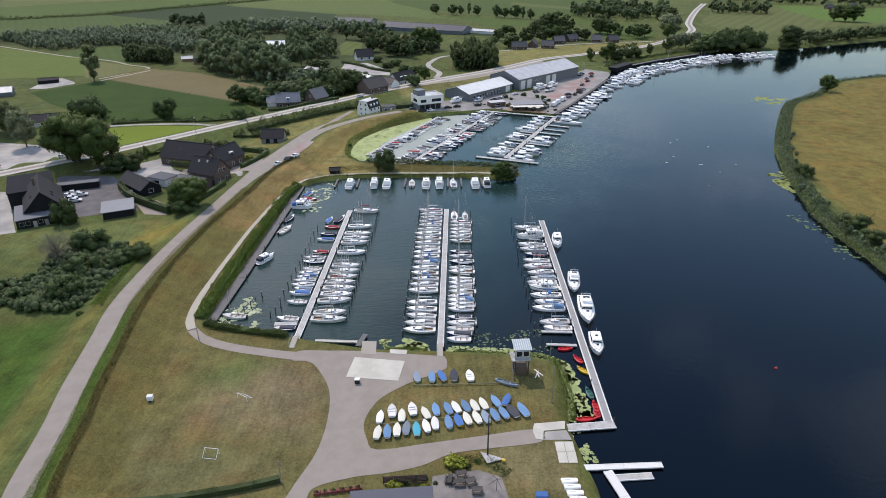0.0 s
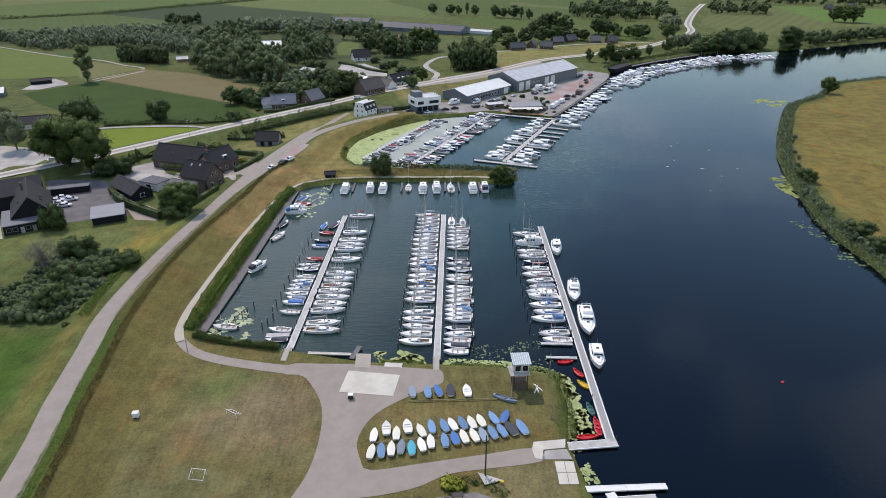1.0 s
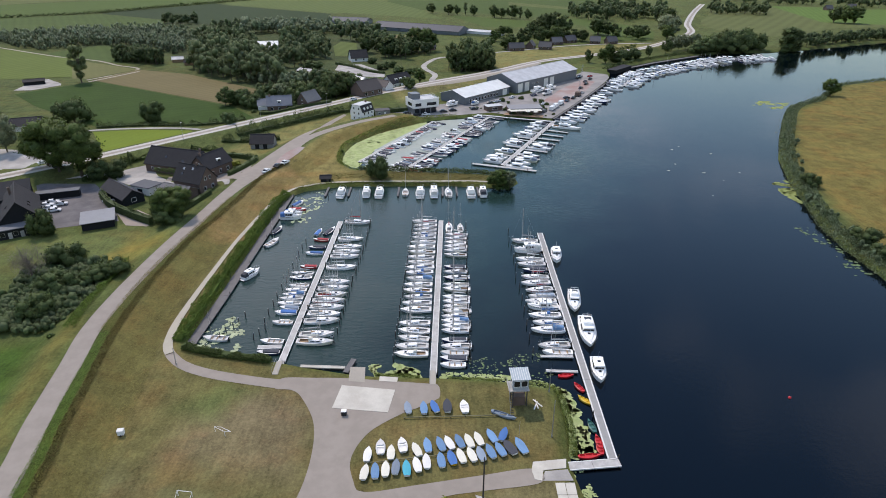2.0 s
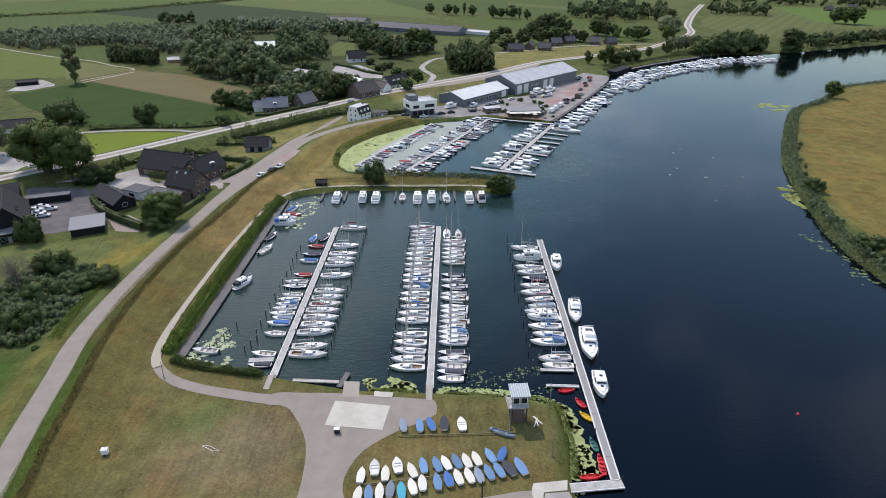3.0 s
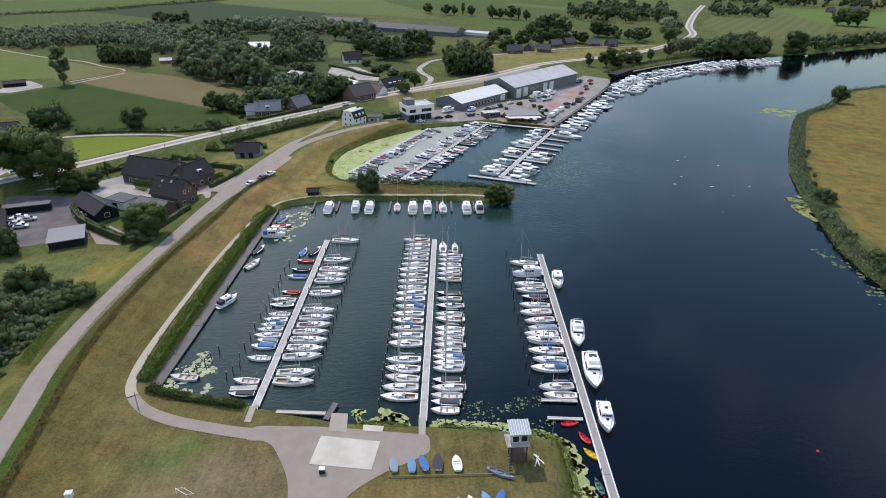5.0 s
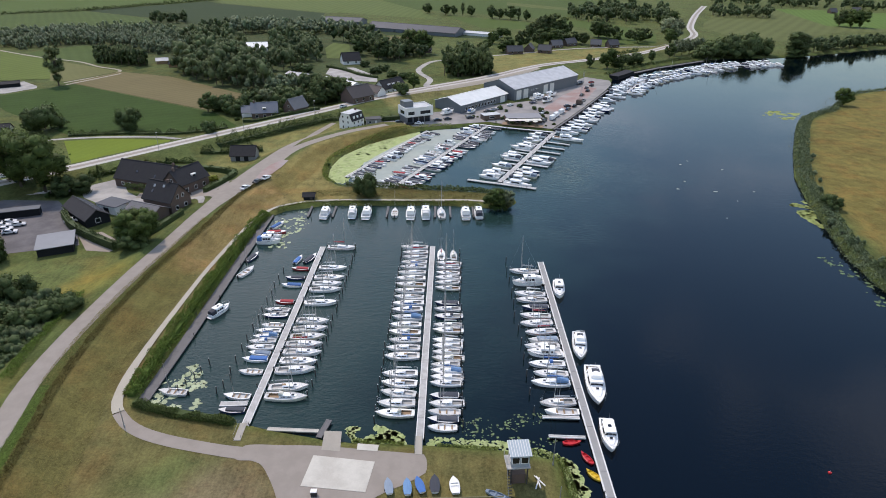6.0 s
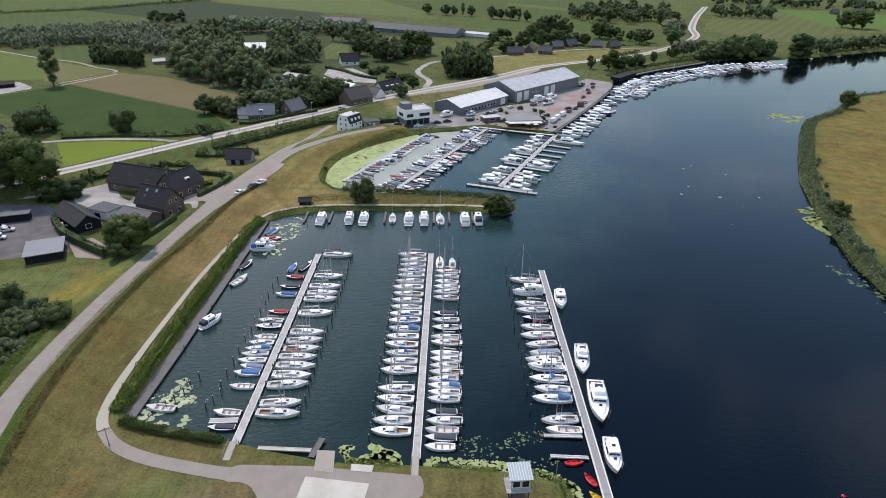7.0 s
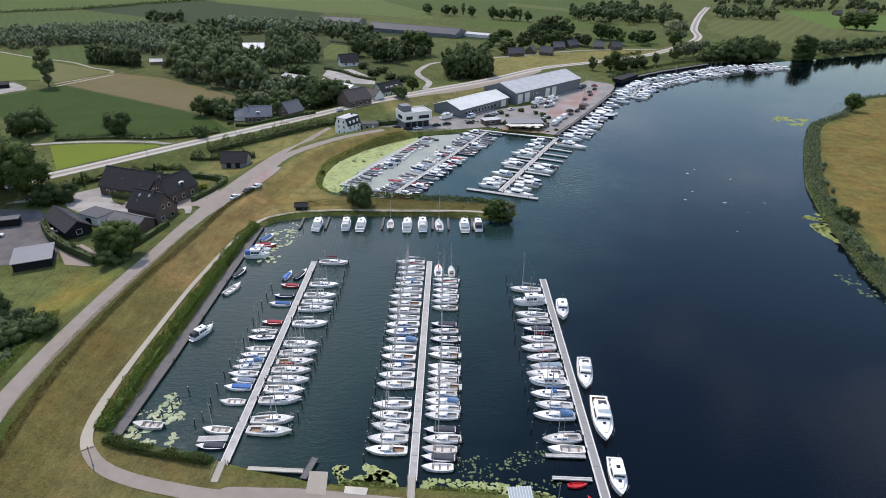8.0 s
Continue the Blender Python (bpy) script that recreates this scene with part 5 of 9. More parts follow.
# ---- piers ----
def make_pier(name, a, b, width, label, top=0.55, panel=6.0, beam=0.16, deck_m=None, beam_m=None, pile_every=12.0, group=""):
    """A floating pier from a to b: deck panels between two edge beams, floats and guide piles."""
    a, b = Vector((*a, 0)), Vector((*b, 0))
    d = b - a
    length = d.length
    th = thing(name, label, "pier", group, pose(a.x, a.y, 0, 0, 0, math.degrees(math.atan2(d.y, d.x))))
    n = max(1, round(length / panel))
    step = length / n
    bm = bmesh.new()
    box(bm, 0.02, step - 0.02, -width / 2 + beam, width / 2 - beam, top - 0.08, top, 0.01)
    first = part("deck_panel", bm, deck_m or DECK_GREY, th)
    for k in range(1, n):
        o = new("deck_panel", first.data)
        o.parent, o.location = th, (k * step, 0, 0)
    for side in (1, -1):
        y0, y1 = sorted((side * width / 2, side * (width / 2 - beam)))
        part("edge_beam", box(bmesh.new(), 0, length, y0, y1, top - 0.22, top + 0.03), beam_m or DECK_PALE, th, "pale edge beam")
    fl = box(bmesh.new(), 0.4, min(step, panel) - 0.4, -width * 0.42, width * 0.42, -0.3, top - 0.1, 0.05)
    f0 = part("float", fl, RUBBER, th)
    for k in range(1, n):
        o = new("float", f0.data)
        o.parent, o.location = th, (k * step, 0, 0)
    if pile_every:
        pl = None
        for k in range(max(1, int(length / pile_every)) + 1):
            side = 1 if k % 2 else -1
            at = (min(length - 0.2, k * pile_every + 0.2), side * (width / 2 + 0.14), 0)
            if pl is None:
                pl = part("guide_post", tube(bmesh.new(), (0, 0, -2), (0, 0, 1.5), 0.12, 0.11, 8), WOOD_DARK, th)
            else:
                o = new("guide_post", pl.data)
                o.parent = th
                pl_last = o
            (pl if k == 0 else pl_last).location = at
    return th


def pier_x(line, y):
    (x0, y0), (x1, y1) = line
    return x0 + (x1 - x0) * (y - y0) / (y1 - y0)


LEFT, MID, RIGHT = ((-34.8, 125.2), (-32.4, 205.2)), ((-0.7, 122.0), (1.3, 205.8)), ((32.2, 96.2), (33.1, 195.4))
make_pier("floating_pier", *LEFT, 1.6, "long narrow floating pier with grey decking and pale edges")
make_pier("floating_pier", *MID, 1.55, "long narrow floating pier with grey decking and pale edges")
make_pier("floating_pier", *RIGHT, 1.8, "long floating pier along the river with grey decking", beam=0.26, deck_m=mat("grey_planking", (0.25, 0.245, 0.235), 0.8, 0.16, 0.8, 0.01, fine=8))
make_pier("landing_stage", (23.2, 94.6), (33.3, 95.6), 2.0, "wide grey landing stage joining the river pier to the shore", pile_every=0)
make_pier("landing_stage", (25.0, 84.4), (39.2, 85.0), 1.3, "pale T-shaped landing stage over the river", pile_every=0, deck_m=DECK_PALE)
make_pier("landing_stage", (29.0, 83.6), (32.0, 72.0), 1.7, "pale landing stage walkway along the bank", pile_every=0, deck_m=DECK_PALE)
make_pier("mooring_float", (30.2, 82.2), (36.8, 82.7), 1.5, "low grey mooring float beside the landing stage", top=0.3, pile_every=0)
make_pier("side_dock", (-57.7, 132.2), (-56.5, 156), 2.5, "dark planked dock along the reed bank", deck_m=DOCK_DARK, beam_m=DOCK_DARK, pile_every=0)
make_pier("side_dock", (-56.5, 156.1), (-54.3, 230), 2.5, "dark planked dock along the reed bank", deck_m=DOCK_DARK, beam_m=DOCK_DARK, pile_every=9)
make_pier("finger_pier", (31.0, 127.9), (23.6, 128.2), 0.7, "narrow grey finger pier", pile_every=0)
make_pier("finger_pier", (31.0, 122.4), (24.0, 122.8), 0.7, "narrow grey finger pier", pile_every=0)
make_pier("finger_pier", (-36.0, 132.3), (-41.6, 132.0), 1.4, "short grey finger pier beside the hedge", pile_every=0)
make_pier("quay_edge", (-30.2, 124.6), (-20.2, 124.0), 0.9, "low concrete quay along the ramp", deck_m=CONCRETE, beam_m=CONCRETE, pile_every=0, top=0.7)
make_pier("side_jetty", (-19.9, 122.2), (-18.6, 127.2), 1.2, "short dark jetty beside the slipway", deck_m=DOCK_DARK, beam_m=DOCK_DARK, pile_every=0, top=0.7)
patch("slipway", [(-18.9, 123.4), (-15.6, 123.2), (-15.2, 118.0), (-18.7, 118.4)], mat("worn_slip", (0.30, 0.27, 0.225), 0.9, 0.12, 0.4, 0.02), "concrete slipway into the basin", lift=0.09)
for x, y in ((-34.9, 123.4), (-0.8, 119.8)):
    g = thing("gangway", "short grey gangway from the path to the pier", "gangway", m=pose(x, y, 0))
    part("deck_plate", box(bmesh.new(), -0.65, 0.65, -2.6, 2.2, 1.12, 1.30, 0.03), mat("gangway_slab", (0.33, 0.30, 0.255), 0.85, 0.1, 0.5, 0.01), g)
    for sx in (-0.72, 0.68):
        part("handrail", rail([(sx, -2.2, 1.3), (sx, -2.2, 2.2), (sx, 2.0, 2.1), (sx, 2.0, 0.6)], 0.03), STEEL, g)
patch("landing_pad", [(17.4, 95.0), (23.5, 95.7), (23.1, 93.5), (19.0, 93.0), (18.4, 90.6), (17.2, 90.9), (16.9, 93)], CONCRETE, "pale concrete landing pad at the pier", lift=0.12, thick=0.3)
patch("boat_ramp", [(19.2, 92.8), (23.3, 93.2), (23.9, 90.6), (18.6, 90.6)], PAVING, "worn grey boat ramp", lift=0.06)
for a, b in ((0, 0), (1, 0), (0, 1), (1, 1)):
    x, y = 20.6 + 1.72 * a, 90.1 - 2.7 * b
    patch("concrete_pad", [(x, y), (x + 1.64, y), (x + 1.6, y - 2.6), (x - 0.03, y - 2.6)], CONCRETE, "pale cast concrete pad at the water's edge", lift=0.10, thick=0.2)
patch("quay_plate", [(-12.2, 120.0), (-8.2, 119.6), (-8.4, 118.0), (-12.2, 118.4)], CONCRETE, "pale concrete plate at the yard's edge", lift=0.11, thick=0.15)

# mooring piles
PROTO["pile"] = thing("mooring_pile", "dark tarred wooden mooring pile in the water", "pile", "mooring piles")
part("post", tube(bmesh.new(), (0, 0, -2), (0.02, 0, 1.75), 0.14, 0.12, 8), WOOD_DARK, PROTO["pile"])
part("cap", tube(bmesh.new(), (0.02, 0, 1.75), (0.02, 0, 1.82), 0.13, 0.10, 8), STEEL, PROTO["pile"], "pale metal cap")
rng = np.random.default_rng(5)
for line, off, y0, y1, step in ((LEFT, 10.3, 135, 205, 3.3), (LEFT, -8.4, 143, 193, 4.2), (MID, -9.3, 127, 205, 3.15), (MID, 8.2, 126, 203, 2.9), (RIGHT, -10.3, 130, 200, 6.0)):
    for y in np.arange(y0, y1, step):
        place("pile", pose(pier_x(line, y) + off + rng.normal() * 0.15, y + rng.normal() * 0.2, 0, rng.normal() * 1.5, rng.normal() * 1.5, 0))
for x, y in ((-51.8, 136.6), (-50.9, 138.8), (-49.8, 141.0), (-49.0, 143.0), (-48.2, 146.0), (-43.6, 136), (-42.8, 138.2), (-41.9, 140.4), (-33.5, 229), (-40.5, 229.5), (-14.2, 228), (1.5, 227.5), (7.0, 228.5), (14.9, 228.5)):
    place("pile", pose(x, y, 0, rng.normal() * 2, rng.normal() * 2, 0))

# boats along the piers, by the place of each along its pier
ROWS = [
    (MID, -1, [205.2, 201.7, 198.5, 195.2, 192.3, 188.8, 185.4, 181.8, 178.4, 175.0, 171.9, 168.8, 165.1, 161.7, 158.5, 155.1, 151.9, 148.7, 142.3, 139.0, 135.7, 132.5, 129.4], 7.9, 180,
     "ya yr ya yc yb ya ya yd ya yc ya yb ye ya yd yb ya yc ya yc ya ya yd"),
    (MID, 1, [194.6, 191.7, 188.7, 185.8, 183.2, 180.0, 172.0, 169.2, 165.7, 161.6, 159.3, 154.8, 152.7, 150.3, 147.9, 145.6, 143.2, 141.0, 139.0, 134.8, 132.4, 129.6, 127.5, 125.2], 7.0, 180,
     "ya yr yc ya ya yd sn ya yf ya yd ya ya yc yd ya ye ya ya sn ya sw sn sw"),
    (RIGHT, -1, [189.8, 183.0, 176.9, 173.8, 170.0, 166.0, 162.6, 158.8, 155.2, 152.7, 149.9, 145.8, 142.3, 139.1, 132.7, 129.7], 7.9, 180,
     "yc mw ya yc sn yr ya yr sg ya mc yb ya ye yc sw"),
    (LEFT, 1, [204.9, 191.7, 185.8, 182.3, 179.1, 172.2, 163.5, 160.0, 156.6, 153.4, 150.1, 146.8, 143.6, 137.6, 134.4], 8.5, 0,
     "yr ya yc ya ya ya ya ya yd yr ya yc ya yc yd"),
    (LEFT, -1, [191.1, 185.6, 181.5, 172.7, 168.7, 166.1, 161.4, 159.2, 156.8, 154.7, 152.2, 149.9, 147.6, 142.9, 134.7, 130.3], 6.1, 180,
     "sr sn sb sr yc yf sw ya ye yb ya sg sb sw sw sn"),
]
LEN = {"mc": 9.0, "mf": 12.5, "ms": 6.8, "mg": 7.5, "mw": 7.5, "md": 9.0, "fc": 9.0, "ff": 11.0, "fg": 7.5, "fb": 7.5, "fd": 9.0, "fw": 8.5, "fk": 8.0}
LEN |= {k: 6.0 for k in ("sb", "sn", "sr", "sw", "sg", "sk", "sx", "so")} | {k: 7.8 for k in ("ya", "yb", "yc", "yd", "ye", "yf", "yr")}
for line, side, ys, length, turn, kinds in ROWS:
    for y, kind in zip(ys, kinds.split()):
        L = length * (0.94 + 0.14 * rng.random()) * (0.88 if kind[0] == "s" else 1.0)
        s = L / LEN[kind]
        x = pier_x(line, y) + side * (1.25 + L / 2 + 0.25 * rng.random())
        w = min(1.05, s * 1.0)
        place(kind, pose(x, y, 0.0, rng.normal() * 1.2, 0, turn + rng.normal() * 2.6) @ Matrix.Diagonal((s, w, s, 1)))


def moor(kind, x, y, turn, L=None):
    s = (L / LEN[kind]) if L else 1.0
    return place(kind, pose(x, y, 0.0, rng.normal() * 1.0, 0, turn + rng.normal() * 1.5) @ Matrix.Diagonal((s, s, s, 1)))


moor("mc", 35.7, 179.0, -96, 9.2)
moor("mf", 36.0, 152.6, -97, 11.2)
moor("mf", 36.4, 138.0, -96, 13.2)
moor("mc", 35.6, 122.8, -96, 9.0)
for kind, x, L in (("mc", -35.9, 8.2), ("mw", -26.5, 7.6), ("mc", -21.6, 8.4), ("sw", -12.0, 6.2), ("mc", -6.4, 8.6), ("mw", -1.3, 8.2), ("ya", 4.1, 8.0), ("mc", 12.5, 8.6), ("mg", 17.0, 7.6)):
    moor(kind, x, 232.0 - 0.2 * (L - 8), 90, 1.12 * L)
for x, y in ((-41.5, 233.5), (-33.0, 233.5), (-14.6, 233.5), (2.0, 233.5), (7.2, 233.5), (15.2, 233.5)):
    make_pier("finger_pier", (x, y + 4.5), (x, y - 5.0), 0.7, "dark narrow finger pier at the spit", deck_m=DOCK_DARK, beam_m=DOCK_DARK, pile_every=0)
moor("ms", -49.8, 208.9, 2, 7.4)
moor("sn", -52.2, 198.3, 70, 6.0)
moor("sw", -51.6, 189.0, 62, 6.6)
moor("mg", -52.6, 168.0, 62, 6.6)
moor("sw", -52.6, 136.0, 175, 6.2)
moor("sb", -50.0, 221.6, 60, 6.0)
moor("sr", -49.0, 216.0, 0, 6.4)
moor("ms", -49.6, 212.4, 5, 6.0)
moor("sb", -38.4, 196.8, 78, 5.2)
moor("sn", -34.9, 197.6, 65, 6.0)
moor("yr", 3.9, 200.2, 90, 7.4)
moor("yd", 7.6, 199.8, 88, 6.6)

# outer harbour: two rows of small craft and a row of cruisers
A_LINE, B_LINE, C_LINE = ((-33.5, 268.5), (-2.0, 336.0)), ((-14.0, 257.0), (28.5, 346.5)), ((27.2, 263.5), (60.5, 334.5))
make_pier("floating_pier", *A_LINE, 1.4, "narrow grey floating pier in the outer harbour", pile_every=0)
make_pier("floating_pier", *B_LINE, 1.5, "narrow grey floating pier in the outer harbour", pile_every=0)
make_pier("floating_pier", *C_LINE, 2.0, "grey floating pier between moored cruisers", pile_every=16)
make_pier("floating_pier", (14.6, 266.2), (40.5, 256.4), 1.6, "pale end stage of the cruiser pier", pile_every=12)
make_pier("quay_edge", (24.5, 347.0), (37.5, 341.5), 1.2, "pale quay edge of the outer harbour", deck_m=DECK_PALE, pile_every=0, top=0.9)
make_pier("quay_edge", (38.0, 341.2), (61.0, 333.2), 1.2, "pale quay edge of the outer harbour", deck_m=DECK_PALE, pile_every=0, top=0.9)


def along(line, side, step, kinds, L, gap=1.2, start=2.0, skip=0.06, lean=0.0, spread=2.5):
    (x0, y0), (x1, y1) = line
    d = Vector((x1 - x0, y1 - y0))
    n = d.length
    u = d.normalized()
    w = Vector((u.y, -u.x)) * side
    t = start
    while t < n - 1:
        if rng.random() > skip:
            kind = kinds[int(rng.integers(len(kinds)))]
            l = L * (0.85 + 0.3 * rng.random())
            p = Vector((x0, y0)) + u * t + w * (gap + l / 2)
            turn = math.degrees(math.atan2(w.y, w.x)) + lean + (180 if rng.random() < 0.35 else 0)
            s = l / LEN[kind]
            place(kind, pose(p.x, p.y, 0, rng.normal(), 0, turn + rng.normal() * spread) @ Matrix.Diagonal((s, min(0.88 * s, 0.98), min(s, 0.88), 1)))
        t += step * (0.9 + 0.2 * rng.random())


along(A_LINE, 1, 2.8, ["sk", "sg", "fg", "sk", "so", "sn", "sk", "sx"], 6.3, gap=0.6, skip=0.10)
along(B_LINE, -1, 2.9, ["sk", "sg", "fg", "sk", "so", "sn", "fd", "sx"], 6.9, skip=0.08)
along(B_LINE, 1, 2.9, ["sn", "sk", "fg", "so", "sk", "sr", "sn", "sx", "fd"], 6.9, skip=0.08)
# cruisers in pairs between the finger piers of the cruiser pier
for kind, side, t, l, bow in (("fc", 1, 0.6, 11.5, 0), ("fg", 1, 6.2, 9.0, 0), ("fk", 1, 11.6, 10.0, 180), ("fd", 1, 17.0, 9.5, 0), ("fc", 1, 29.6, 11.0, 0), ("fg", 1, 34.2, 10.5, 180), ("ff", 1, 70.0, 15.0, 0),
                              ("fc", -1, 3.4, 8.6, 0), ("fw", -1, 6.8, 8.2, 180), ("fc", -1, 10.2, 8.8, 0), ("fk", -1, 18.4, 9.0, 0), ("fg", -1, 31.0, 9.6, 0), ("fc", -1, 34.6, 9.0, 180), ("fw", -1, 47.0, 10.5, 0), ("fc", -1, 51.2, 9.0, 0), ("fk", -1, 58.6, 8.0, 180), ("fc", -1, 62.4, 8.0, 0), ("fg", -1, 69.4, 9.0, 0), ("sn", -1, 73.2, 7.0, 0)):
    (x0, y0), (x1, y1) = C_LINE
    u = Vector((x1 - x0, y1 - y0)).normalized()
    w = Vector((u.y, -u.x)) * side
    q = Vector((x0, y0)) + u * t + w * (1.6 + l / 2)
    s = l / LEN[kind]
    place(kind, pose(q.x, q.y, 0, rng.normal(), 0, math.degrees(math.atan2(w.y, w.x)) + bow + rng.normal() * 2) @ Matrix.Diagonal((s, min(0.88 * s, 0.98), min(s, 0.88), 1)))
for side, ts in ((1, (14.3, 25.8, 38.6, 45.6, 52.8, 61.0)), (-1, (14.2, 23.2, 28.0, 39.5, 43.6, 55.0))):
    for t in ts:
        q = Vector(C_LINE[0]) + u * t
        w = Vector((u.y, -u.x)) * side
        make_pier("finger_pier", (q.x + 1.1 * w.x, q.y + 1.1 * w.y), (q.x + 12.0 * w.x, q.y + 12.0 * w.y) if side > 0 else (q.x + 8.5 * w.x, q.y + 8.5 * w.y), 1.2, "grey finger pier between the cruisers", pile_every=10)
# along the river quay
RIVER_ROW = [(60.5, 337), (73.5, 360), (86.5, 384), (97.5, 405), (110, 429), (118, 445), (134, 468), (162, 491), (215, 528), (262, 542)]
for (p0, p1), L, kinds, rows in zip(zip(RIVER_ROW, RIVER_ROW[1:]), (12.5, 12.5, 12, 11.5, 10, 9.5, 9.5, 9.5, 9.0),
                                    (["ff", "fg", "fd", "fc"], ["fg", "fd", "ff", "fc"], ["fc", "fk", "ff", "fg"], ["fc", "fw", "fg"], ["fc", "fg", "fk", "sn"], ["fg", "fw", "ff", "fg", "fk"], ["fc", "fg", "fk", "yb", "sk", "fg", "so"], ["fc", "fk", "fb", "ya", "fg", "fd"], ["fc", "fg", "fc", "sn"]), (1, 1, 1, 1, 2, 2, 2, 2, 2)):
    along((p0, p1), 1, 5.6 if rows == 2 else 6.2, kinds, L, 1.0, 1.0, 0.12, spread=6.0)
    if rows == 2:
        along((p0, p1), 1, 4.9, kinds, L, 12.4, 1.0, 0.08, spread=9.0)
        along((p0, p1), -1, 6.5, kinds, L * 0.85, -7.5, 1.0, 0.35, spread=12.0)
for p0, p1 in zip(RIVER_ROW[4:], RIVER_ROW[5:]):
    d = Vector((p1[0] - p0[0], p1[1] - p0[1])).normalized()
    o = Vector((d.y, -d.x)) * 11.5
    make_pier("floating_pier", (p0[0] + o.x, p0[1] + o.y), (p1[0] + o.x, p1[1] + o.y), 1.4, "narrow floating pier along the river quay", pile_every=0)
for p0, p1 in zip(RIVER_ROW[:5], RIVER_ROW[1:5]):
    make_pier("quay_edge", p0, p1, 1.2, "dark timber edge of the harbour quay", deck_m=DOCK_DARK, beam_m=WOOD_DARK, pile_every=6, top=1.3)

# small craft by the river pier
for kind_m, word, x, y, turn, L in ((PLASTIC_RED, "red", 28.2, 121.3, 4, 3.6), (PLASTIC_RED, "red", 30.2, 117.3, 118, 3.4), (PLASTIC_YELLOW, "yellow", 30.5, 113.2, 130, 3.4),
                                 (PLASTIC_GREEN, "dark green", 30.3, 105.4, 100, 3.8), (PLASTIC_RED, "red", 30.7, 101.2, 95, 3.6), (PLASTIC_RED, "red", 30.5, 99.4, 95, 3.4), (PLASTIC_RED, "red", 28.2, 97.4, 4, 4.4)):
    b = make_row_boat(f"small {word} plastic boat moored by the pier", L, 1.3, kind_m, "plastic_boat")
    tagged(b, group="small plastic boats").matrix_basis = pose(x, y, 0.0, 0, 0, turn)


# ---- buildings ----
def window_on(parent, side, L, W, along_at, z, w, h, frame_m=None, pane_m=None):
    """A framed window on one side of a block of L by W: side is +x, -x, +y or -y."""
    bm, gl = bmesh.new(), bmesh.new()
    t, d = 0.08, 0.06
    for a0, a1, b0, b1 in ((-w / 2 - t, w / 2 + t, -t, 0), (-w / 2 - t, w / 2 + t, h, h + t), (-w / 2 - t, -w / 2, 0, h), (w / 2, w / 2 + t, 0, h)):
        box(bm, a0, a1, -0.02, d, b0, b1)
    box(gl, -w / 2, w / 2, -0.01, 0.025, 0, h)
    turn = {"+y": 0, "-y": 180, "+x": -90, "-x": 90}[side]
    off = {"+y": (along_at, W / 2), "-y": (along_at, -W / 2), "+x": (L / 2, along_at), "-x": (-L / 2, along_at)}[side]
    m = pose(off[0], off[1], z, 0, 0, turn)
    f = part("window", bm, frame_m or FRAME_WHITE, parent)
    f.matrix_basis = m
    part("pane", gl, pane_m or GLASS, f)
    return f


def door_on(parent, side, L, W, along_at, w, h, material, z=0.0):
    turn = {"+y": 0, "-y": 180, "+x": -90, "-x": 90}[side]
    off = {"+y": (along_at, W / 2), "-y": (along_at, -W / 2), "+x": (L / 2, along_at), "-x": (-L / 2, along_at)}[side]
    bm = bmesh.new()
    box(bm, -w / 2, w / 2, -0.02, 0.07, z, z + h, 0.02)
    o = part("door", bm, material, parent)
    o.matrix_basis = pose(off[0], off[1], 0, 0, 0, turn)
    return o


def roof_slab(L, W, z0, z1, side, over=0.45, thick=0.18):
    """One slope of a gable roof along x, with overhang."""
    bm = bmesh.new()
    run = W / 2
    k = (z1 - z0) / run
    y0, y1 = side * (run + over), 0.0
    a = [(x, y, z) for x in (-L / 2 - over, L / 2 + over) for y, z in ((y0, z0 - k * over), (y1, z1))]
    lo = [bm.verts.new((x, y, z + 0.02)) for x, y, z in a]
    hi = [bm.verts.new((x, y, z + thick)) for x, y, z in a]
    for f in ((0, 1, 3, 2),):
        bm.faces.new([lo[i] for i in f])
        bm.faces.new([hi[i] for i in f[::-1]])
    for i, j in ((0, 1), (1, 3), (3, 2), (2, 0)):
        bm.faces.new((lo[i], lo[j], hi[j], hi[i]))
    return bm


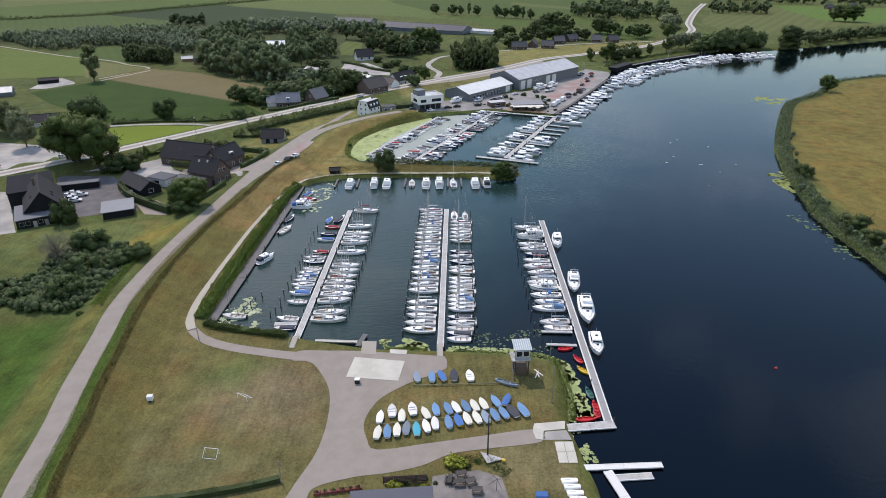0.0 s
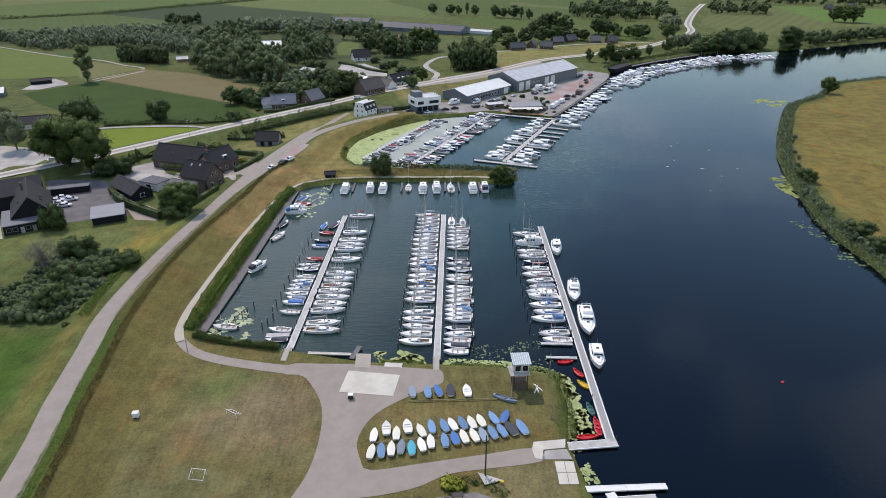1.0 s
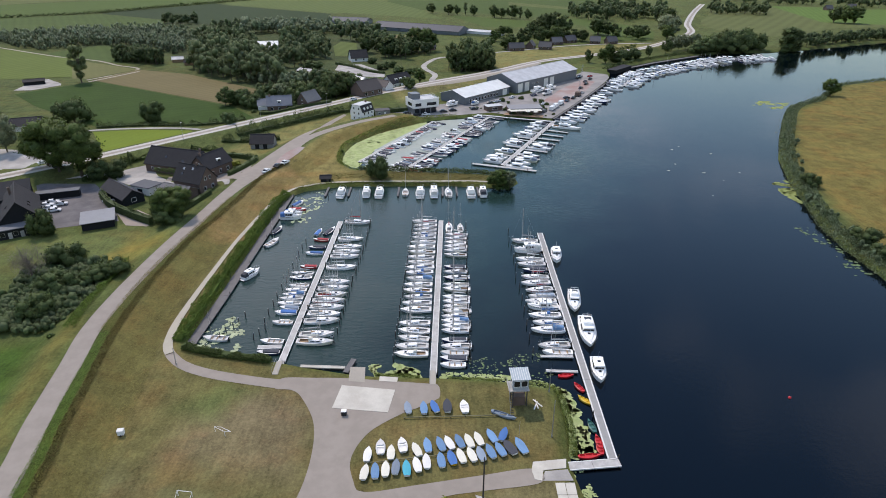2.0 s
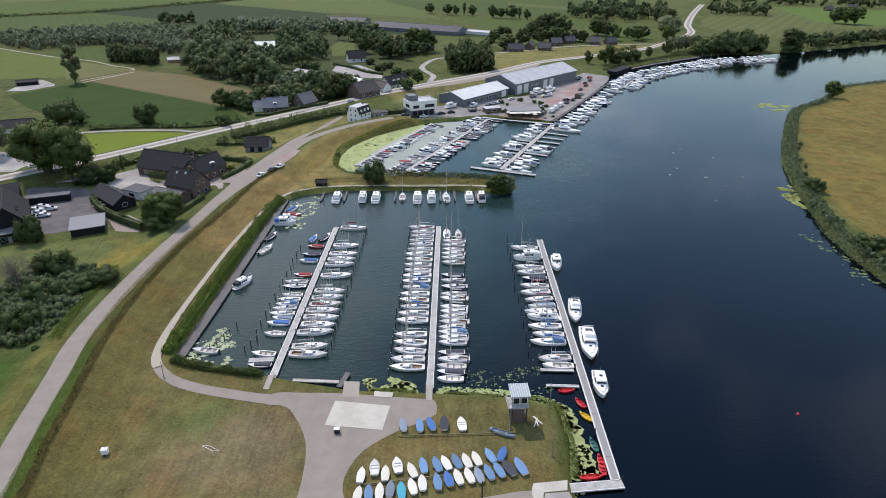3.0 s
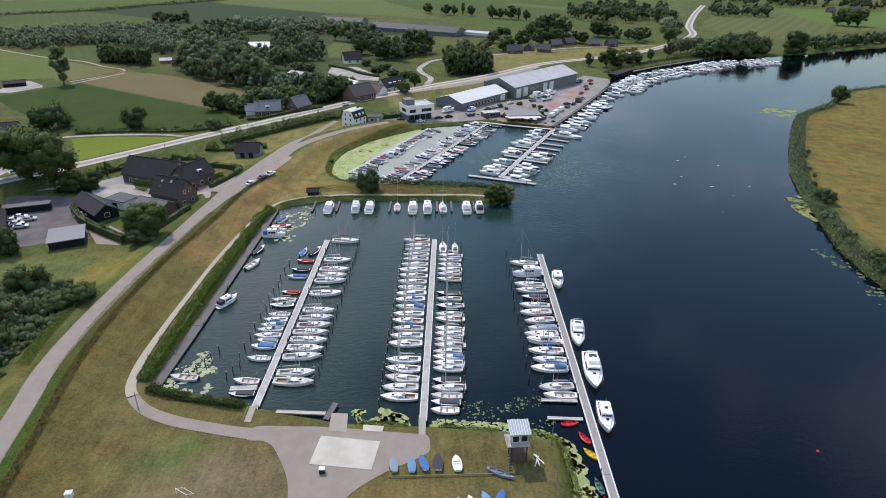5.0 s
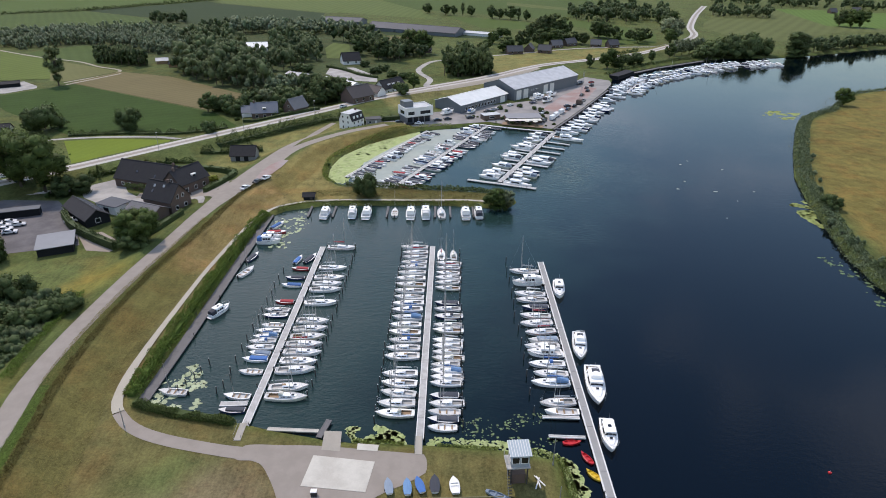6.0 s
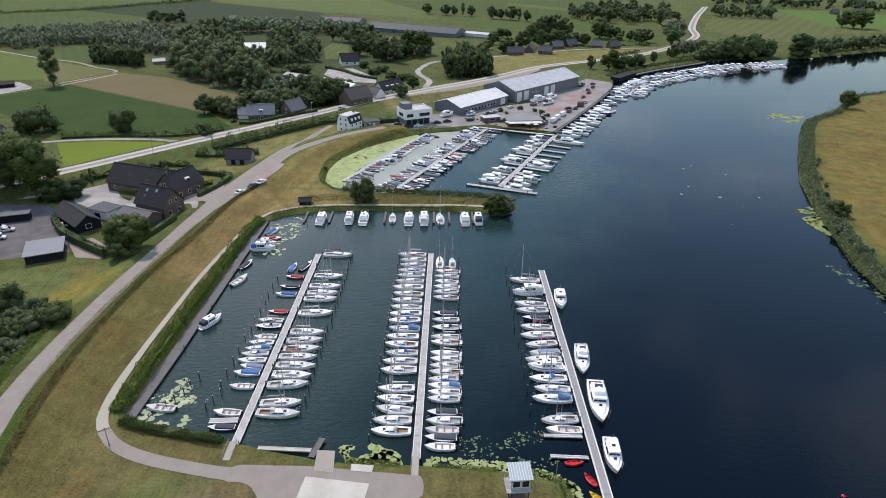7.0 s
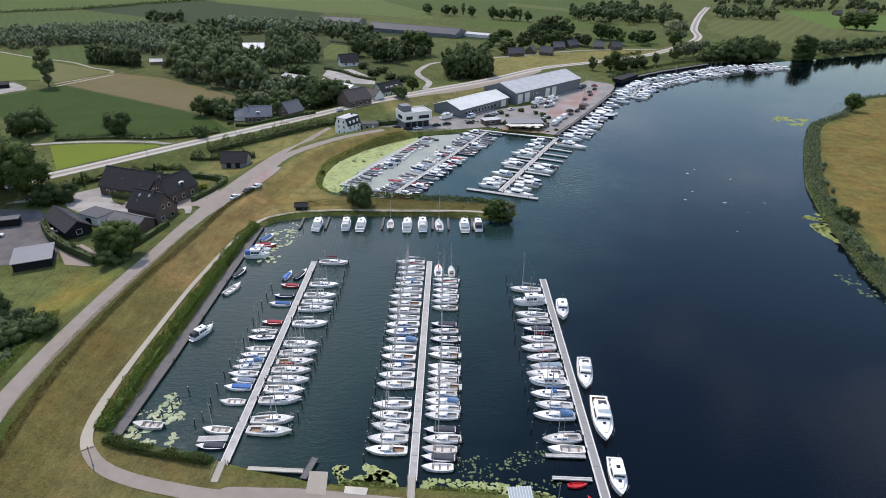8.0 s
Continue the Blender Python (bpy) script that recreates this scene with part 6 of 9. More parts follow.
def gable(label, x, y, turn, L, W, wall_h, ridge_h, wall_m, roof_m, windows=(), doors=(), chimney=(), dormers=(), skylights=(), name="house", category="house", z=None, solar=0):
    zb = (gz(x, y) if z is None else z) - 0.05
    h = thing(name, label, category, m=pose(x, y, zb, 0, 0, turn))
    bm = bmesh.new()
    prof = [(-W / 2, 0), (W / 2, 0), (W / 2, wall_h), (0, ridge_h), (-W / 2, wall_h)]
    e = [[bm.verts.new((sx * L / 2, a, b)) for a, b in prof] for sx in (-1, 1)]
    bm.faces.new(e[0])
    bm.faces.new(e[1][::-1])
    for k in range(5):
        bm.faces.new((e[0][k], e[0][(k + 1) % 5], e[1][(k + 1) % 5], e[1][k]))
    w = part("wall", bm, wall_m, h)
    for side in (1, -1):
        r = part("roof_slope", roof_slab(L, W, wall_h, ridge_h, side), roof_m, h)
        k = (ridge_h - wall_h) / (W / 2)
        for sd, at, up in skylights:
            if sd == side:
                yy = side * W / 2 * (1 - up)
                sb = bmesh.new()
                box(sb, at - 0.4, at + 0.4, -0.5, 0.5, 0, 0.08)
                o = part("skylight", sb, STEEL if up > 0.5 else GLASS, r)
                o.matrix_basis = pose(0, yy, wall_h + (ridge_h - wall_h) * up + 0.17, -side * math.degrees(math.atan(k)), 0, 0)
        if solar and side == (1 if solar > 0 else -1):
            for k2 in range(int(L / 2.0) - 1):
                for lv in (0.3, 0.65):
                    sb = bmesh.new()
                    box(sb, -0.8, 0.8, -0.85, 0.85, 0, 0.06)
                    o = part("solar_panel", sb, ROOF_SOLAR, r)
                    o.matrix_basis = pose(-L / 2 + 1.6 + 2.0 * k2, side * W / 2 * (1 - lv), wall_h + (ridge_h - wall_h) * lv + 0.2, -side * math.degrees(math.atan(k)), 0, 0)
    part("ridge_cap", box(bmesh.new(), -L / 2 - 0.45, L / 2 + 0.45, -0.16, 0.16, ridge_h + 0.1, ridge_h + 0.28), roof_m, h)
    for s in windows:
        window_on(h, s[0], L, W, *s[1:])
    for s in doors:
        door_on(h, s[0], L, W, *s[1:])
    for cx, cy in chimney:
        part("chimney", box(bmesh.new(), cx - 0.4, cx + 0.4, cy - 0.4, cy + 0.4, wall_h, ridge_h + 1.1, 0.04), WALL_BRICK, h)
    for dx, side in dormers:
        d = part("dormer", box(bmesh.new(), dx - 1.0, dx + 1.0, *sorted((side * W * 0.38, side * W * 0.1)), wall_h + 0.3, wall_h + 2.1, 0.05), FRAME_WHITE, h)
        gl = bmesh.new()
        yy = side * (W * 0.38 + 0.02)
        box(gl, dx - 0.75, dx + 0.75, min(yy, yy - side * 0.05), max(yy, yy - side * 0.05), wall_h + 1.0, wall_h + 1.8)
        part("pane", gl, GLASS, d)
    return h


def flat_block(label, x, y, turn, L, W, h, wall_m, roof_m, name="building", category="building", windows=(), doors=(), z=None, rim=0.25):
    zb = (gz(x, y) if z is None else z) - 0.05
    t = thing(name, label, category, m=pose(x, y, zb, 0, 0, turn))
    part("wall", box(bmesh.new(), -L / 2, L / 2, -W / 2, W / 2, 0, h), wall_m, t)
    part("roof", box(bmesh.new(), -L / 2 - rim, L / 2 + rim, -W / 2 - rim, W / 2 + rim, h, h + 0.22, 0.03), roof_m, t)
    for s in windows:
        window_on(t, s[0], L, W, *s[1:])
    for s in doors:
        door_on(t, s[0], L, W, *s[1:])
    return t


# restaurant beside the car park
flat_block("low black-boarded restaurant wing with a flat grey roof", -136.4, 197.7, 31.6, 13.2, 15.0, 3.0, WALL_BLACK, mat("bitumen_roof", (0.12, 0.125, 0.14), 0.8, 0.12, 0.3, 0.01),
           windows=[("-y", a, 1.0, 1.2, 1.2, STEEL) for a in (-5.2, -3.4, 0.2, 3.6, 5.3)], doors=[("-y", -1.4, 1.1, 2.1, DECK_GREY), ("-y", 1.9, 1.1, 2.1, STEEL)])
gable("steep dark-tiled restaurant roof rising over the flat wings", -139.2, 206.0, 121.6, 22, 11.5, 3.9, 9.8, WALL_BLACK, ROOF_DARK, skylights=[(-1, -6, 0.45), (-1, -3, 0.45), (1, -5, 0.45)], chimney=[(3, 1.5)])
flat_block("black flat-roofed rear wing of the restaurant", -150.5, 218.4, 31, 14, 21, 5.6, WALL_BLACK, mat("black_roof_felt", (0.02, 0.021, 0.024), 0.9, 0.15, 0.3, 0.01, spec=0.1))
flat_block("open carport with a flat grey roof", -112.0, 202.7, 25, 9.4, 10.6, 2.5, WALL_BLACK, mat("grey_roof_felt", (0.20, 0.205, 0.215), 0.8, 0.1, 0.3, 0.01), name="carport", category="carport", rim=0.5)
flat_block("long low dark annexe behind parked cars", -138.0, 226.5, 20, 14, 3.2, 2.4, WALL_BLACK, mat("slate_felt", (0.10, 0.105, 0.115), 0.8, 0.1, 0.3, 0.01), name="annexe", category="building")
# farm at the dike
W6 = [("-y", a, 1.0, 1.1, 1.2) for a in (-9, -6, 6, 9)]
gable("long brick farmhouse with a dark tiled roof", -104.5, 256.5, -19.5, 25, 11, 3.6, 9.0, WALL_BRICK, ROOF_DARK, W6, skylights=[(-1, -3.5, 0.45), (-1, 5, 0.3)], chimney=[(11, 0)])
gable("brick front house of the farm with a dark tiled roof", -90.5, 253.0, 62, 13, 9, 4.2, 8.6, WALL_BRICK, ROOF_DARK, [("-x", -2, 1, 1.1, 1.4), ("-x", 2, 1, 1.1, 1.4), ("-x", 0, 4.6, 1.0, 1.2), ("-y", -4, 1, 1.1, 1.4), ("-y", 0, 1, 1.1, 1.4), ("-y", 4, 1, 1.1, 1.4)], chimney=[(-5, 0)], dormers=[(1, -1)])
gable("brick house with a steep dark tiled roof and gable windows", -90.8, 235.0, -24, 12.5, 9, 4.4, 9.4, WALL_BRICK, ROOF_DARK, [("+x", -2, 1, 1.1, 1.3), ("+x", 2, 1, 1.1, 1.3), ("+x", -1.2, 4.7, 0.9, 1.2), ("+x", 1.2, 4.7, 0.9, 1.2)], skylights=[(-1, -3, 0.7), (-1, 1, 0.75), (-1, -3, 0.4)], chimney=[(2, 0)])
gable("low annexe with a shallow grey tiled roof", -94.6, 227.2, -24, 12, 7, 2.7, 4.4, WALL_BRICK, mat("grey_tile", (0.115, 0.11, 0.115), 0.8, 0.14, 0.6, 0.02), [("-y", -3, 1, 1.2, 1.2), ("-y", 2, 1, 1.2, 1.2)], doors=[("-y", 4.5, 1.0, 2.1, FRAME_WHITE)])
gable("low black barn with solar panels on its roof", -114.2, 225.6, -42, 18, 7.5, 2.7, 5.2, WALL_BLACK, ROOF_DARK, [("+x", 0, 1, 1.6, 1.4)], name="barn", category="barn", solar=1)
flat_block("white-walled garage with solar panels on a flat roof", -108.0, 232.0, -25, 9, 6.5, 2.9, WALL_WHITE, ROOF_SOLAR, name="garage", category="garage", doors=[("-y", 0, 2.4, 2.2, GLASS)])
gable("grey timber shed with a dark tiled roof", -79.0, 289.5, 2, 10, 8, 2.5, 5.6, mat("grey_boards", (0.22, 0.215, 0.21), 0.8, 0.12, 0.8, 0.01), ROOF_DARK, doors=[("-y", -2, 1.8, 2.1, WALL_BLACK), ("-y", 1.5, 1.8, 2.1, WALL_BLACK)], name="shed", category="shed")
# across the polder road
gable("brick house with a grey slate roof among shrubs", -87, 358, 12, 13, 8, 3.6, 7.8, WALL_BRICK, mat("slate", (0.13, 0.14, 0.165), 0.6, 0.14, 0.6, 0.02), [("-y", -4, 1, 1.2, 1.4), ("-y", 0, 1, 1.2, 1.4), ("-y", 4, 1, 1.2, 1.4)], chimney=[(-5, 0)], dormers=[(0, -1)])
gable("small grey-roofed extension of a brick house", -95.5, 361, 12, 8, 6, 2.6, 5.4, WALL_WHITE, mat("slate_pale", (0.17, 0.18, 0.2), 0.6, 0.14, 0.6, 0.02))
gable("dark brick house with a steep grey roof", -71.5, 362, 55, 10, 8, 3.8, 8.2, WALL_BRICK, mat("slate_grey", (0.12, 0.12, 0.125), 0.7, 0.14, 0.6, 0.02), [("-x", 0, 1, 1.2, 1.3), ("-x", 0, 4, 1, 1.2)])
gable("brown brick house with a dark roof by the road", -42, 387, 46, 15, 11, 3.4, 8.4, WALL_BRICK, mat("brown_tile", (0.06, 0.05, 0.047), 0.75, 0.14, 0.6, 0.02), [("-y", -5, 1, 1.3, 1.4), ("-y", 0, 1, 1.3, 1.4), ("-y", 5, 1, 1.3, 1.4)], skylights=[(1, -3, 0.5), (1, 0, 0.5)])
gable("white house with dark roof and skylights", -26, 419, 50, 18, 9, 4.0, 8.2, WALL_WHITE, ROOF_DARK, [("-y", a, 1.2, 1.0, 1.3) for a in (-6, -2, 2, 6)] + [("-x", 0, 4.4, 1.0, 1.2)], dormers=[(-4, -1), (0, -1), (4, -1)])
gable("white gable house joined to the brown house", -34, 402, -38, 12, 7, 3.0, 6.0, WALL_WHITE, mat("brown_tile_b", (0.075, 0.06, 0.055), 0.75, 0.14, 0.6, 0.02), [("-x", 0, 1, 1.2, 1.2)])
gable("long low shed with a pale sheet roof", -85, 457, -35, 28, 7, 2.6, 3.8, WALL_BLACK, mat("dull_sheet", (0.30, 0.30, 0.31), 0.6, 0.08, 0.3, 0.01), name="shed", category="shed")
gable("low greenhouse shed with a white roof", -58, 437, -40, 28, 9, 2.6, 4.0, WALL_WHITE, ROOF_PALE, name="shed", category="shed")
gable("dark house among the trees", -62, 517, 20, 13, 11, 3.0, 8.0, WALL_WHITE, ROOF_DARK, [("-y", -3, 1, 1.2, 1.3), ("-y", 3, 1, 1.2, 1.3)])
gable("white tent hall between the trees", -142, 561, 10, 16, 13, 5.0, 8.5, WALL_WHITE, mat("white_sheet", (0.74, 0.74, 0.72), 0.6, 0.03, 0.3, 0.0), name="tent_hall", category="hall")
gable("low house with a dark roof behind the willow", -204, 320, 20, 15, 9, 2.8, 5.6, WALL_WHITE, ROOF_DARK, [("-y", 0, 1, 1.2, 1.2)])
gable("low barn with a pale grey roof by the fields", -275, 388, 25, 24, 12, 2.8, 5.0, WALL_GREY, ROOF_GREY, name="barn", category="barn")
gable("dark low shed by the fields", -262, 428, 30, 12, 6, 2.4, 3.4, WALL_BLACK, ROOF_DARK, name="shed", category="shed")
gable("small wooden shed with a white roof", -200, 512, 20, 8, 5, 2.4, 4.0, TEAK, ROOF_GREY, name="shed", category="shed")
gable("small brown shed with a pale roof", -186, 499, 15, 8, 5, 2.4, 4.0, TEAK, ROOF_DARK, name="shed", category="shed")
# boat sheds
gable("long grey steel boat shed with a pale roof and windows", 22.6, 389.6, 47, 41, 19, 4.3, 7.2, WALL_GREY, ROOF_PALE, [("-y", -16 + 2.7 * k, 1.0, 1.6, 1.6) for k in range(10)], [("-y", 16, 4.2, 3.6, ROOF_PALE)], name="boat_shed", category="shed", z=1.2)
gable("large grey steel boat hall with pale roller doors", 62.0, 429.4, 44.7, 64, 24, 6.6, 10.6, WALL_GREY, ROOF_GREY, [("-y", -13, 3.6, 6, 0.5)], [("-y", -28, 4.4, 5.4, ROOF_PALE), ("-y", -21.5, 4.4, 5.4, ROOF_PALE), ("-y", -2, 4.2, 5.2, ROOF_PALE), ("-y", 4.5, 4.2, 5.2, ROOF_PALE)], name="boat_hall", category="hall", z=1.2)


def white_house():
    """Three storeys with a gambrel roof: white gables, dark steep slopes and a pale flat top."""
    h = thing("house", "tall white house with dark gambrel roof slopes", "house", m=pose(-39.6, 339.5, gz(-39.6, 339.5) - 0.3, 0, 0, 58) @ Matrix.Diagonal((0.85, 0.85, 0.85, 1)))
    L, W, prof = 11.0, 9.5, [(-4.75, 0), (4.75, 0), (4.75, 5.6), (3.1, 9.2), (-3.1, 9.2), (-4.75, 5.6)]
    bm = bmesh.new()
    e = [[bm.verts.new((sx * L / 2, a, b)) for a, b in prof] for sx in (-1, 1)]
    bm.faces.new(e[0])
    bm.faces.new(e[1][::-1])
    for k in range(6):
        bm.faces.new((e[0][k], e[0][(k + 1) % 6], e[1][(k + 1) % 6], e[1][k]))
    part("wall", bm, WALL_WHITE, h)
    for side in (1, -1):
        sb = bmesh.new()
        q = [sb.verts.new(p) for p in ((-L / 2 - 0.2, side * 5.05, 5.3), (L / 2 + 0.2, side * 5.05, 5.3), (L / 2 + 0.2, side * 3.15, 9.4), (-L / 2 - 0.2, side * 3.15, 9.4))]
        f = sb.faces.new(q)
        r = bmesh.ops.extrude_face_region(sb, geom=[f])
        for v in r["geom"]:
            if isinstance(v, bmesh.types.BMVert):
                v.co.y -= side * 0.2
        s = part("roof_slope", sb, ROOF_DARK, h)
        for at in (-3.2, 0, 3.2):
            part("dormer_window", box(bmesh.new(), at - 0.5, at + 0.5, *sorted((side * 4.75, side * 3.9)), 6.6, 8.0, 0.03), FRAME_WHITE, s)
    part("roof_top", box(bmesh.new(), -L / 2 - 0.2, L / 2 + 0.2, -3.3, 3.3, 9.4, 9.65, 0.04), ROOF_GREY, h)
    for sx in ("-x", "+x"):
        for z in (1.0, 4.0, 6.8):
            for a in (-1.8, 1.8):
                window_on(h, sx, L, W, a, z, 0.9, 1.3)
    for a in (-3.6, 0, 3.6):
        for z in (1.0, 3.6):
            window_on(h, "-y", L, W, a, z, 1.0, 1.3)
    part("chimney", box(bmesh.new(), 3.5, 4.3, -0.5, 0.5, 9.5, 10.9, 0.04), WALL_BRICK, h)


def modern_house():
    """A cubist house: glazed ground floor, white upper box, dark turret and a roof terrace."""
    h = thing("modern_house", "white cubic house over a dark glazed ground floor", "house", m=pose(-8.5, 353.5, gz(-8.5, 353.5) - 0.3, 0, 0, 26))
    part("ground_floor", box(bmesh.new(), -7.0, 6.4, -4.6, 5.0, 0, 3.6), WALL_GREY, h, "dark glazed ground floor")
    u = part("upper_floor", box(bmesh.new(), -7.4, 7.6, -5.4, 5.4, 3.6, 7.6, 0.05), WALL_WHITE, h, "white rendered upper box")
    part("roof", box(bmesh.new(), -7.1, 7.3, -5.1, 5.1, 7.62, 7.75), ROOF_GREY, h)
    for x0, x1, y0, y1 in ((-7.4, 7.6, -5.4, -5.15), (-7.4, 7.6, 5.15, 5.4), (-7.4, -7.15, -5.15, 5.15), (7.35, 7.6, -5.15, 5.15)):
        part("parapet", box(bmesh.new(), x0, x1, y0, y1, 7.6, 8.2), WALL_WHITE, h)
    part("turret", box(bmesh.new(), -6.6, -1.6, -1.2, 4.2, 7.7, 10.6, 0.05), WALL_GREY, h, "dark roof turret")
    for at, w in ((-4.6, 3.4), (3.2, 5.6)):
        g = bmesh.new()
        box(g, at - w / 2, at + w / 2, -5.46, -5.36, 4.7, 6.3)
        part("window", g, GLASS, u)
    g = bmesh.new()
    box(g, -7.46, -7.36, -3.0, 2.0, 4.7, 6.3)
    part("window", g, GLASS, u)
    for at in (-5.0, -1.8, 1.4, 4.6):
        g = bmesh.new()
        box(g, at - 1.3, at + 1.3, -4.68, -4.58, 0.3, 3.2)
        part("glazed_door", g, GLASS, h)
    part("balcony_rail", rail([(2.0, -5.3, 8.9), (7.5, -5.3, 8.9), (7.5, 5.3, 8.9)], 0.04), STEEL, h)
    for k in range(3):
        part("step", box(bmesh.new(), 6.5 + 0.5 * k, 7.0 + 0.5 * k, -4.0, 2.0, 0, 0.55 - 0.17 * k), CONCRETE, h)


white_house()
modern_house()
flat_block("small grey garden house beside the white house", -29.5, 345.0, 15, 7.5, 5, 2.8, mat("grey_render", (0.24, 0.235, 0.22), 0.85, 0.1, 0.5, 0.01), ROOF_FAR, name="garden_house", category="shed", doors=[("-y", 1, 1.0, 2.1, FRAME_WHITE)], windows=[("-y", -2, 1, 1.1, 1.0)])
# harbour cafe
c = flat_block("low harbour cafe with a pale awning", 47.0, 352.5, 5, 18, 9, 2.8, WALL_BRICK, mat("grey_roll_roof", (0.2, 0.2, 0.21), 0.8, 0.1, 0.3, 0.01), name="cafe", category="cafe", windows=[("-y", a, 0.8, 2.0, 1.5) for a in (-7, -4, -1, 2, 5)])
part("awning", box(bmesh.new(), -9, 8, -8.6, -4.6, 2.5, 2.62, 0.03), CLOTH_CREAM, c, "pale canvas awning")
for a in (-8.5, -3, 2.5, 7.5):
    part("awning_post", tube(bmesh.new(), (a, -8.4, 0), (a, -8.4, 2.5), 0.05, 0.05, 5), STEEL, c)
flat_block("small grey kiosk beside the cafe", 30.5, 357.0, 20, 9, 5, 2.6, WALL_BRICK, ROOF_GREY, name="kiosk", category="building", windows=[("-y", 0, 1, 3, 1)])
flat_block("long dark floating boathouse along the bank", 131.5, 478, 50, 26, 6.5, 2.4, WALL_BLACK, ROOF_DARK, name="boathouse", category="building", z=0.1)
make_pier("timber_dock", (141, 487), (166, 508), 3.0, "dark timber dock along the bank", deck_m=DOCK_DARK, beam_m=WOOD_DARK, pile_every=8, top=0.8)
make_pier("timber_dock", (166, 508), (212, 540), 3.0, "dark timber dock along the bank", deck_m=DOCK_DARK, beam_m=WOOD_DARK, pile_every=8, top=0.8)
for x, y, h in ((28.5, 352.5, 1.8), (33, 350, 1.6), (40, 347.5, 1.7), (53, 344, 1.8), (57.5, 343, 2.0), (38, 361, 2.2), (57, 356, 2.4), (24, 360, 2.0), (18, 362, 1.6)):
    plant("shrub", x, y, h, 1.2)
for (x, y), h in zip([(35.3, 362.7), (37.0, 355.8), (38.8, 350.3), (40.8, 347.1), (32.6, 367.4), (46.2, 347.3), (49.7, 345.2), (54.6, 351.8), (58.3, 360.9), (59.4, 356.4), (37.2, 377.4), (40.4, 372.4), (59.5, 372.9), (56.5, 377.9), (49.0, 382.8), (61.8, 368.1)], (1.6, 2.2, 1.5, 2.0, 2.4, 1.4, 1.8, 2.6, 2.2, 1.6, 2.8, 1.8, 3.0, 2.4, 2.6, 2.0)):
    plant("bush", x, y, 0.7 * h, 1.1)
deck_t = thing("cafe_terrace", "brown timber terrace before the harbour cafe", "terrace", m=pose(45.5, 344.6, LAND, 0, 0, -17))
for k in range(14):
    part("board", box(bmesh.new(), -10 + 1.5 * k, -8.6 + 1.5 * k, -2.4, 2.4, 0.05, 0.3), TEAK, deck_t)
for x, y in ((38.5, 347), (43, 345.6), (48, 344), (52, 342.8)):
    ps = thing("parasol", "cream cafe parasol over a table", "parasol", "cafe parasols", pose(x, y, LAND + 0.3))
    part("pole", tube(bmesh.new(), (0, 0, 0), (0, 0, 2.5), 0.04, 0.04, 5), STEEL, ps)
    part("canopy", tube(bmesh.new(), (0, 0, 2.1), (0, 0, 2.7), 1.4, 0.08, 8), CLOTH_CREAM, ps)
    part("tabletop", box(bmesh.new(), -0.5, 0.5, -0.5, 0.5, 0.7, 0.75), TEAK, ps)
# far farms
gable("distant long livestock barn with a dark roof", -98, 762, -18, 44, 20, 3.5, 6.5, WALL_GREY, ROOF_SOLAR, name="barn", category="barn", z=1.2)
for k in range(3):
    gable("distant long barn roofed with dark solar panels", -49 + 30 * k, 709 - 16 * k, -28, 33, 24, 3.5, 7.5, WALL_GREY, ROOF_SOLAR, name="barn", category="barn", z=1.2)
gable("distant greenhouse with a pale roof", 45, 671, -30, 42, 10, 2.6, 3.8, WALL_WHITE, ROOF_GREY, name="greenhouse", category="greenhouse", z=1.2)
for x, y, t, L in ((66, 566, 12, 16), (80, 578, 70, 11), (92, 572, -20, 13), (106, 600, 15, 12), (120, 612, 30, 14), (142, 606, -10, 11), (156, 604, 20, 12), (-6, 571, 20, 8), (282, 846, 30, 13), (520, 905, 10, 12), (560, 920, -20, 12)):
    gable("distant house with a grey tiled roof", x, y, t, 0.8 * L, 7.0, 2.7, 6.4, WALL_BRICK, ROOF_FAR, [("-y", -2.5, 1, 1.2, 1.3), ("-y", 2.5, 1, 1.2, 1.3)])


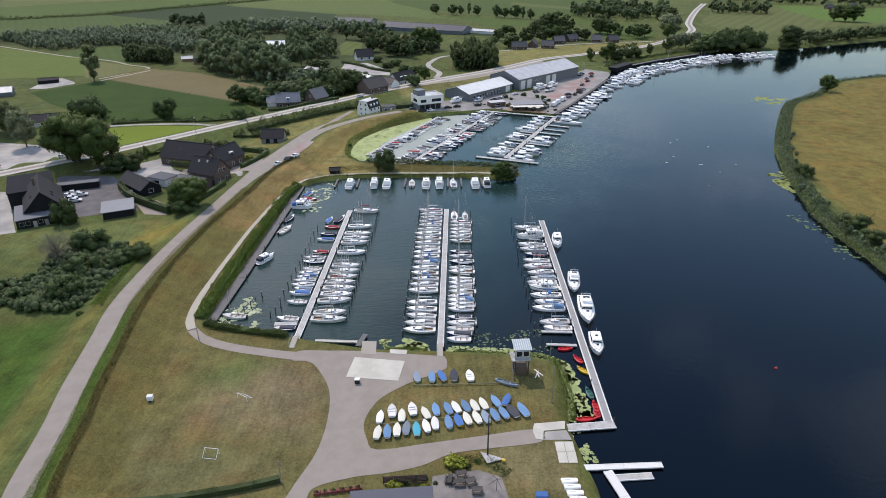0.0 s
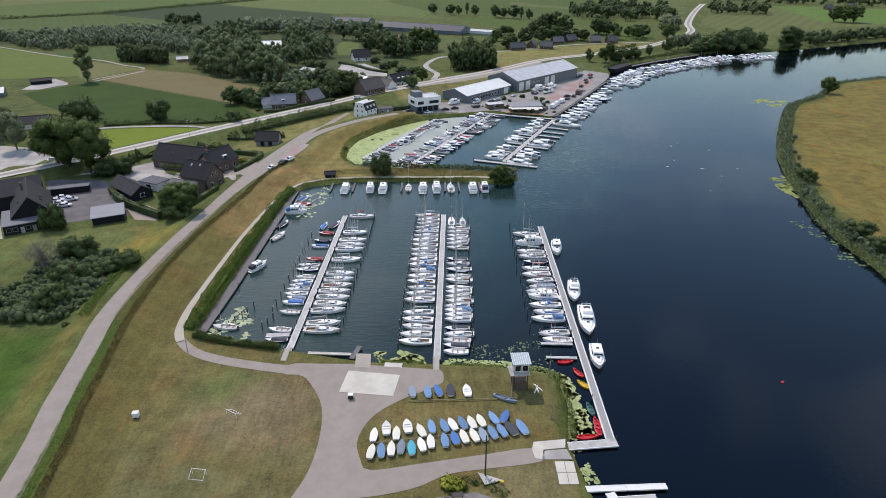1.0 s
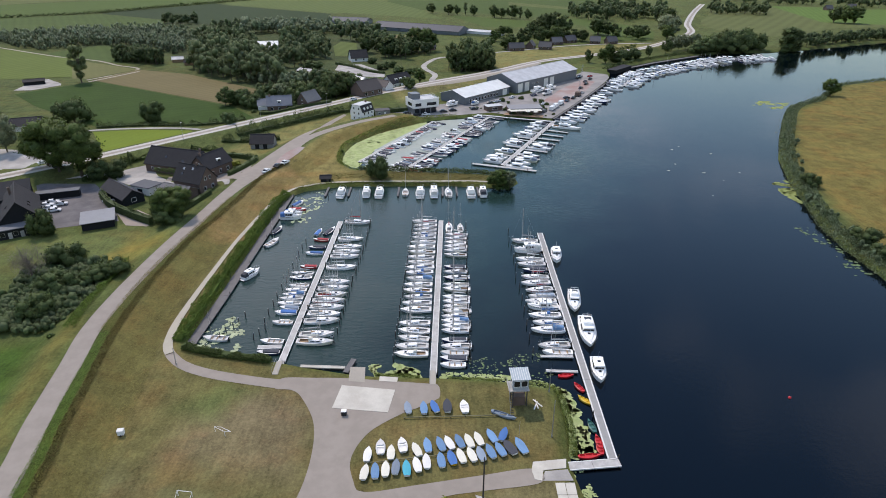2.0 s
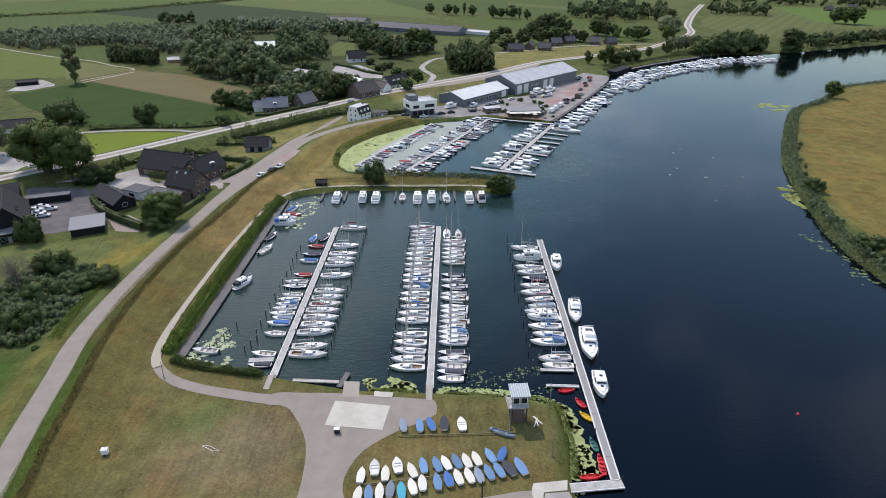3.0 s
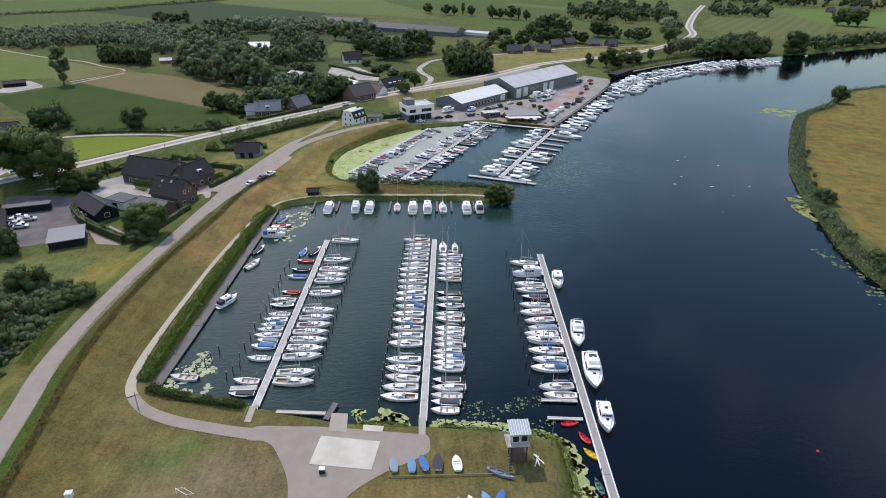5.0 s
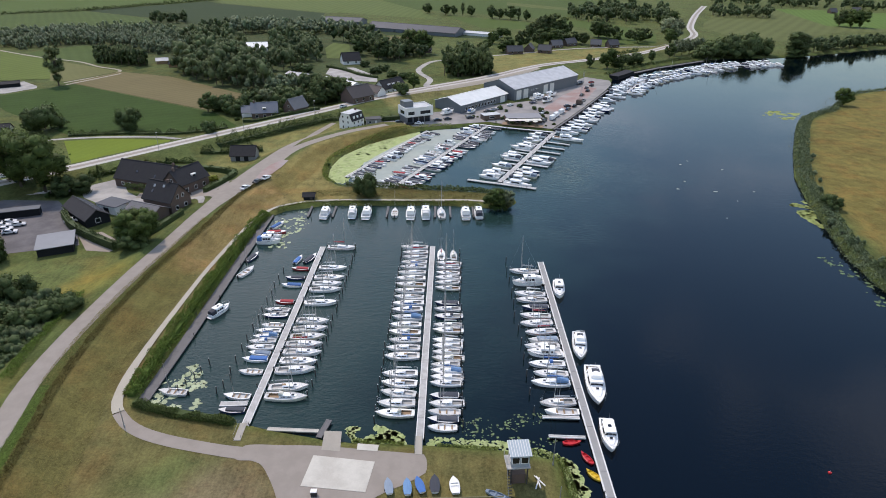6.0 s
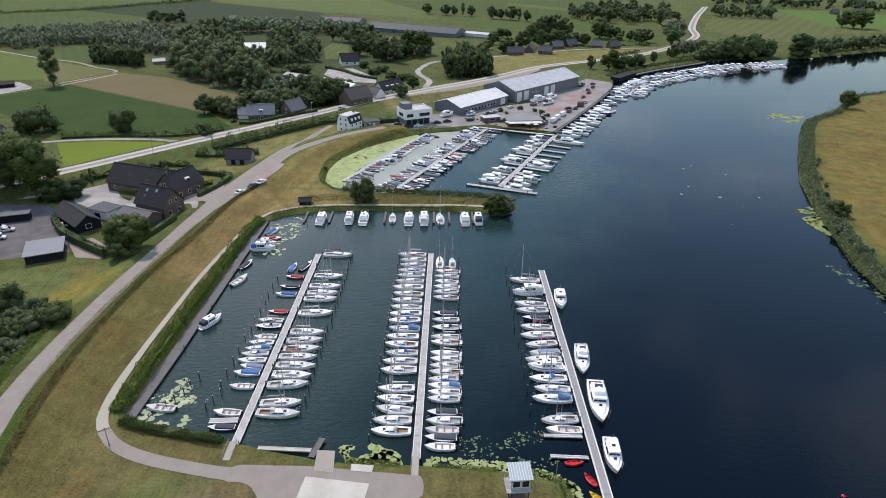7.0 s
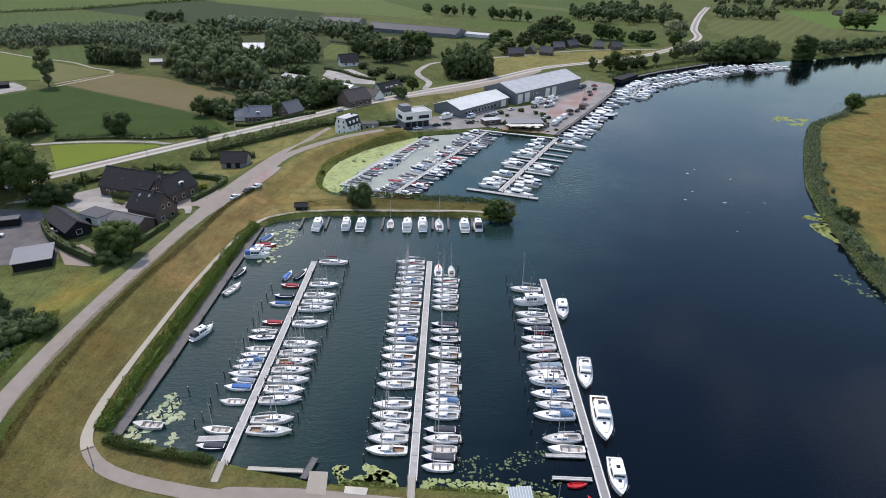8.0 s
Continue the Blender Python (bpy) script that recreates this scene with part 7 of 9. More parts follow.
# ---- the club ----
def lookout():
    t = thing("lookout_hut", "grey race hut on posts with a pale sheet roof", "hut", m=pose(16.6, 111.4, LAND, 0, 0, 4))
    for x in (-1.4, 1.4):
        for y in (-1.2, 1.2):
            part("post", box(bmesh.new(), x - 0.11, x + 0.11, y - 0.11, y + 0.11, -0.1, 4.1), WOOD_DARK, t)
    part("platform", box(bmesh.new(), -2.3, 1.8, -1.7, 1.6, 4.0, 4.22, 0.02), DECK_GREY, t)
    c = part("cabin", box(bmesh.new(), -1.55, 1.55, -1.35, 1.35, 4.22, 6.8), mat("blue_grey_boards", (0.30, 0.335, 0.36), 0.7, 0.1, 1.0, 0.01), t, "blue-grey boarded cabin")
    for at in (-0.75, 0.75):
        window_on(t, "-y", 3.1, 2.7, at, 5.0, 1.15, 1.3)
    window_on(t, "-x", 3.1, 2.7, 0, 5.0, 1.6, 1.3)
    window_on(t, "+x", 3.1, 2.7, 0, 5.0, 1.6, 1.3)
    r = bmesh.new()
    box(r, -1.9, 1.9, -1.8, 1.8, 0, 0.1)
    o = part("roof", r, mat("pale_blue_sheet", (0.30, 0.36, 0.39), 0.5, 0.06, 0.8, 0.0), t, "pale blue corrugated roof")
    o.matrix_basis = pose(0, 0, 7.05, 7, 0, 0)
    for k in range(9):
        rb = bmesh.new()
        box(rb, -1.9 + 0.45 * k, -1.8 + 0.45 * k, -1.8, 1.8, 0.1, 0.14)
        part("roof_rib", rb, DECK_PALE, o)
    part("storage_box", box(bmesh.new(), -1.2, 1.2, -1.0, 1.0, -0.05, 2.1, 0.03), WALL_BRICK, t, "brown boarded store under the hut")
    st = bmesh.new()
    for k in range(10):
        box(st, -2.3, -1.6, -1.7 - 0.26 * k, -1.45 - 0.26 * k, 3.9 - 0.42 * k, 3.96 - 0.42 * k)
    part("stair_treads", st, WOOD_DARK, t)
    part("stair_rail", rail([(-2.3, -1.6, 4.9), (-2.3, -4.1, 0.9), (-2.3, -4.1, 0)], 0.035), STEEL, t)
    part("platform_rail", rail([(-2.3, 1.6, 4.2), (-2.3, 1.6, 5.2), (-2.3, -1.7, 5.2), (-1.6, -1.7, 5.2), (-1.6, -1.7, 4.2)], 0.035), STEEL, t)


lookout()
clubhouse = flat_block("clubhouse with a dark flat roof beside the terrace", -7.8, 66.0, 4.5, 13.0, 20.0, 3.0, WALL_BRICK, mat("slate_blue_felt", (0.06, 0.065, 0.085), 0.7, 0.1, 0.3, 0.01), name="clubhouse", category="clubhouse", windows=[("+y", a, 0.9, 1.6, 1.3) for a in (-4.5, -1.5, 1.5, 4.5)])


def dinghy_kinds():
    k = {}
    k["dw"] = make_dinghy("dinghy ashore under a white cover", 4.2, 1.5, CLOTH_WHITE)
    k["dc"] = make_dinghy("dinghy ashore under a cream cover", 4.2, 1.5, CLOTH_CREAM)
    k["ds"] = make_dinghy("dinghy ashore under a light blue cover", 4.3, 1.5, CLOTH_SKY)
    k["db"] = make_dinghy("dinghy ashore under a blue cover", 4.3, 1.5, CLOTH_BLUE)
    k["dg"] = make_dinghy("dinghy ashore under a grey-blue cover", 4.2, 1.5, CLOTH_GREY)
    k["dk"] = make_dinghy("dinghy ashore under a dark cover", 4.6, 1.8, CLOTH_DARK)
    k["dt"] = make_dinghy("dinghy ashore under a teal cover", 4.3, 1.5, CLOTH_TEAL)
    k["do"] = make_dinghy("open white dinghy ashore on its trolley", 4.4, 1.9, None, open_boat=True)
    k["dm"] = make_dinghy("light blue covered dinghy with its mast up", 5.0, 1.7, CLOTH_SKY, mast=6.5)
    k["dy"] = make_dinghy("dinghy ashore with a yellow and blue deck", 4.2, 1.6, CLOTH_BLUE, hull_m=PLASTIC_YELLOW)
    return k


PROTO |= dinghy_kinds()


def ashore(row, kinds, turns):
    for (x, y), kind, t in zip(row, kinds.split(), turns):
        place(kind, pose(x, y, LAND, 0, 0, t) @ Matrix.Diagonal((0.86, 0.86, 0.86, 1)))


ashore([(-5.7, 109.3), (-2.5, 109.2), (-0.4, 109.6), (2.2, 109.8), (5.6, 109.5)], "dg ds db dk do", (100, 95, 108, 92, 96))
ashore([(-12.4, 96.6), (-10.2, 98.4), (-8.2, 97.0), (-6.2, 98.9), (-3.6, 97.7), (-1.6, 98.8), (0.8, 99.1), (2.4, 99.4), (4.3, 99.8), (6.1, 99.9), (7.9, 100.4), (10.4, 101.2), (12.7, 101.6)],
       "dw do dc do dc ds ds dw ds dc dc ds db", (88, 95, 92, 100, 112, 100, 108, 112, 110, 108, 108, 112, 70))
ashore([(-12.5, 92.3), (-10.7, 92.6), (-8.9, 93.0), (-7.1, 93.5), (-5.2, 93.2), (-3.4, 94.0), (-1.7, 94.8), (0.9, 95.1), (2.8, 95.6), (4.5, 96.1), (6.4, 96.4), (8.1, 96.6), (9.9, 97.2), (11.7, 97.7), (13.5, 98.2), (15.6, 98.6)],
       "dc ds dc dg dt dw dw ds dy dc dc dg ds ds dk dm", (85, 95, 92, 88, 96, 104, 96, 98, 104, 106, 108, 104, 108, 112, 116, 110))
rail_l = thing("dinghy_rail", "low wooden rail behind the dinghies", "rail", "dinghy rails")
part("beam", box(bmesh.new(), 0, 21.8, -0.08, 0.08, 0.3, 0.42), mat("mossy_wood", (0.15, 0.14, 0.075), 0.9, 0.2, 1.0, 0.02), rail_l)
for k in range(8):
    part("post", box(bmesh.new(), 0.1 + 3 * k, 0.22 + 3 * k, -0.06, 0.06, -0.1, 0.35), WOOD_DARK, rail_l)
rail_l.matrix_basis = pose(-6.4, 106.6, LAND, 0, 0, 1.8)
copy_thing(rail_l, pose(-12.8, 94.6, LAND, 0, 0, 8.3))
k1 = make_row_boat("long grey-blue rowing skiff lying on the grass", 5.4, 1.2, CLOTH_GREY, "rowing_skiff", 0.45)
tagged(k1, group="boats on the grass").matrix_basis = pose(13.3, 107.2, LAND + 0.1, 0, 0, -28)


def lamp_post(x, y, h, label, arm=True, pole_m=None, thick=0.1):
    t = thing("lamp_post", label, "lamp post", "tall posts", pose(x, y, gz(x, y)))
    part("pole", tube(bmesh.new(), (0, 0, -0.3), (0, 0, h), thick, 0.6 * thick, 8), pole_m or STEEL, t)
    if arm:
        part("lamp_head", box(bmesh.new(), -0.15, 0.65, -0.14, 0.14, h - 0.05, h + 0.12, 0.03), ALU, t)
    part("base", tube(bmesh.new(), (0, 0, -0.1), (0, 0, 0.5), 0.16, 0.14, 8), STEEL, t)


lamp_post(21.8, 101.4, 8.8, "tall grey steel post on the lawn", False)
lamp_post(23.4, 114.7, 6.0, "grey steel post at the reed edge", False)
lamp_post(7.9, 86.6, 9.4, "tall dark flagpole by the drive", False, WOOD_DARK, 0.16)
stage = thing("pole_stage", "grey triangular stage at the foot of the flagpole", "stage", m=pose(7.9, 86.2, LAND, 0, 0, -22))
bm = bmesh.new()
top = [bm.verts.new(q) for q in ((-1.6, 0.6, 0.35), (3.0, 0.5, 0.35), (0.4, -1.6, 0.35))]
low = [bm.verts.new((v.co.x, v.co.y, 0.2)) for v in top]
bm.faces.new(top)
bm.faces.new(low[::-1])
for k in range(3):
    bm.faces.new((top[k], low[k], low[(k + 1) % 3], top[(k + 1) % 3]))
part("decking", bm, DECK_GREY, stage)
for q in ((-1.3, 0.45), (2.6, 0.4), (0.4, -1.3)):
    part("leg", box(bmesh.new(), q[0] - 0.06, q[0] + 0.06, q[1] - 0.06, q[1] + 0.06, -0.1, 0.22), WOOD_DARK, stage)
part("winch", box(bmesh.new(), 2.7, 3.3, -0.3, 0.2, 0.3, 0.7, 0.08), PLASTIC_YELLOW, stage, "yellow winch housing")
lamp_post(-28.0, 80.5, 5.0, "slim dark lamp post by the drive", False)
for x, y in ((-88, 322), (-116, 292), (-60, 352)):
    lamp_post(x, y, 8.0, "grey street lamp along the polder road")
lamp_post(-57.5, 124.6, 4.5, "slim wooden post beside the lawn", False)


def make_car(label, paint, kind="car"):
    c = thing("parked_car", label, "car", "parked cars")
    bm = bmesh.new()
    prof = [(-2.15, 0.35), (2.15, 0.35), (2.2, 0.62), (2.1, 0.78), (1.1, 0.92), (0.45, 1.42), (-1.0, 1.46), (-1.75, 1.0), (-2.2, 0.92), (-2.22, 0.6)]
    e = [[bm.verts.new((x, s * (0.88 if z < 1.0 else 0.68), z)) for x, z in prof] for s in (1, -1)]
    bm.faces.new(e[0])
    bm.faces.new(e[1][::-1])
    for k in range(len(prof)):
        j = (k + 1) % len(prof)
        bm.faces.new((e[0][k], e[0][j], e[1][j], e[1][k]))
    b = part("body", bm, paint, c)
    for q in (((1.12, 0.95), (0.47, 1.41)), ((-1.04, 1.45), (-1.75, 1.04))):
        g = bmesh.new()
        (x0, z0), (x1, z1) = q
        v = [g.verts.new(p) for p in ((x0 + 0.02, 0.66, z0 + 0.03), (x0 + 0.02, -0.66, z0 + 0.03), (x1 + 0.02, -0.6, z1 + 0.03), (x1 + 0.02, 0.6, z1 + 0.03))]
        f = g.faces.new(v)
        r = bmesh.ops.extrude_face_region(g, geom=[f])
        for w in r["geom"]:
            if isinstance(w, bmesh.types.BMVert):
                w.co.z -= 0.04
        part("windscreen", g, GLASS, b)
    for s in (1, -1):
        g = bmesh.new()
        v = [g.verts.new(p) for p in ((0.85, s * 0.83, 1.0), (0.40, s * 0.71, 1.36), (-1.0, s * 0.71, 1.38), (-1.5, s * 0.83, 1.02))]
        g.faces.new(v)
        r = bmesh.ops.extrude_face_region(g, geom=g.faces[:])
        for w in r["geom"]:
            if isinstance(w, bmesh.types.BMVert):
                w.co.y -= s * 0.06
        part("side_window", g, GLASS, b)
        for x in (1.35, -1.35):
            part("wheel", tube(bmesh.new(), (x, s * 0.9, 0.32), (x, s * 0.68, 0.32), 0.32, 0.32, 10), RUBBER, c)
    for s in (0.6, -0.6):
        part("headlight", box(bmesh.new(), 2.12, 2.2, s - 0.2, s + 0.2, 0.62, 0.75), FRAME_WHITE, c)
    return c


def make_van():
    c = thing("white_van", "white delivery van parked on the yard", "van", "parked vans")
    b = part("body", box(bmesh.new(), -2.6, 1.7, -1.0, 1.0, 0.4, 2.4, 0.12), CAR_WHITE, c)
    part("bonnet", box(bmesh.new(), 1.6, 2.6, -0.95, 0.95, 0.4, 1.25, 0.1), CAR_WHITE, c)
    g = bmesh.new()
    box(g, 1.66, 1.74, -0.85, 0.85, 1.35, 2.1)
    part("windscreen", g, GLASS, b)
    for s in (1, -1):
        for x in (1.6, -1.7):
            part("wheel", tube(bmesh.new(), (x, s * 1.02, 0.35), (x, s * 0.8, 0.35), 0.35, 0.35, 10), RUBBER, c)
    return c


PROTO["car_w"] = make_car("white parked car", CAR_WHITE)
PROTO["car_b"] = make_car("black parked car", CAR_BLACK)
PROTO["car_p"] = make_car("parked car in a muted colour", CAR_PAINT)
PROTO["car_r"] = make_car("red parked car", CAR_RED)
tagged(PROTO["car_w"], "white car parked on the asphalt")
tagged(PROTO["car_b"], "black car parked on the paving")
tagged(PROTO["car_r"], "red car parked on the forecourt")
PROTO["van"] = make_van()
for kind, x, y, t in (("car_b", -16.2, 343.5, 8), ("car_b", -11, 344.2, 8), ("car_w", -6.2, 345.2, 10), ("car_b", 3.0, 352.0, 14), ("car_b", 8.2, 354.5, 14), ("car_w", -66.9, 246.8, 66), ("car_b", -64.2, 253.4, 68), ("car_w", -62.2, 258.0, 68),
                      ("car_w", -137.6, 217.5, 20), ("car_w", -134.9, 214.8, 20), ("car_w", -132.2, 212.6, 20), ("car_w", -137.0, 220.4, 20), ("car_p", -133, 218.5, 20), ("car_w", -117.5, 222.0, 15),
                      ("car_b", -151.5, 253.0, 10), ("car_r", -186, 251.5, 20), ("car_w", -163, 262, 35), ("car_w", -157, 258, 35), ("car_w", -103.8, 234.5, 40), ("car_w", -101.2, 231.5, 40), ("car_w", -82, 290.2, 0),
                      ("van", 70, 369, 60), ("van", 66, 362, 60), ("van", 63, 356, 60), ("car_b", 80, 384, 62), ("car_b", 90, 412, 60), ("car_p", 97, 432, 60), ("car_b", 102, 440, 60), ("car_p", 58, 352, 60), ("car_b", 95, 444, 30), ("car_p", 97, 450, 30), ("car_r", 104, 450, 40), ("car_p", 76, 384, 30), ("car_p", -48, 371, 48), ("car_b", 30, 371, 45), ("car_p", 33.5, 374.5, 45), ("car_w", 37, 378, 45), ("car_b", 20, 357.5, 20), ("car_p", 60, 369, 60), ("car_b", 57, 364, 60), ("car_p", 75, 377, 60), ("car_w", 44, 386, 45), ("car_b", 96, 424, 60), ("car_p", 88, 398, 60)):
    place(kind, pose(x, y, gz(x, y) + 0.06, 0, 0, t))
gable("small black timber hut on the spit", -43.4, 243.2, 4, 3.8, 2.6, 1.5, 2.3, WALL_BLACK, ROOF_DARK, doors=[("-y", 0.8, 0.9, 1.6, WOOD_DARK)], name="hut", category="shed")
# boats and a crane on the harbour yard
for kind, x, y, t, L in (("mc", 62, 402.5, 40, 11), ("mf", 70.5, 409.5, 42, 11), ("mw", 8.6, 366.6, 40, 8), ("ms", 21.5, 368.6, 40, 5.5), ("mg", 67, 396, 40, 8), ("sn", 58, 392, 40, 6)):
    s = L / LEN[kind]
    b = place(kind, pose(x, y, LAND + 0.65, 0, 0, t) @ Matrix.Diagonal((s, s, s, 1)))
    for k in (-0.25, 0.2):
        cr = thing("boat_cradle", "steel cradle under a boat on the yard", "cradle", "boat cradles", pose(x, y, LAND + 0.05, 0, 0, t))
        part("frame", box(bmesh.new(), L * k - 0.15, L * k + 0.15, -1.1, 1.1, 0, 0.35), STEEL, cr)
        for sy in (-1.05, 1.05):
            part("arm", tube(bmesh.new(), (L * k, sy, 0.3), (L * k, sy * 1.1, 1.2), 0.06, 0.06, 5), STEEL, cr)
crane = thing("boat_crane", "tall thin steel boat crane on the quay", "crane", m=pose(84.0, 391, LAND + 0.05, 0, 0, 65))
part("cab", box(bmesh.new(), -2, 2, -1.4, 1.4, 0.5, 2.6, 0.1), WALL_BRICK, crane)
part("undercarriage", box(bmesh.new(), -2.6, 2.6, -1.6, 1.6, 0, 0.6, 0.05), RUBBER, crane)
bm = bmesh.new()
for k in range(9):
    a, b = Vector((1 + 0.55 * k, 0, 2 + 1.7 * k)), Vector((1 + 0.55 * (k + 1), 0, 2 + 1.7 * (k + 1)))
    for sy in (-0.35, 0.35):
        tube(bm, a + Vector((0, sy, 0)), b + Vector((0, sy, 0)), 0.07, 0.07, 4)
    tube(bm, a + Vector((0, -0.35, 0)), b + Vector((0, 0.35, 0)), 0.04, 0.04, 4)
part("jib", bm, STEEL, crane)


def goal(x, y, turn):
    g = thing("small_goal", "small white football goal on the lawn", "goal", "football goals", pose(x, y, LAND, 0, 0, turn))
    for s in (-1.3, 1.3):
        part("post", tube(bmesh.new(), (s, 0, 0), (s, 0, 1.2), 0.045, 0.045, 6), FRAME_WHITE, g)
        part("back_stay", tube(bmesh.new(), (s, 0, 1.2), (s, 1.4, 0.05), 0.04, 0.04, 6), FRAME_WHITE, g)
    part("crossbar", tube(bmesh.new(), (-1.35, 0, 1.2), (1.35, 0, 1.2), 0.045, 0.045, 6), FRAME_WHITE, g)
    part("ground_bar", tube(bmesh.new(), (-1.3, 1.4, 0.06), (1.3, 1.4, 0.06), 0.04, 0.04, 6), FRAME_WHITE, g)


goal(-41.0, 102.6, -30)
goal(-42.2, 87.6, 172)
hut = thing("feed_trailer", "small white box trailer on the slope", "trailer", m=pose(-59.6, 102.4, gz(-59.6, 102.4), 0, 0, 8) @ Matrix.Diagonal((0.72, 0.72, 0.72, 1)))
part("box_body", box(bmesh.new(), -0.8, 0.8, -0.65, 0.65, 0.35, 1.75, 0.08), FRAME_WHITE, hut)
part("lid", box(bmesh.new(), -0.85, 0.85, -0.7, 0.7, 1.75, 1.85, 0.03), CLOTH_WHITE, hut)
for s in (-0.72, 0.72):
    part("wheel", tube(bmesh.new(), (0, s, 0.3), (0, s * 1.15, 0.3), 0.3, 0.3, 10), RUBBER, hut)
wb = thing("waste_bin", "dark waste bin with a pale lid beside the slab", "bin", m=pose(-18.2, 107.8, LAND + 0.06))
part("bin_body", box(bmesh.new(), -0.5, 0.5, -0.4, 0.4, 0, 0.95, 0.05), RUBBER, wb)
part("lid", box(bmesh.new(), -0.55, 0.55, -0.45, 0.45, 0.95, 1.1, 0.04), GEL_DECK, wb)
for k in range(4):
    st = thing("upturned_dinghy", "white plastic dinghy stored upside down on the grass", "dinghy", "upturned dinghies", pose(21.6 + 0.25 * k, 80.6 - 1.35 * k, LAND, 0, 0, 3))
    part("hull", cabin(2.8, 1.3, 0.0, 1.0, 0.9, 0.7, 0.0, 0.0, 0.42, 0.36, 0.2, 7), GEL_WHITE, st)
    part("skeg", box(bmesh.new(), -0.9, 0.2, -0.03, 0.03, 0.4, 0.55), GEL_WHITE, st)
bt = thing("folded_tarpaulin", "blue tarpaulin bundle lying on the grass", "tarpaulin", m=pose(16.4, 77.4, LAND))
part("bundle", box(bmesh.new(), -1.1, 1.1, -0.7, 0.7, 0, 0.5, 0.18), CLOTH_BLUE, bt)
tr = thing("timber_stack", "loose pale timbers leaning beside the hut", "timber", m=pose(20.0, 110.3, LAND))
for k, a in enumerate((70, 95, 120)):
    o = part("timber", box(bmesh.new(), -1.5, 1.5, -0.1, 0.1, 0, 0.14), DECK_PALE, tr)
    o.matrix_basis = pose(0.2 * k, 0.15 * k, 0.06 + 0.15 * k, 0, 6, a)
# terrace furniture and planters
def picnic(x, y, t):
    p = thing("picnic_table", "dark wooden picnic table on the terrace", "table", "terrace tables", pose(x, y, LAND + 0.06, 0, 0, t))
    part("tabletop", box(bmesh.new(), -0.95, 0.95, -0.4, 0.4, 0.70, 0.76), WOOD_DARK, p)
    for s in (-0.75, 0.75):
        part("bench", box(bmesh.new(), -0.95, 0.95, s - 0.14, s + 0.14, 0.42, 0.47), WOOD_DARK, p)
        part("leg", box(bmesh.new(), s - 0.05, s + 0.05, -0.7, 0.7, 0, 0.42), WOOD_DARK, p)


for x, y, t in ((1.0, 80.6, 80), (3.0, 81.9, 10), (2.6, 80.0, 5), (5.6, 78.2, 0), (4.6, 80.2, 20)):
    picnic(x, y, t)
for k in range(4):
    f = thing("fence_panel", "dark wooden fence panel with planting", "fence", "terrace fence", pose(-9.6 + 1.9 * k, 80.3 + 0.12 * k, LAND, 0, 0, 4))
    for s in (-0.85, 0.85):
        part("post", box(bmesh.new(), s - 0.06, s + 0.06, -0.06, 0.06, -0.1, 1.7), WOOD_DARK, f)
    for j in range(5):
        part("board", box(bmesh.new(), -0.8, 0.8, -0.03, 0.03, 0.15 + 0.3 * j, 0.4 + 0.3 * j), WALL_BRICK, f)
para = thing("closed_parasol", "dark closed garden parasol with spread arms", "parasol", m=pose(8.9, 78.6, LAND))
part("pole", tube(bmesh.new(), (0, 0, 0), (0, 0, 2.8), 0.05, 0.04, 6), WOOD_DARK, para)
for k in range(4):
    a = k * math.tau / 4 + 0.4
    part("arm", tube(bmesh.new(), (0, 0, 2.6), (1.6 * math.cos(a), 1.6 * math.sin(a), 2.0), 0.05, 0.03, 5), WOOD_DARK, para)
for k in range(6):
    pl = thing("planter", "red-brown planter box along the clubhouse", "planter", "planters", pose(-21.4 + 1.35 * k, 77.9 + 0.22 * k, LAND, 0, 0, 8))
    part("trough", box(bmesh.new(), -0.6, 0.6, -0.35, 0.35, 0, 0.6, 0.04), mat("red_planter", (0.22, 0.06, 0.05), 0.7, 0.15, 1.0, 0.01) if k == 0 else bpy.data.materials["red_planter"], pl)
    v = leaf_quads(np.random.default_rng(90 + k), [(0, 0, 0.7)], [(0.55, 0.3, 0.22)], 90, 0.1)
    o = new("planting", leaf_mesh("planting", v, LEAF))
    o.parent = pl


# ---- trees, hedges, reeds and weed ----
LEAF_BRAMBLE = mat("bramble_leaf", (0.088, 0.115, 0.052), 0.7, 0.25, 0.18, 0.0, isl=0.35, spec=0.2, through=0.2, col2=(0.062, 0.092, 0.03))
LEAF_WOOD = mat("mixed_wood_leaf", (0.118, 0.15, 0.062), 0.7, 0.2, 0.06, 0.0, isl=0.3, spec=0.2, through=0.2, col2=(0.062, 0.09, 0.036))
LEAF_FINE = mat("poplar_leaf", (0.10, 0.135, 0.05), 0.7, 0.15, 0.15, 0.0, isl=0.25, spec=0.2, through=0.2, col2=(0.075, 0.105, 0.04))
REED_FRESH = mat("fresh_reed", (0.105, 0.165, 0.036), 0.8, 0.15, 0.4, 0.0, isl=0.35, spec=0.1, through=0.3)
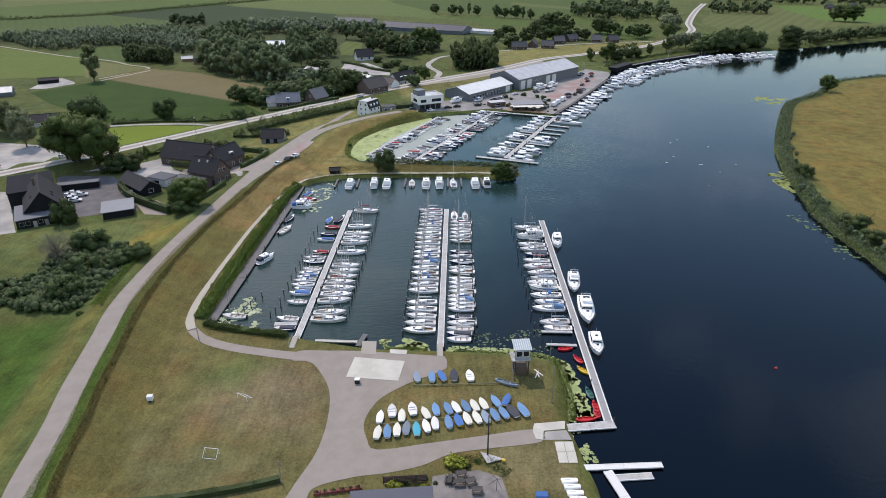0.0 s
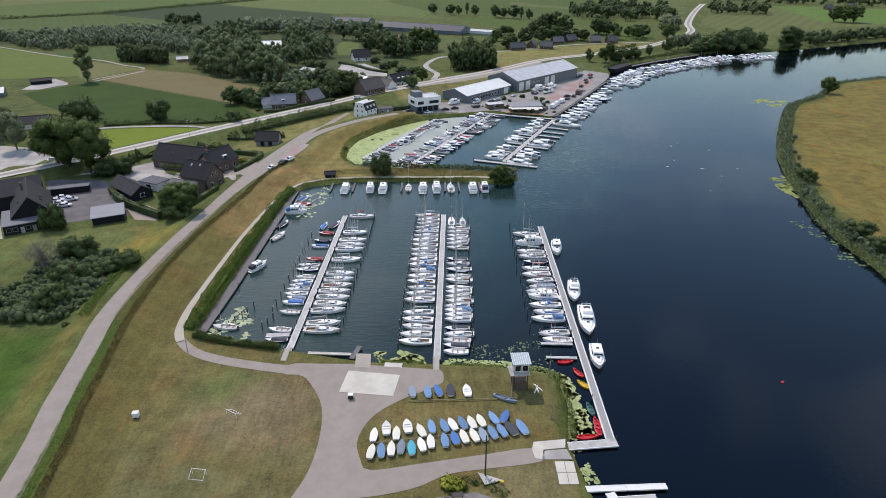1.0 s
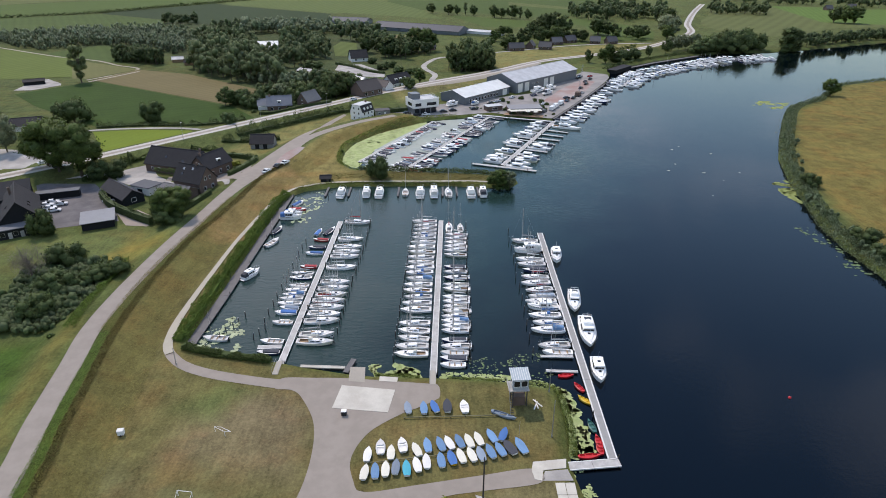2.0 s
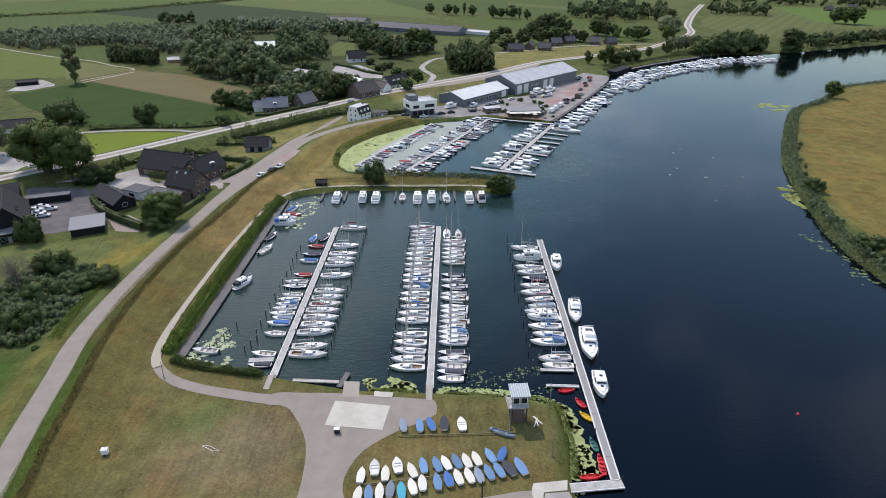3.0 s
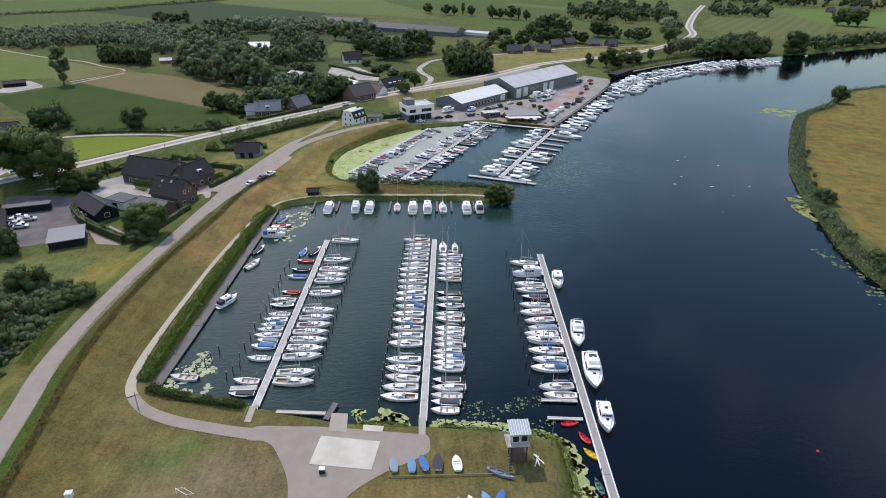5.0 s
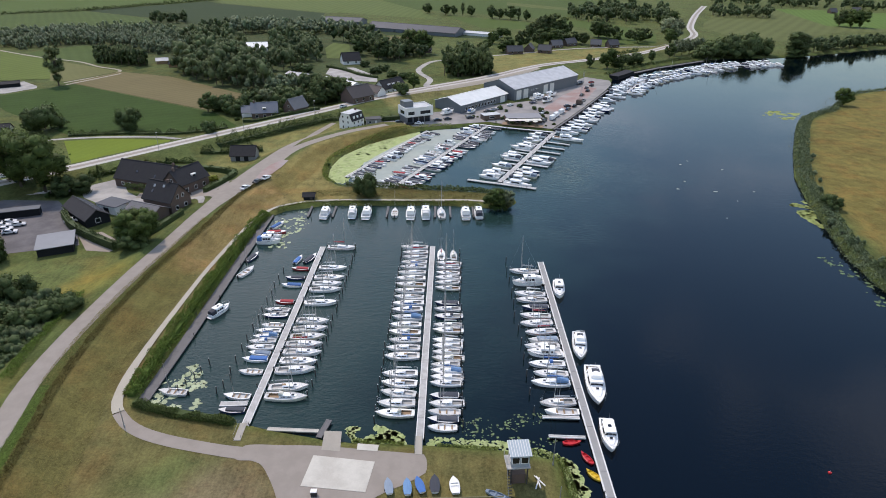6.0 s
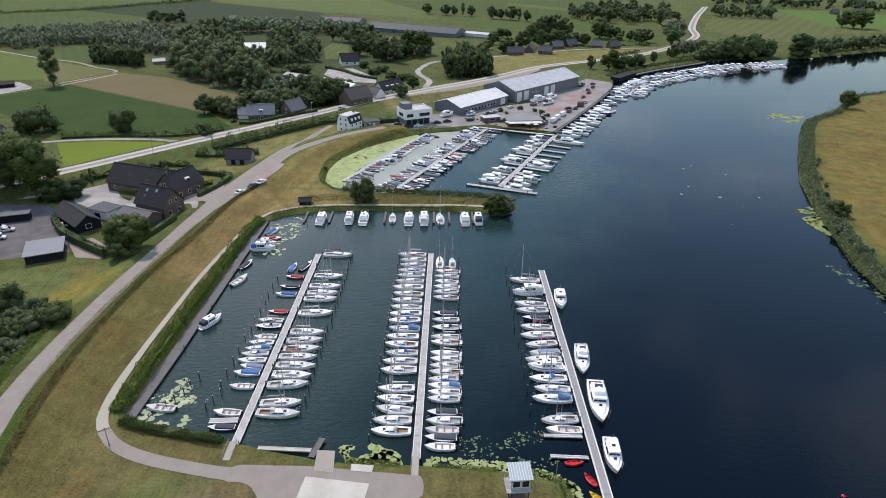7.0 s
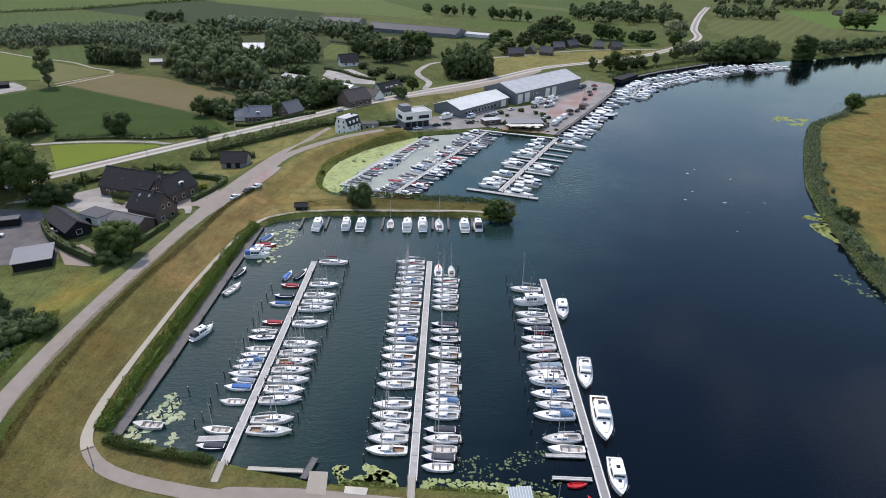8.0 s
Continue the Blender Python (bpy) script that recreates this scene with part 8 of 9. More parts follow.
for kind, x, y, h, w in (
    ("oak", -150, 250, 19, 0.95), ("oak", -141, 249.0, 20.5, 0.95), ("oak", -157, 255, 17, 0.95), ("bush", -133, 247, 6.5, 1.0), ("shrub", -137, 244, 5, 1.1), ("bush", -128, 249, 6, 1.0),
    ("willow", -190, 281, 16.5, 0.9), ("lime", -207, 300, 16, 1.0), ("lime", -216, 308, 15, 1.1), ("bush", -186, 331, 11, 1.0), ("oak", -222, 290, 17, 1.0),
    ("oak", -88.6, 204, 10.0, 1.0), ("oak", -84.6, 202.5, 9.5, 1.0), ("bush", -87.5, 199.5, 4.5, 1.2), ("bush", -93, 208, 6, 0.9), ("bush", -125.2, 193.2, 7.6, 0.62), ("tall", -234, 433, 21, 0.95), ("bush", -147, 333, 9.5, 0.75), ("bush", -104, 322, 5, 1.0),
    ("lime", -120, 368, 11, 1.1), ("bush", -112, 372, 8, 1.1), ("bush", -104, 363, 7, 1.1), ("shrub", -100, 352, 5, 1.1), ("bush", -80, 372, 9, 1.0), ("lime", -60, 386, 15, 0.95), ("lime", -54, 392, 15, 0.95),
    ("lime", -64, 400, 14, 0.9), ("bush", -78, 388, 9, 1.1), ("oak", -12, 430, 9, 1.0), ("bush", -18, 405, 6, 1.0), ("bush", -100, 378, 8, 1.1), ("willow", -92, 384, 9, 1.2),
    ("willow", 27.6, 237.2, 6.4, 1.0), ("oak", 21.4, 237.0, 5.4, 1.0), ("oak", 24, 237.4, 6.6, 1.0), ("shrub", 23, 236.2, 6, 1.0), ("shrub", 26, 236.2, 6, 1.0), ("shrub", 28, 238.5, 4, 1.0), ("bush", -23.5, 246, 7.8, 0.66), ("shrub", -42.5, 281, 4.0, 0.9),
    ("oak", 236, 391, 9, 1.1), ("bush", 142, 236, 4.6, 1.0), ("bush", 132, 186, 4.5, 1.2), ("bush", 131.5, 176, 3.8, 1.2),
    ("oak", -18, 566, 17, 0.95), ("oak", -8, 562, 17, 0.95), ("oak", -28, 556, 12, 1.0),
    ("lime", 115, 506, 10, 0.8), ("oak", 127, 502, 13, 1.0), ("bush", 137, 512, 8, 1.2), ("bush", 152, 521, 8, 1.2), ("lime", 169, 533, 9, 0.8), ("lime", 188, 549, 12, 0.9),
    ("bush", 216, 552, 9, 1.2), ("bush", 226, 558, 11, 1.1), ("bush", 236, 562, 13, 1.0), ("bush", 248, 567, 15, 0.95), ("bush", 260, 570, 16, 0.95), ("bush", 270, 572, 13, 1.0), ("bush", 242, 560, 11, 1.1), ("bush", 254, 563, 12, 1.1), ("poplar", 294, 564, 21, 1.4), ("poplar", 300, 567, 20, 1.6), ("poplar", 306, 570, 18, 1.5),
    ("willow", 196, 560, 12, 1.0), ("willow", 204, 566, 12, 1.0), ("willow", 212, 572, 12, 1.0), ("willow", 222, 578, 12, 1.0), ("oak", 238, 705, 19, 1.0), ("willow", 212, 622, 21, 1.1), ("willow", 222, 640, 20, 1.1), ("oak", 205, 600, 13, 1.0),
    ("lime", 158, 666, 14, 1.0), ("lime", 182, 648, 10, 1.0), ("oak", 166, 626, 9, 1.0), ("lime", 448, 764, 18, 1.0), ("oak", 457, 757, 17, 1.1), ("oak", 466, 755, 16, 1.1),
    ("lime", 62, 582, 12, 1.2), ("lime", 76, 596, 15, 1.1), ("lime", 92, 606, 15, 1.1), ("oak", 104, 612, 13, 1.1), ("lime", 116, 628, 12, 1.1), ("oak", 58, 572, 9, 1.2), ("lime", 132, 624, 10, 1.1),
    ("lime", -9, 866, 13, 1.1), ("lime", 13, 853, 13, 1.2), ("lime", 24, 850, 12, 0.9), ("tall", 34, 847, 13, 0.7), ("lime", 44, 842, 13, 1.0), ("lime", 68, 818, 15, 1.1), ("lime", 76, 815, 12, 1.1), ("lime", 88, 809, 16, 1.1), ("tall", 97, 803, 12, 0.9), ("lime", 106, 797, 12, 1.0),
    ("conifer", -105, 272, 7.5, 1.0), ("conifer", -103, 273, 6, 0.9), ("conifer", -128, 263, 7, 0.7), ("conifer", -118, 268, 5, 0.7), ("shrub", -83, 258, 3, 1.1), ("shrub", -80, 261, 2.6, 1.1), ("gold", -84, 262, 2.4, 1.2),
    ("gold", 1.4, 84.6, 1.8, 1.3), ("gold", 3.0, 84.2, 1.7, 1.2), ("shrub", 4.2, 84.0, 2.2, 0.9), ("shrub", 6.0, 85.2, 2.2, 0.9), ("shrub", -9.2, 78.8, 1.2, 1.2), ("gold", -7.9, 79.5, 1, 1.2), ("shrub", -6.4, 80.0, 1.4, 1.2), ("shrub", -4.6, 79.7, 1.2, 1.2), ("gold", -3.3, 79.0, 1, 1.2), ("shrub", -1.5, 80.2, 1.3, 1.2), ("gold", -8.6, 79.6, 1.4, 1.1), ("shrub", -5.2, 81.2, 2.6, 0.9), ("shrub", -3.4, 81.4, 2.4, 0.9), ("shrub", -7.4, 81.0, 2.2, 0.9), ("shrub", 22, 361, 3, 1), ("shrub", 62, 346, 3, 1.2), ("shrub", 64, 392, 2.5, 1),
    ("bush", -106, 172, 6.5, 1), ("bush", -100, 157, 5.5, 1.1), ("bush", -99, 144, 5.5, 1), ("bush", -93, 162, 4.2, 1.2), ("bush", -88, 164, 4, 1.2), ("shrub", -90, 134, 2.6, 1.2), ("shrub", -113, 159, 3.8, 1.2), ("shrub", -107, 146, 2.4, 1.4), ("shrub", -92, 146, 2.6, 1.3), ("shrub", -92, 155, 3, 1.3), ("shrub", -107, 139, 2.4, 1.3), ("shrub", -98, 138, 2.2, 1.3),
    ("lime", 93, 650, 15, 1.15),
    ("lime", 105, 662, 20, 1.15),
    ("lime", 115, 666, 21, 1.15),
    ("lime", 125, 666, 18, 1.15),
    ("lime", 126, 625, 11, 1.15),
    ("lime", 133, 617, 11, 1.15),
    ("lime", 158, 664, 19, 1.15),
    ("lime", 164, 656, 14, 1.15),
    ("lime", 173, 655, 12, 1.15),
    ("lime", 186, 630, 14, 1.15),
    ("lime", 195, 638, 12, 1.15),
    ("oak", 46, 591, 7, 1.2),
    ("oak", 53, 620, 9, 1.2),
    ("oak", 59, 643, 10, 1.2),
    ("oak", 40, 578, 7, 1.2),
    ("oak", 69, 659, 8, 1.2),
    ("bush", -64, 401, 8, 1.3),
    ("bush", -62, 415, 9, 1.3),
    ("bush", -58, 401, 8, 1.3),
    ("bush", -68, 422, 8, 1.3),
    ("bush", -56, 422, 6, 1.3),
    ("bush", -55, 437, 5, 1.3),
    ("bush", -72, 393, 5, 1.3),
    ("bush", -75, 378, 4, 1.3),
    ("bush", -81, 359, 4, 1.3),
    ("bush", -64, 388, 6, 1.3),
    ("bush", -40, 480, 4, 1.3),
    ("bush", -35, 489, 4, 1.3),
    ("bush", -50, 505, 4, 1.3),
    ("bush", -94, 486, 5, 1.3),
    ("bush", -88, 481, 5, 1.3),
    ("bush", -28, 468, 4, 1.3),
    ("bush", -19, 461, 4, 1.3),
    ("lime", -42, 531, 15, 1.1),
    ("lime", -36, 537, 17, 1.1),
    ("lime", -28, 542, 16, 1.1),
    ("lime", -59, 555, 16, 1.1),
    ("lime", -22, 545, 14, 1.1),
):
    plant(kind, x, y, h, w)
PROTO["bare"] = make_tree("bare_tree", "broad", LEAF, "leafless grey tree with fine twigs", 11, 0, 0.3, 31)
tw = bmesh.new()
trng = np.random.default_rng(32)
for k in range(420):
    a, q = trng.random() * math.tau, trng.random()
    p = Vector((3.4 * q * math.cos(a), 3.4 * q * math.sin(a), 2.0 + 1.3 * q + 5.0 * trng.random()))
    tube(tw, p, p + Vector((trng.normal() * 0.9, trng.normal() * 0.9, 1.2 + 1.6 * trng.random())), 0.022, 0.008, 3)
part("twig_crown", tw, mat("grey_twig", (0.17, 0.14, 0.125), 0.9, 0.1, 1.0, 0.0), PROTO["bare"])
place("bare", pose(-110.4, 162.3, gz(-110.4, 162.3), 0, 0, 40) @ Matrix.Diagonal((1.35, 1.35, 1.15, 1)))
plant("poplar", 20, 482, 22, 1.0)

LEAF_SILVER = mat("silver_willow_leaf", (0.20, 0.235, 0.145), 0.7, 0.2, 0.08, 0.0, isl=0.3, spec=0.2, through=0.2, col2=(0.125, 0.16, 0.08))
LEAF_DEEP = mat("deep_green_leaf", (0.088, 0.12, 0.046), 0.7, 0.2, 0.07, 0.0, isl=0.3, spec=0.2, through=0.2, col2=(0.05, 0.074, 0.028))
wood("poplar_wood", [(7, 468), (38, 463), (42, 498), (14, 508)], 70, 19, LEAF_FINE, "dense poplar wood beside the dike", 11, 900, 0.36, 0.17, "tall", 16)
wood("young_wood", [(-409.9, 627), (-373.7, 590.2), (-335.2, 566.3), (-320.5, 585.2), (-300.5, 601.7), (-258.2, 586.7), (-218.6, 547.7), (-203.6, 559.4), (-204.1, 598.7), (-226.9, 644.3), (-261.5, 679), (-298.2, 698.4), (-337.9, 681.7), (-374.6, 674.2), (-400.8, 650), (-480, 640), (-440, 610)], 900, 9.5, LEAF_SILVER, "young grey-green plantation wood", 12, 120, 0.42, 0.28, "tall", 6)
wood("dark_wood", [(-177, 477), (-148.9, 446), (-119.4, 423), (-98, 420), (-102, 442), (-117.6, 482), (-137.5, 503), (-172, 528), (-186, 518)], 88, 18.5, LEAF_WOOD, "tall mixed wood at the edge of the hay field", 13, 900, 0.34, 0.3)
wood("willow_scrub", [(-124, 431), (-96.7, 416.5), (-84, 418), (-84, 436), (-111.6, 446)], 26, 7.5, LEAF_SILVER, "low grey-green willow scrub before the wood", 29, 420, 0.32, 0.5)
wood("village_wood", [(-117.6, 486.6), (-100.8, 478), (-102, 500.9), (-84, 518.6), (-94, 575), (-104, 620), (-123.1, 645), (-140, 630), (-135, 563.6)], 62, 15, LEAF_WOOD, "mixed green wood round the village gardens", 14, 760, 0.38, 0.32)
wood("village_wood", [(-94.5, 636), (-76, 626), (-64, 640), (-47.6, 600), (-31, 554), (-23, 520), (-39.8, 527), (-60, 580.7), (-72, 612)], 40, 15, LEAF_DEEP, "dark green wood round the village gardens", 15, 760, 0.38, 0.34)
wood("village_wood", [(-37.9, 531.1), (-15.2, 541.9), (-5.8, 541.7), (-6, 556), (-30.4, 566.8)], 16, 9, LEAF_DEEP, "dark green wood round the village gardens", 30, 480, 0.4, 0.42)
wood("middle_wood", [(-166, 612), (-203.1, 668), (-228, 668), (-222, 612), (-200.8, 570), (-156, 540), (-152, 560)], 52, 12, LEAF_WOOD, "mixed green trees behind the tall wood", 31, 420, 0.45, 0.38)
wood("garden_wood", [(-94, 442), (-72, 412), (-55, 400), (-52, 411), (-66, 427), (-86, 447)], 20, 10, LEAF_DEEP, "garden trees and shrubs behind the houses", 16, 480, 0.36, 0.42)
wood("garden_wood", [(-118, 418), (-108, 398), (-96, 392), (-78, 398), (-72, 408), (-92, 414)], 16, 6, LEAF_WOOD, "garden trees and shrubs behind the houses", 32, 420, 0.32, 0.48)
wood("poplar_strip", [(-252, 515), (-234, 507), (-208, 496), (-210, 507), (-222, 522), (-252, 530)], 60, 12, LEAF_DEEP, "dark row of dense field trees", 17, 420, 0.42, 0.26, "tall", 10)
wood("back_wood", [(-194.9, 668), (-104.6, 673.6), (-70, 655), (-68, 668), (-110, 710.6), (-160.7, 722.3), (-207.5, 714.2)], 95, 13, LEAF_SILVER, "pale willow wood behind the village", 18, 300, 0.5, 0.36)
wood("copse", [(-306.4, 753.6), (-265.7, 752), (-277.1, 780.2), (-315.2, 781.7)], 18, 11, LEAF_DEEP, "dark copse in the fields", 19, 260, 0.6, 0.42)
wood("copse", [(-233.6, 700.8), (-195.1, 690.2), (-205.8, 719), (-236.7, 720.1)], 18, 10, LEAF_DEEP, "dark copse in the fields", 20, 260, 0.6, 0.42)
wood("river_wood", [(158, 840), (171, 790), (220, 774), (262, 780), (300, 900), (270, 960), (190, 930)], 110, 14, LEAF_DEEP, "dark wood beyond the river bend", 21, 200, 0.7, 0.36)
wood("river_copse", [(345, 842), (410, 838), (420, 875), (350, 890)], 30, 14, LEAF_WOOD, "dark copse in the flood meadow", 22, 240, 0.7, 0.36)
wood("far_wood", [(400, 990), (560, 950), (720, 900), (760, 960), (600, 1040), (420, 1060)], 100, 14, LEAF_DEEP, "distant dark wood beyond the meadow", 23, 140, 0.9, 0.36)
wood("bank_wood", [(316, 578), (345, 592), (380, 610), (420, 627), (520, 668), (516, 682), (410, 640), (340, 606), (312, 590)], 90, 10, LEAF_DEEP, "row of dark willows along the river bank", 24, 220, 0.55, 0.42)
wood("scrub", [(-109, 142), (-112.4, 155.9), (-114.5, 167), (-110, 171.5), (-104, 174.5), (-95.5, 173), (-91, 169.5), (-90, 160.7), (-90.5, 149.2), (-92, 140.5), (-95, 137.2), (-102.3, 137.0), (-110.2, 139.3)], 150, 2.7, LEAF_BRAMBLE, "dense grey-green scrub and brambles beside the dike road", 25, 640, 0.13, 1.0, "broad", 12)
wood("scrub", [(-120, 150), (-113, 155), (-111, 141), (-118, 138)], 22, 1.8, LEAF_BRAMBLE, "dense grey-green scrub and brambles beside the dike road", 28, 520, 0.13, 1.1)
leafy_band("verge_weeds", [(-86.6, 136), (-88.0, 146), (-88.4, 156), (-88.8, 166), (-90.2, 173)], 3.0, 1.2, REED_FRESH, "tall fresh green weeds on the dike foot", 60, 0.13, 26)

leafy_band("shore_reeds", [(-60.2, 133.5), (-59.6, 156), (-58.3, 190), (-56.9, 217), (-55.2, 230)], 3.4, 2.0, REED_FRESH, "green reed and shrub belt along the dock", 70, 0.16, 41, lump=0.9, core=0.42)
leafy_band("clipped_hedge", [(-58.2, 131.2), (-52, 129.0), (-45, 127.4), (-37.0, 125.6)], 2.8, 1.7, LEAF, "dense dark green hedge at the basin's edge", 130, 0.13, 42, 0.2, lump=0.6, core=0.55)
leafy_band("shore_reeds", [(-53, 233.5), (-48, 237.0), (-37, 240.3), (4, 241.0), (18, 239.2)], 1.4, 0.8, REED, "low green reeds along the spit", 20, 0.18, 43)
leafy_band("shore_reeds", [(-32, 257.4), (-20, 255.6), (4, 253.0), (19, 251.2), (28, 247)], 4.0, 2.2, LEAF_DARK, "dense dark reeds along the outer basin", 18, 0.28, 44)
leafy_band("shore_reeds", [(-31, 257), (-40, 264), (-43, 280), (-41, 296), (-28, 319), (-6, 340), (10, 344.5)], 2.2, 0.9, REED, "green reed fringe of the outer harbour", 14, 0.22, 45)
BANK = [(420, 475), (304, 440), (261, 422.5), (224.5, 381.5), (199, 362), (170.2, 312.5), (149.4, 270), (141.3, 247), (135.8, 227), (128.3, 198), (126.8, 182), (127.3, 170), (126.3, 150), (124.5, 110)]
REED_GREY = mat("grey_reed", (0.15, 0.19, 0.115), 0.8, 0.2, 0.3, 0.0, isl=0.35, spec=0.1, through=0.2, col2=(0.095, 0.135, 0.07))
leafy_band("river_reeds", BANK[:8], 4.0, 1.5, REED_GREY, "grey-green reed belt of the river bank", 14, 0.26, 46, lump=1.0)
leafy_band("river_reeds", BANK[7:], 5.0, 1.6, REED_GREY, "grey-green reed belt of the river bank", 26, 0.2, 47, lump=1.0)
leafy_band("bank_growth", [(x + 2.5, y - 1) for x, y in BANK[3:]], 3.5, 1.0, REED_GREY, "rough green growth behind the reed belt", 16, 0.2, 48, lump=1.2)
wood("bank_scrub", [(139.5, 231), (134.5, 200), (134, 175), (133.5, 130), (127, 130), (127.5, 170), (128.5, 196), (134.5, 228)], 40, 2.4, REED_GREY, "irregular willow scrub on the river bank", 49, 420, 0.2, 0.5)
wood("bank_scrub", [(175, 312), (154, 267), (146, 244), (140.5, 244), (148.5, 268), (170, 313)], 12, 2.0, REED_GREY, "irregular willow scrub on the river bank", 50, 320, 0.24, 0.5)
leafy_band("shore_reeds", [(25.2, 97), (26.0, 105), (25.6, 114), (24.0, 117.6), (17, 119.6)], 1.8, 0.8, REED, "tall green reeds at the lawn's edge", 90, 0.10, 49)
leafy_band("shore_reeds", [(14, 119.2), (2.5, 120.4)], 1.6, 0.7, REED, "low green reeds at the basin's edge", 90, 0.10, 50)
leafy_band("shore_reeds", [(-3.5, 120.6), (-13.4, 121.4)], 1.8, 0.8, REED, "low green reeds at the basin's edge", 90, 0.10, 51)
leafy_band("verge_growth", [(-62.0, 68), (-65.5, 79.8), (-67.8, 93.8), (-69.7, 102), (-71.2, 111.6), (-73, 122.4), (-75.1, 135), (-76.1, 150), (-76.0, 166.5), (-74.8, 184.8), (-72.6, 198.8), (-69.8, 220.6), (-67.5, 240), (-62, 258)], 1.5, 0.9, mat("rough_growth", (0.105, 0.092, 0.034), 0.9, 0.2, 0.5, 0.0, isl=0.4, spec=0.1, through=0.2), "rough dry growth along the dike fence", 70, 0.12, 52)
HAY = mat("dry_tufts", (0.225, 0.175, 0.064), 0.95, 0.25, 0.35, 0.0, isl=0.25, spec=0.05, through=0.2)
HAY_GREEN = mat("green_tufts", (0.155, 0.14, 0.05), 0.95, 0.25, 0.35, 0.0, isl=0.25, spec=0.05, through=0.2)
leafy_band("rough_grass", [(-60.4, 78), (-64.2, 100), (-66, 115), (-69.4, 135), (-70, 150), (-70, 166), (-68.6, 185)], 9.6, 0.07, HAY_GREEN, "rough mown grass on the dike slope", 30, 0.10, 71, 0.0, category="grass")
leafy_band("rough_grass", [(-68.6, 185), (-66.6, 200), (-64.4, 220), (-60.5, 238), (-57, 248)], 9.5, 0.08, HAY, "dry straw-coloured grass on the dike slope", 14, 0.16, 72, 0.0, category="grass")
leafy_band("rough_grass", [(-58, 250), (-52, 268), (-48, 290), (-36, 312), (-14, 335)], 10.0, 0.1, HAY, "dry straw-coloured grass round the outer harbour", 12, 0.15, 73, 0.0, category="grass")
leafy_band("rough_grass", [(-46, 246), (-34, 249.5), (0, 247.5), (22, 245)], 7.0, 0.2, HAY_GREEN, "rough grass on the spit between the basins", 6, 0.28, 74, 0.3, category="grass")
leafy_band("meadow_tufts", [(300, 418), (262, 396), (228, 352), (200, 318), (182, 276), (172, 230), (165, 180), (163, 120)], 56, 0.10, HAY_GREEN, "rough tussocks on the dry river meadow", 1.1, 0.2, 85, 0.0, category="grass")
leafy_band("verge_grass", [(-67.0, 70), (-69.3, 88), (-71.0, 98), (-73.2, 110), (-75.2, 122), (-76.8, 134)], 2.2, 0.4, REED_FRESH, "fresh green verge beside the dike road", 55, 0.1, 53)
leafy_band("verge_grass", [(-77.6, 134), (-78.6, 150), (-78.4, 166), (-77.0, 184), (-75.0, 200), (-72.6, 220)], 2.4, 0.3, HAY_GREEN, "rough olive grass verge beside the dike road", 40, 0.1, 84)
leafy_band("clipped_hedge", [(-56, 75.6), (-45, 76.8), (-34, 79.2), (-28.4, 81.0)], 1.3, 1.2, LEAF_DARK, "low dark clipped hedge along the lawn", 120, 0.11, 54, 0.1, core=0.85)
leafy_band("clipped_hedge", [(-88, 207.5), (-85.2, 213), (-81.6, 224)], 1.6, 2.0, LEAF_DARK, "tall dark clipped garden hedge", 40, 0.22, 55, 0.1, core=0.85)
leafy_band("clipped_hedge", [(-122, 226), (-114, 216), (-104, 208), (-94, 201.5)], 2.2, 3.0, LEAF_DARK, "tall dark hedge round the garden", 30, 0.25, 56, 0.1, core=0.85)
leafy_band("garden_hedge", [(-82, 247), (-77.5, 255), (-76.5, 266), (-84, 272), (-96, 274), (-104, 273)], 2.2, 2.2, LEAF_DARK, "dark garden hedge behind the farmhouse", 26, 0.28, 57, 0.1, core=0.85)
leafy_band("pleached_trees", [(-112, 249.5), (-100, 245.5)], 1.6, 1.6, LEAF_DARK, "row of clipped trees before the farmhouse", 60, 0.2, 58, 0.1, base=3.2)
leafy_band("field_hedge", [(-170, 321), (-148, 325), (-120, 326), (-100, 336)], 3.0, 1.8, LEAF_DARK, "low hedge along the maize field", 18, 0.28, 59, 0.1, lump=1.0, core=0.45)
leafy_band("road_scrub", [(-95, 305), (-72, 331), (-52, 352), (-44, 352)], 5.0, 2.6, LEAF_DARK, "dark scrub on the dike below the road", 18, 0.3, 60, 0.1, lump=1.1, core=0.45)
leafy_band("road_scrub", [(-100, 296), (-88, 296), (-74, 300)], 3.0, 2.4, LEAF_DARK, "dark hedge behind the grey shed", 24, 0.3, 61, 0.1, lump=1.1, core=0.45)
leafy_band("road_scrub", [(-134, 262), (-112, 281), (-98, 283)], 3.0, 1.6, LEAF, "rough green bank below the road", 20, 0.3, 62, 0.1, lump=1.1, core=0.45)
leafy_band("field_hedge", [(-533, 809), (-433, 872), (-382, 946), (-325, 1020), (-250, 1120)], 4.0, 3.2, LEAF_DARK, "thin hedgerow between distant fields", 3.0, 0.7, 63, 0.1, lump=0.8)
leafy_band("garden_hedge", [(-96, 348), (-78, 352), (-60, 366)], 2.0, 1.6, LEAF_DARK, "dark garden hedge along the road", 12, 0.35, 64, 0.1, core=0.85)
leafy_band("garden_hedge", [(-35, 345), (-26, 352), (-14, 356)], 4.0, 2.4, LEAF_DARK, "dark hedge between the houses", 10, 0.4, 65, 0.1, core=0.85)
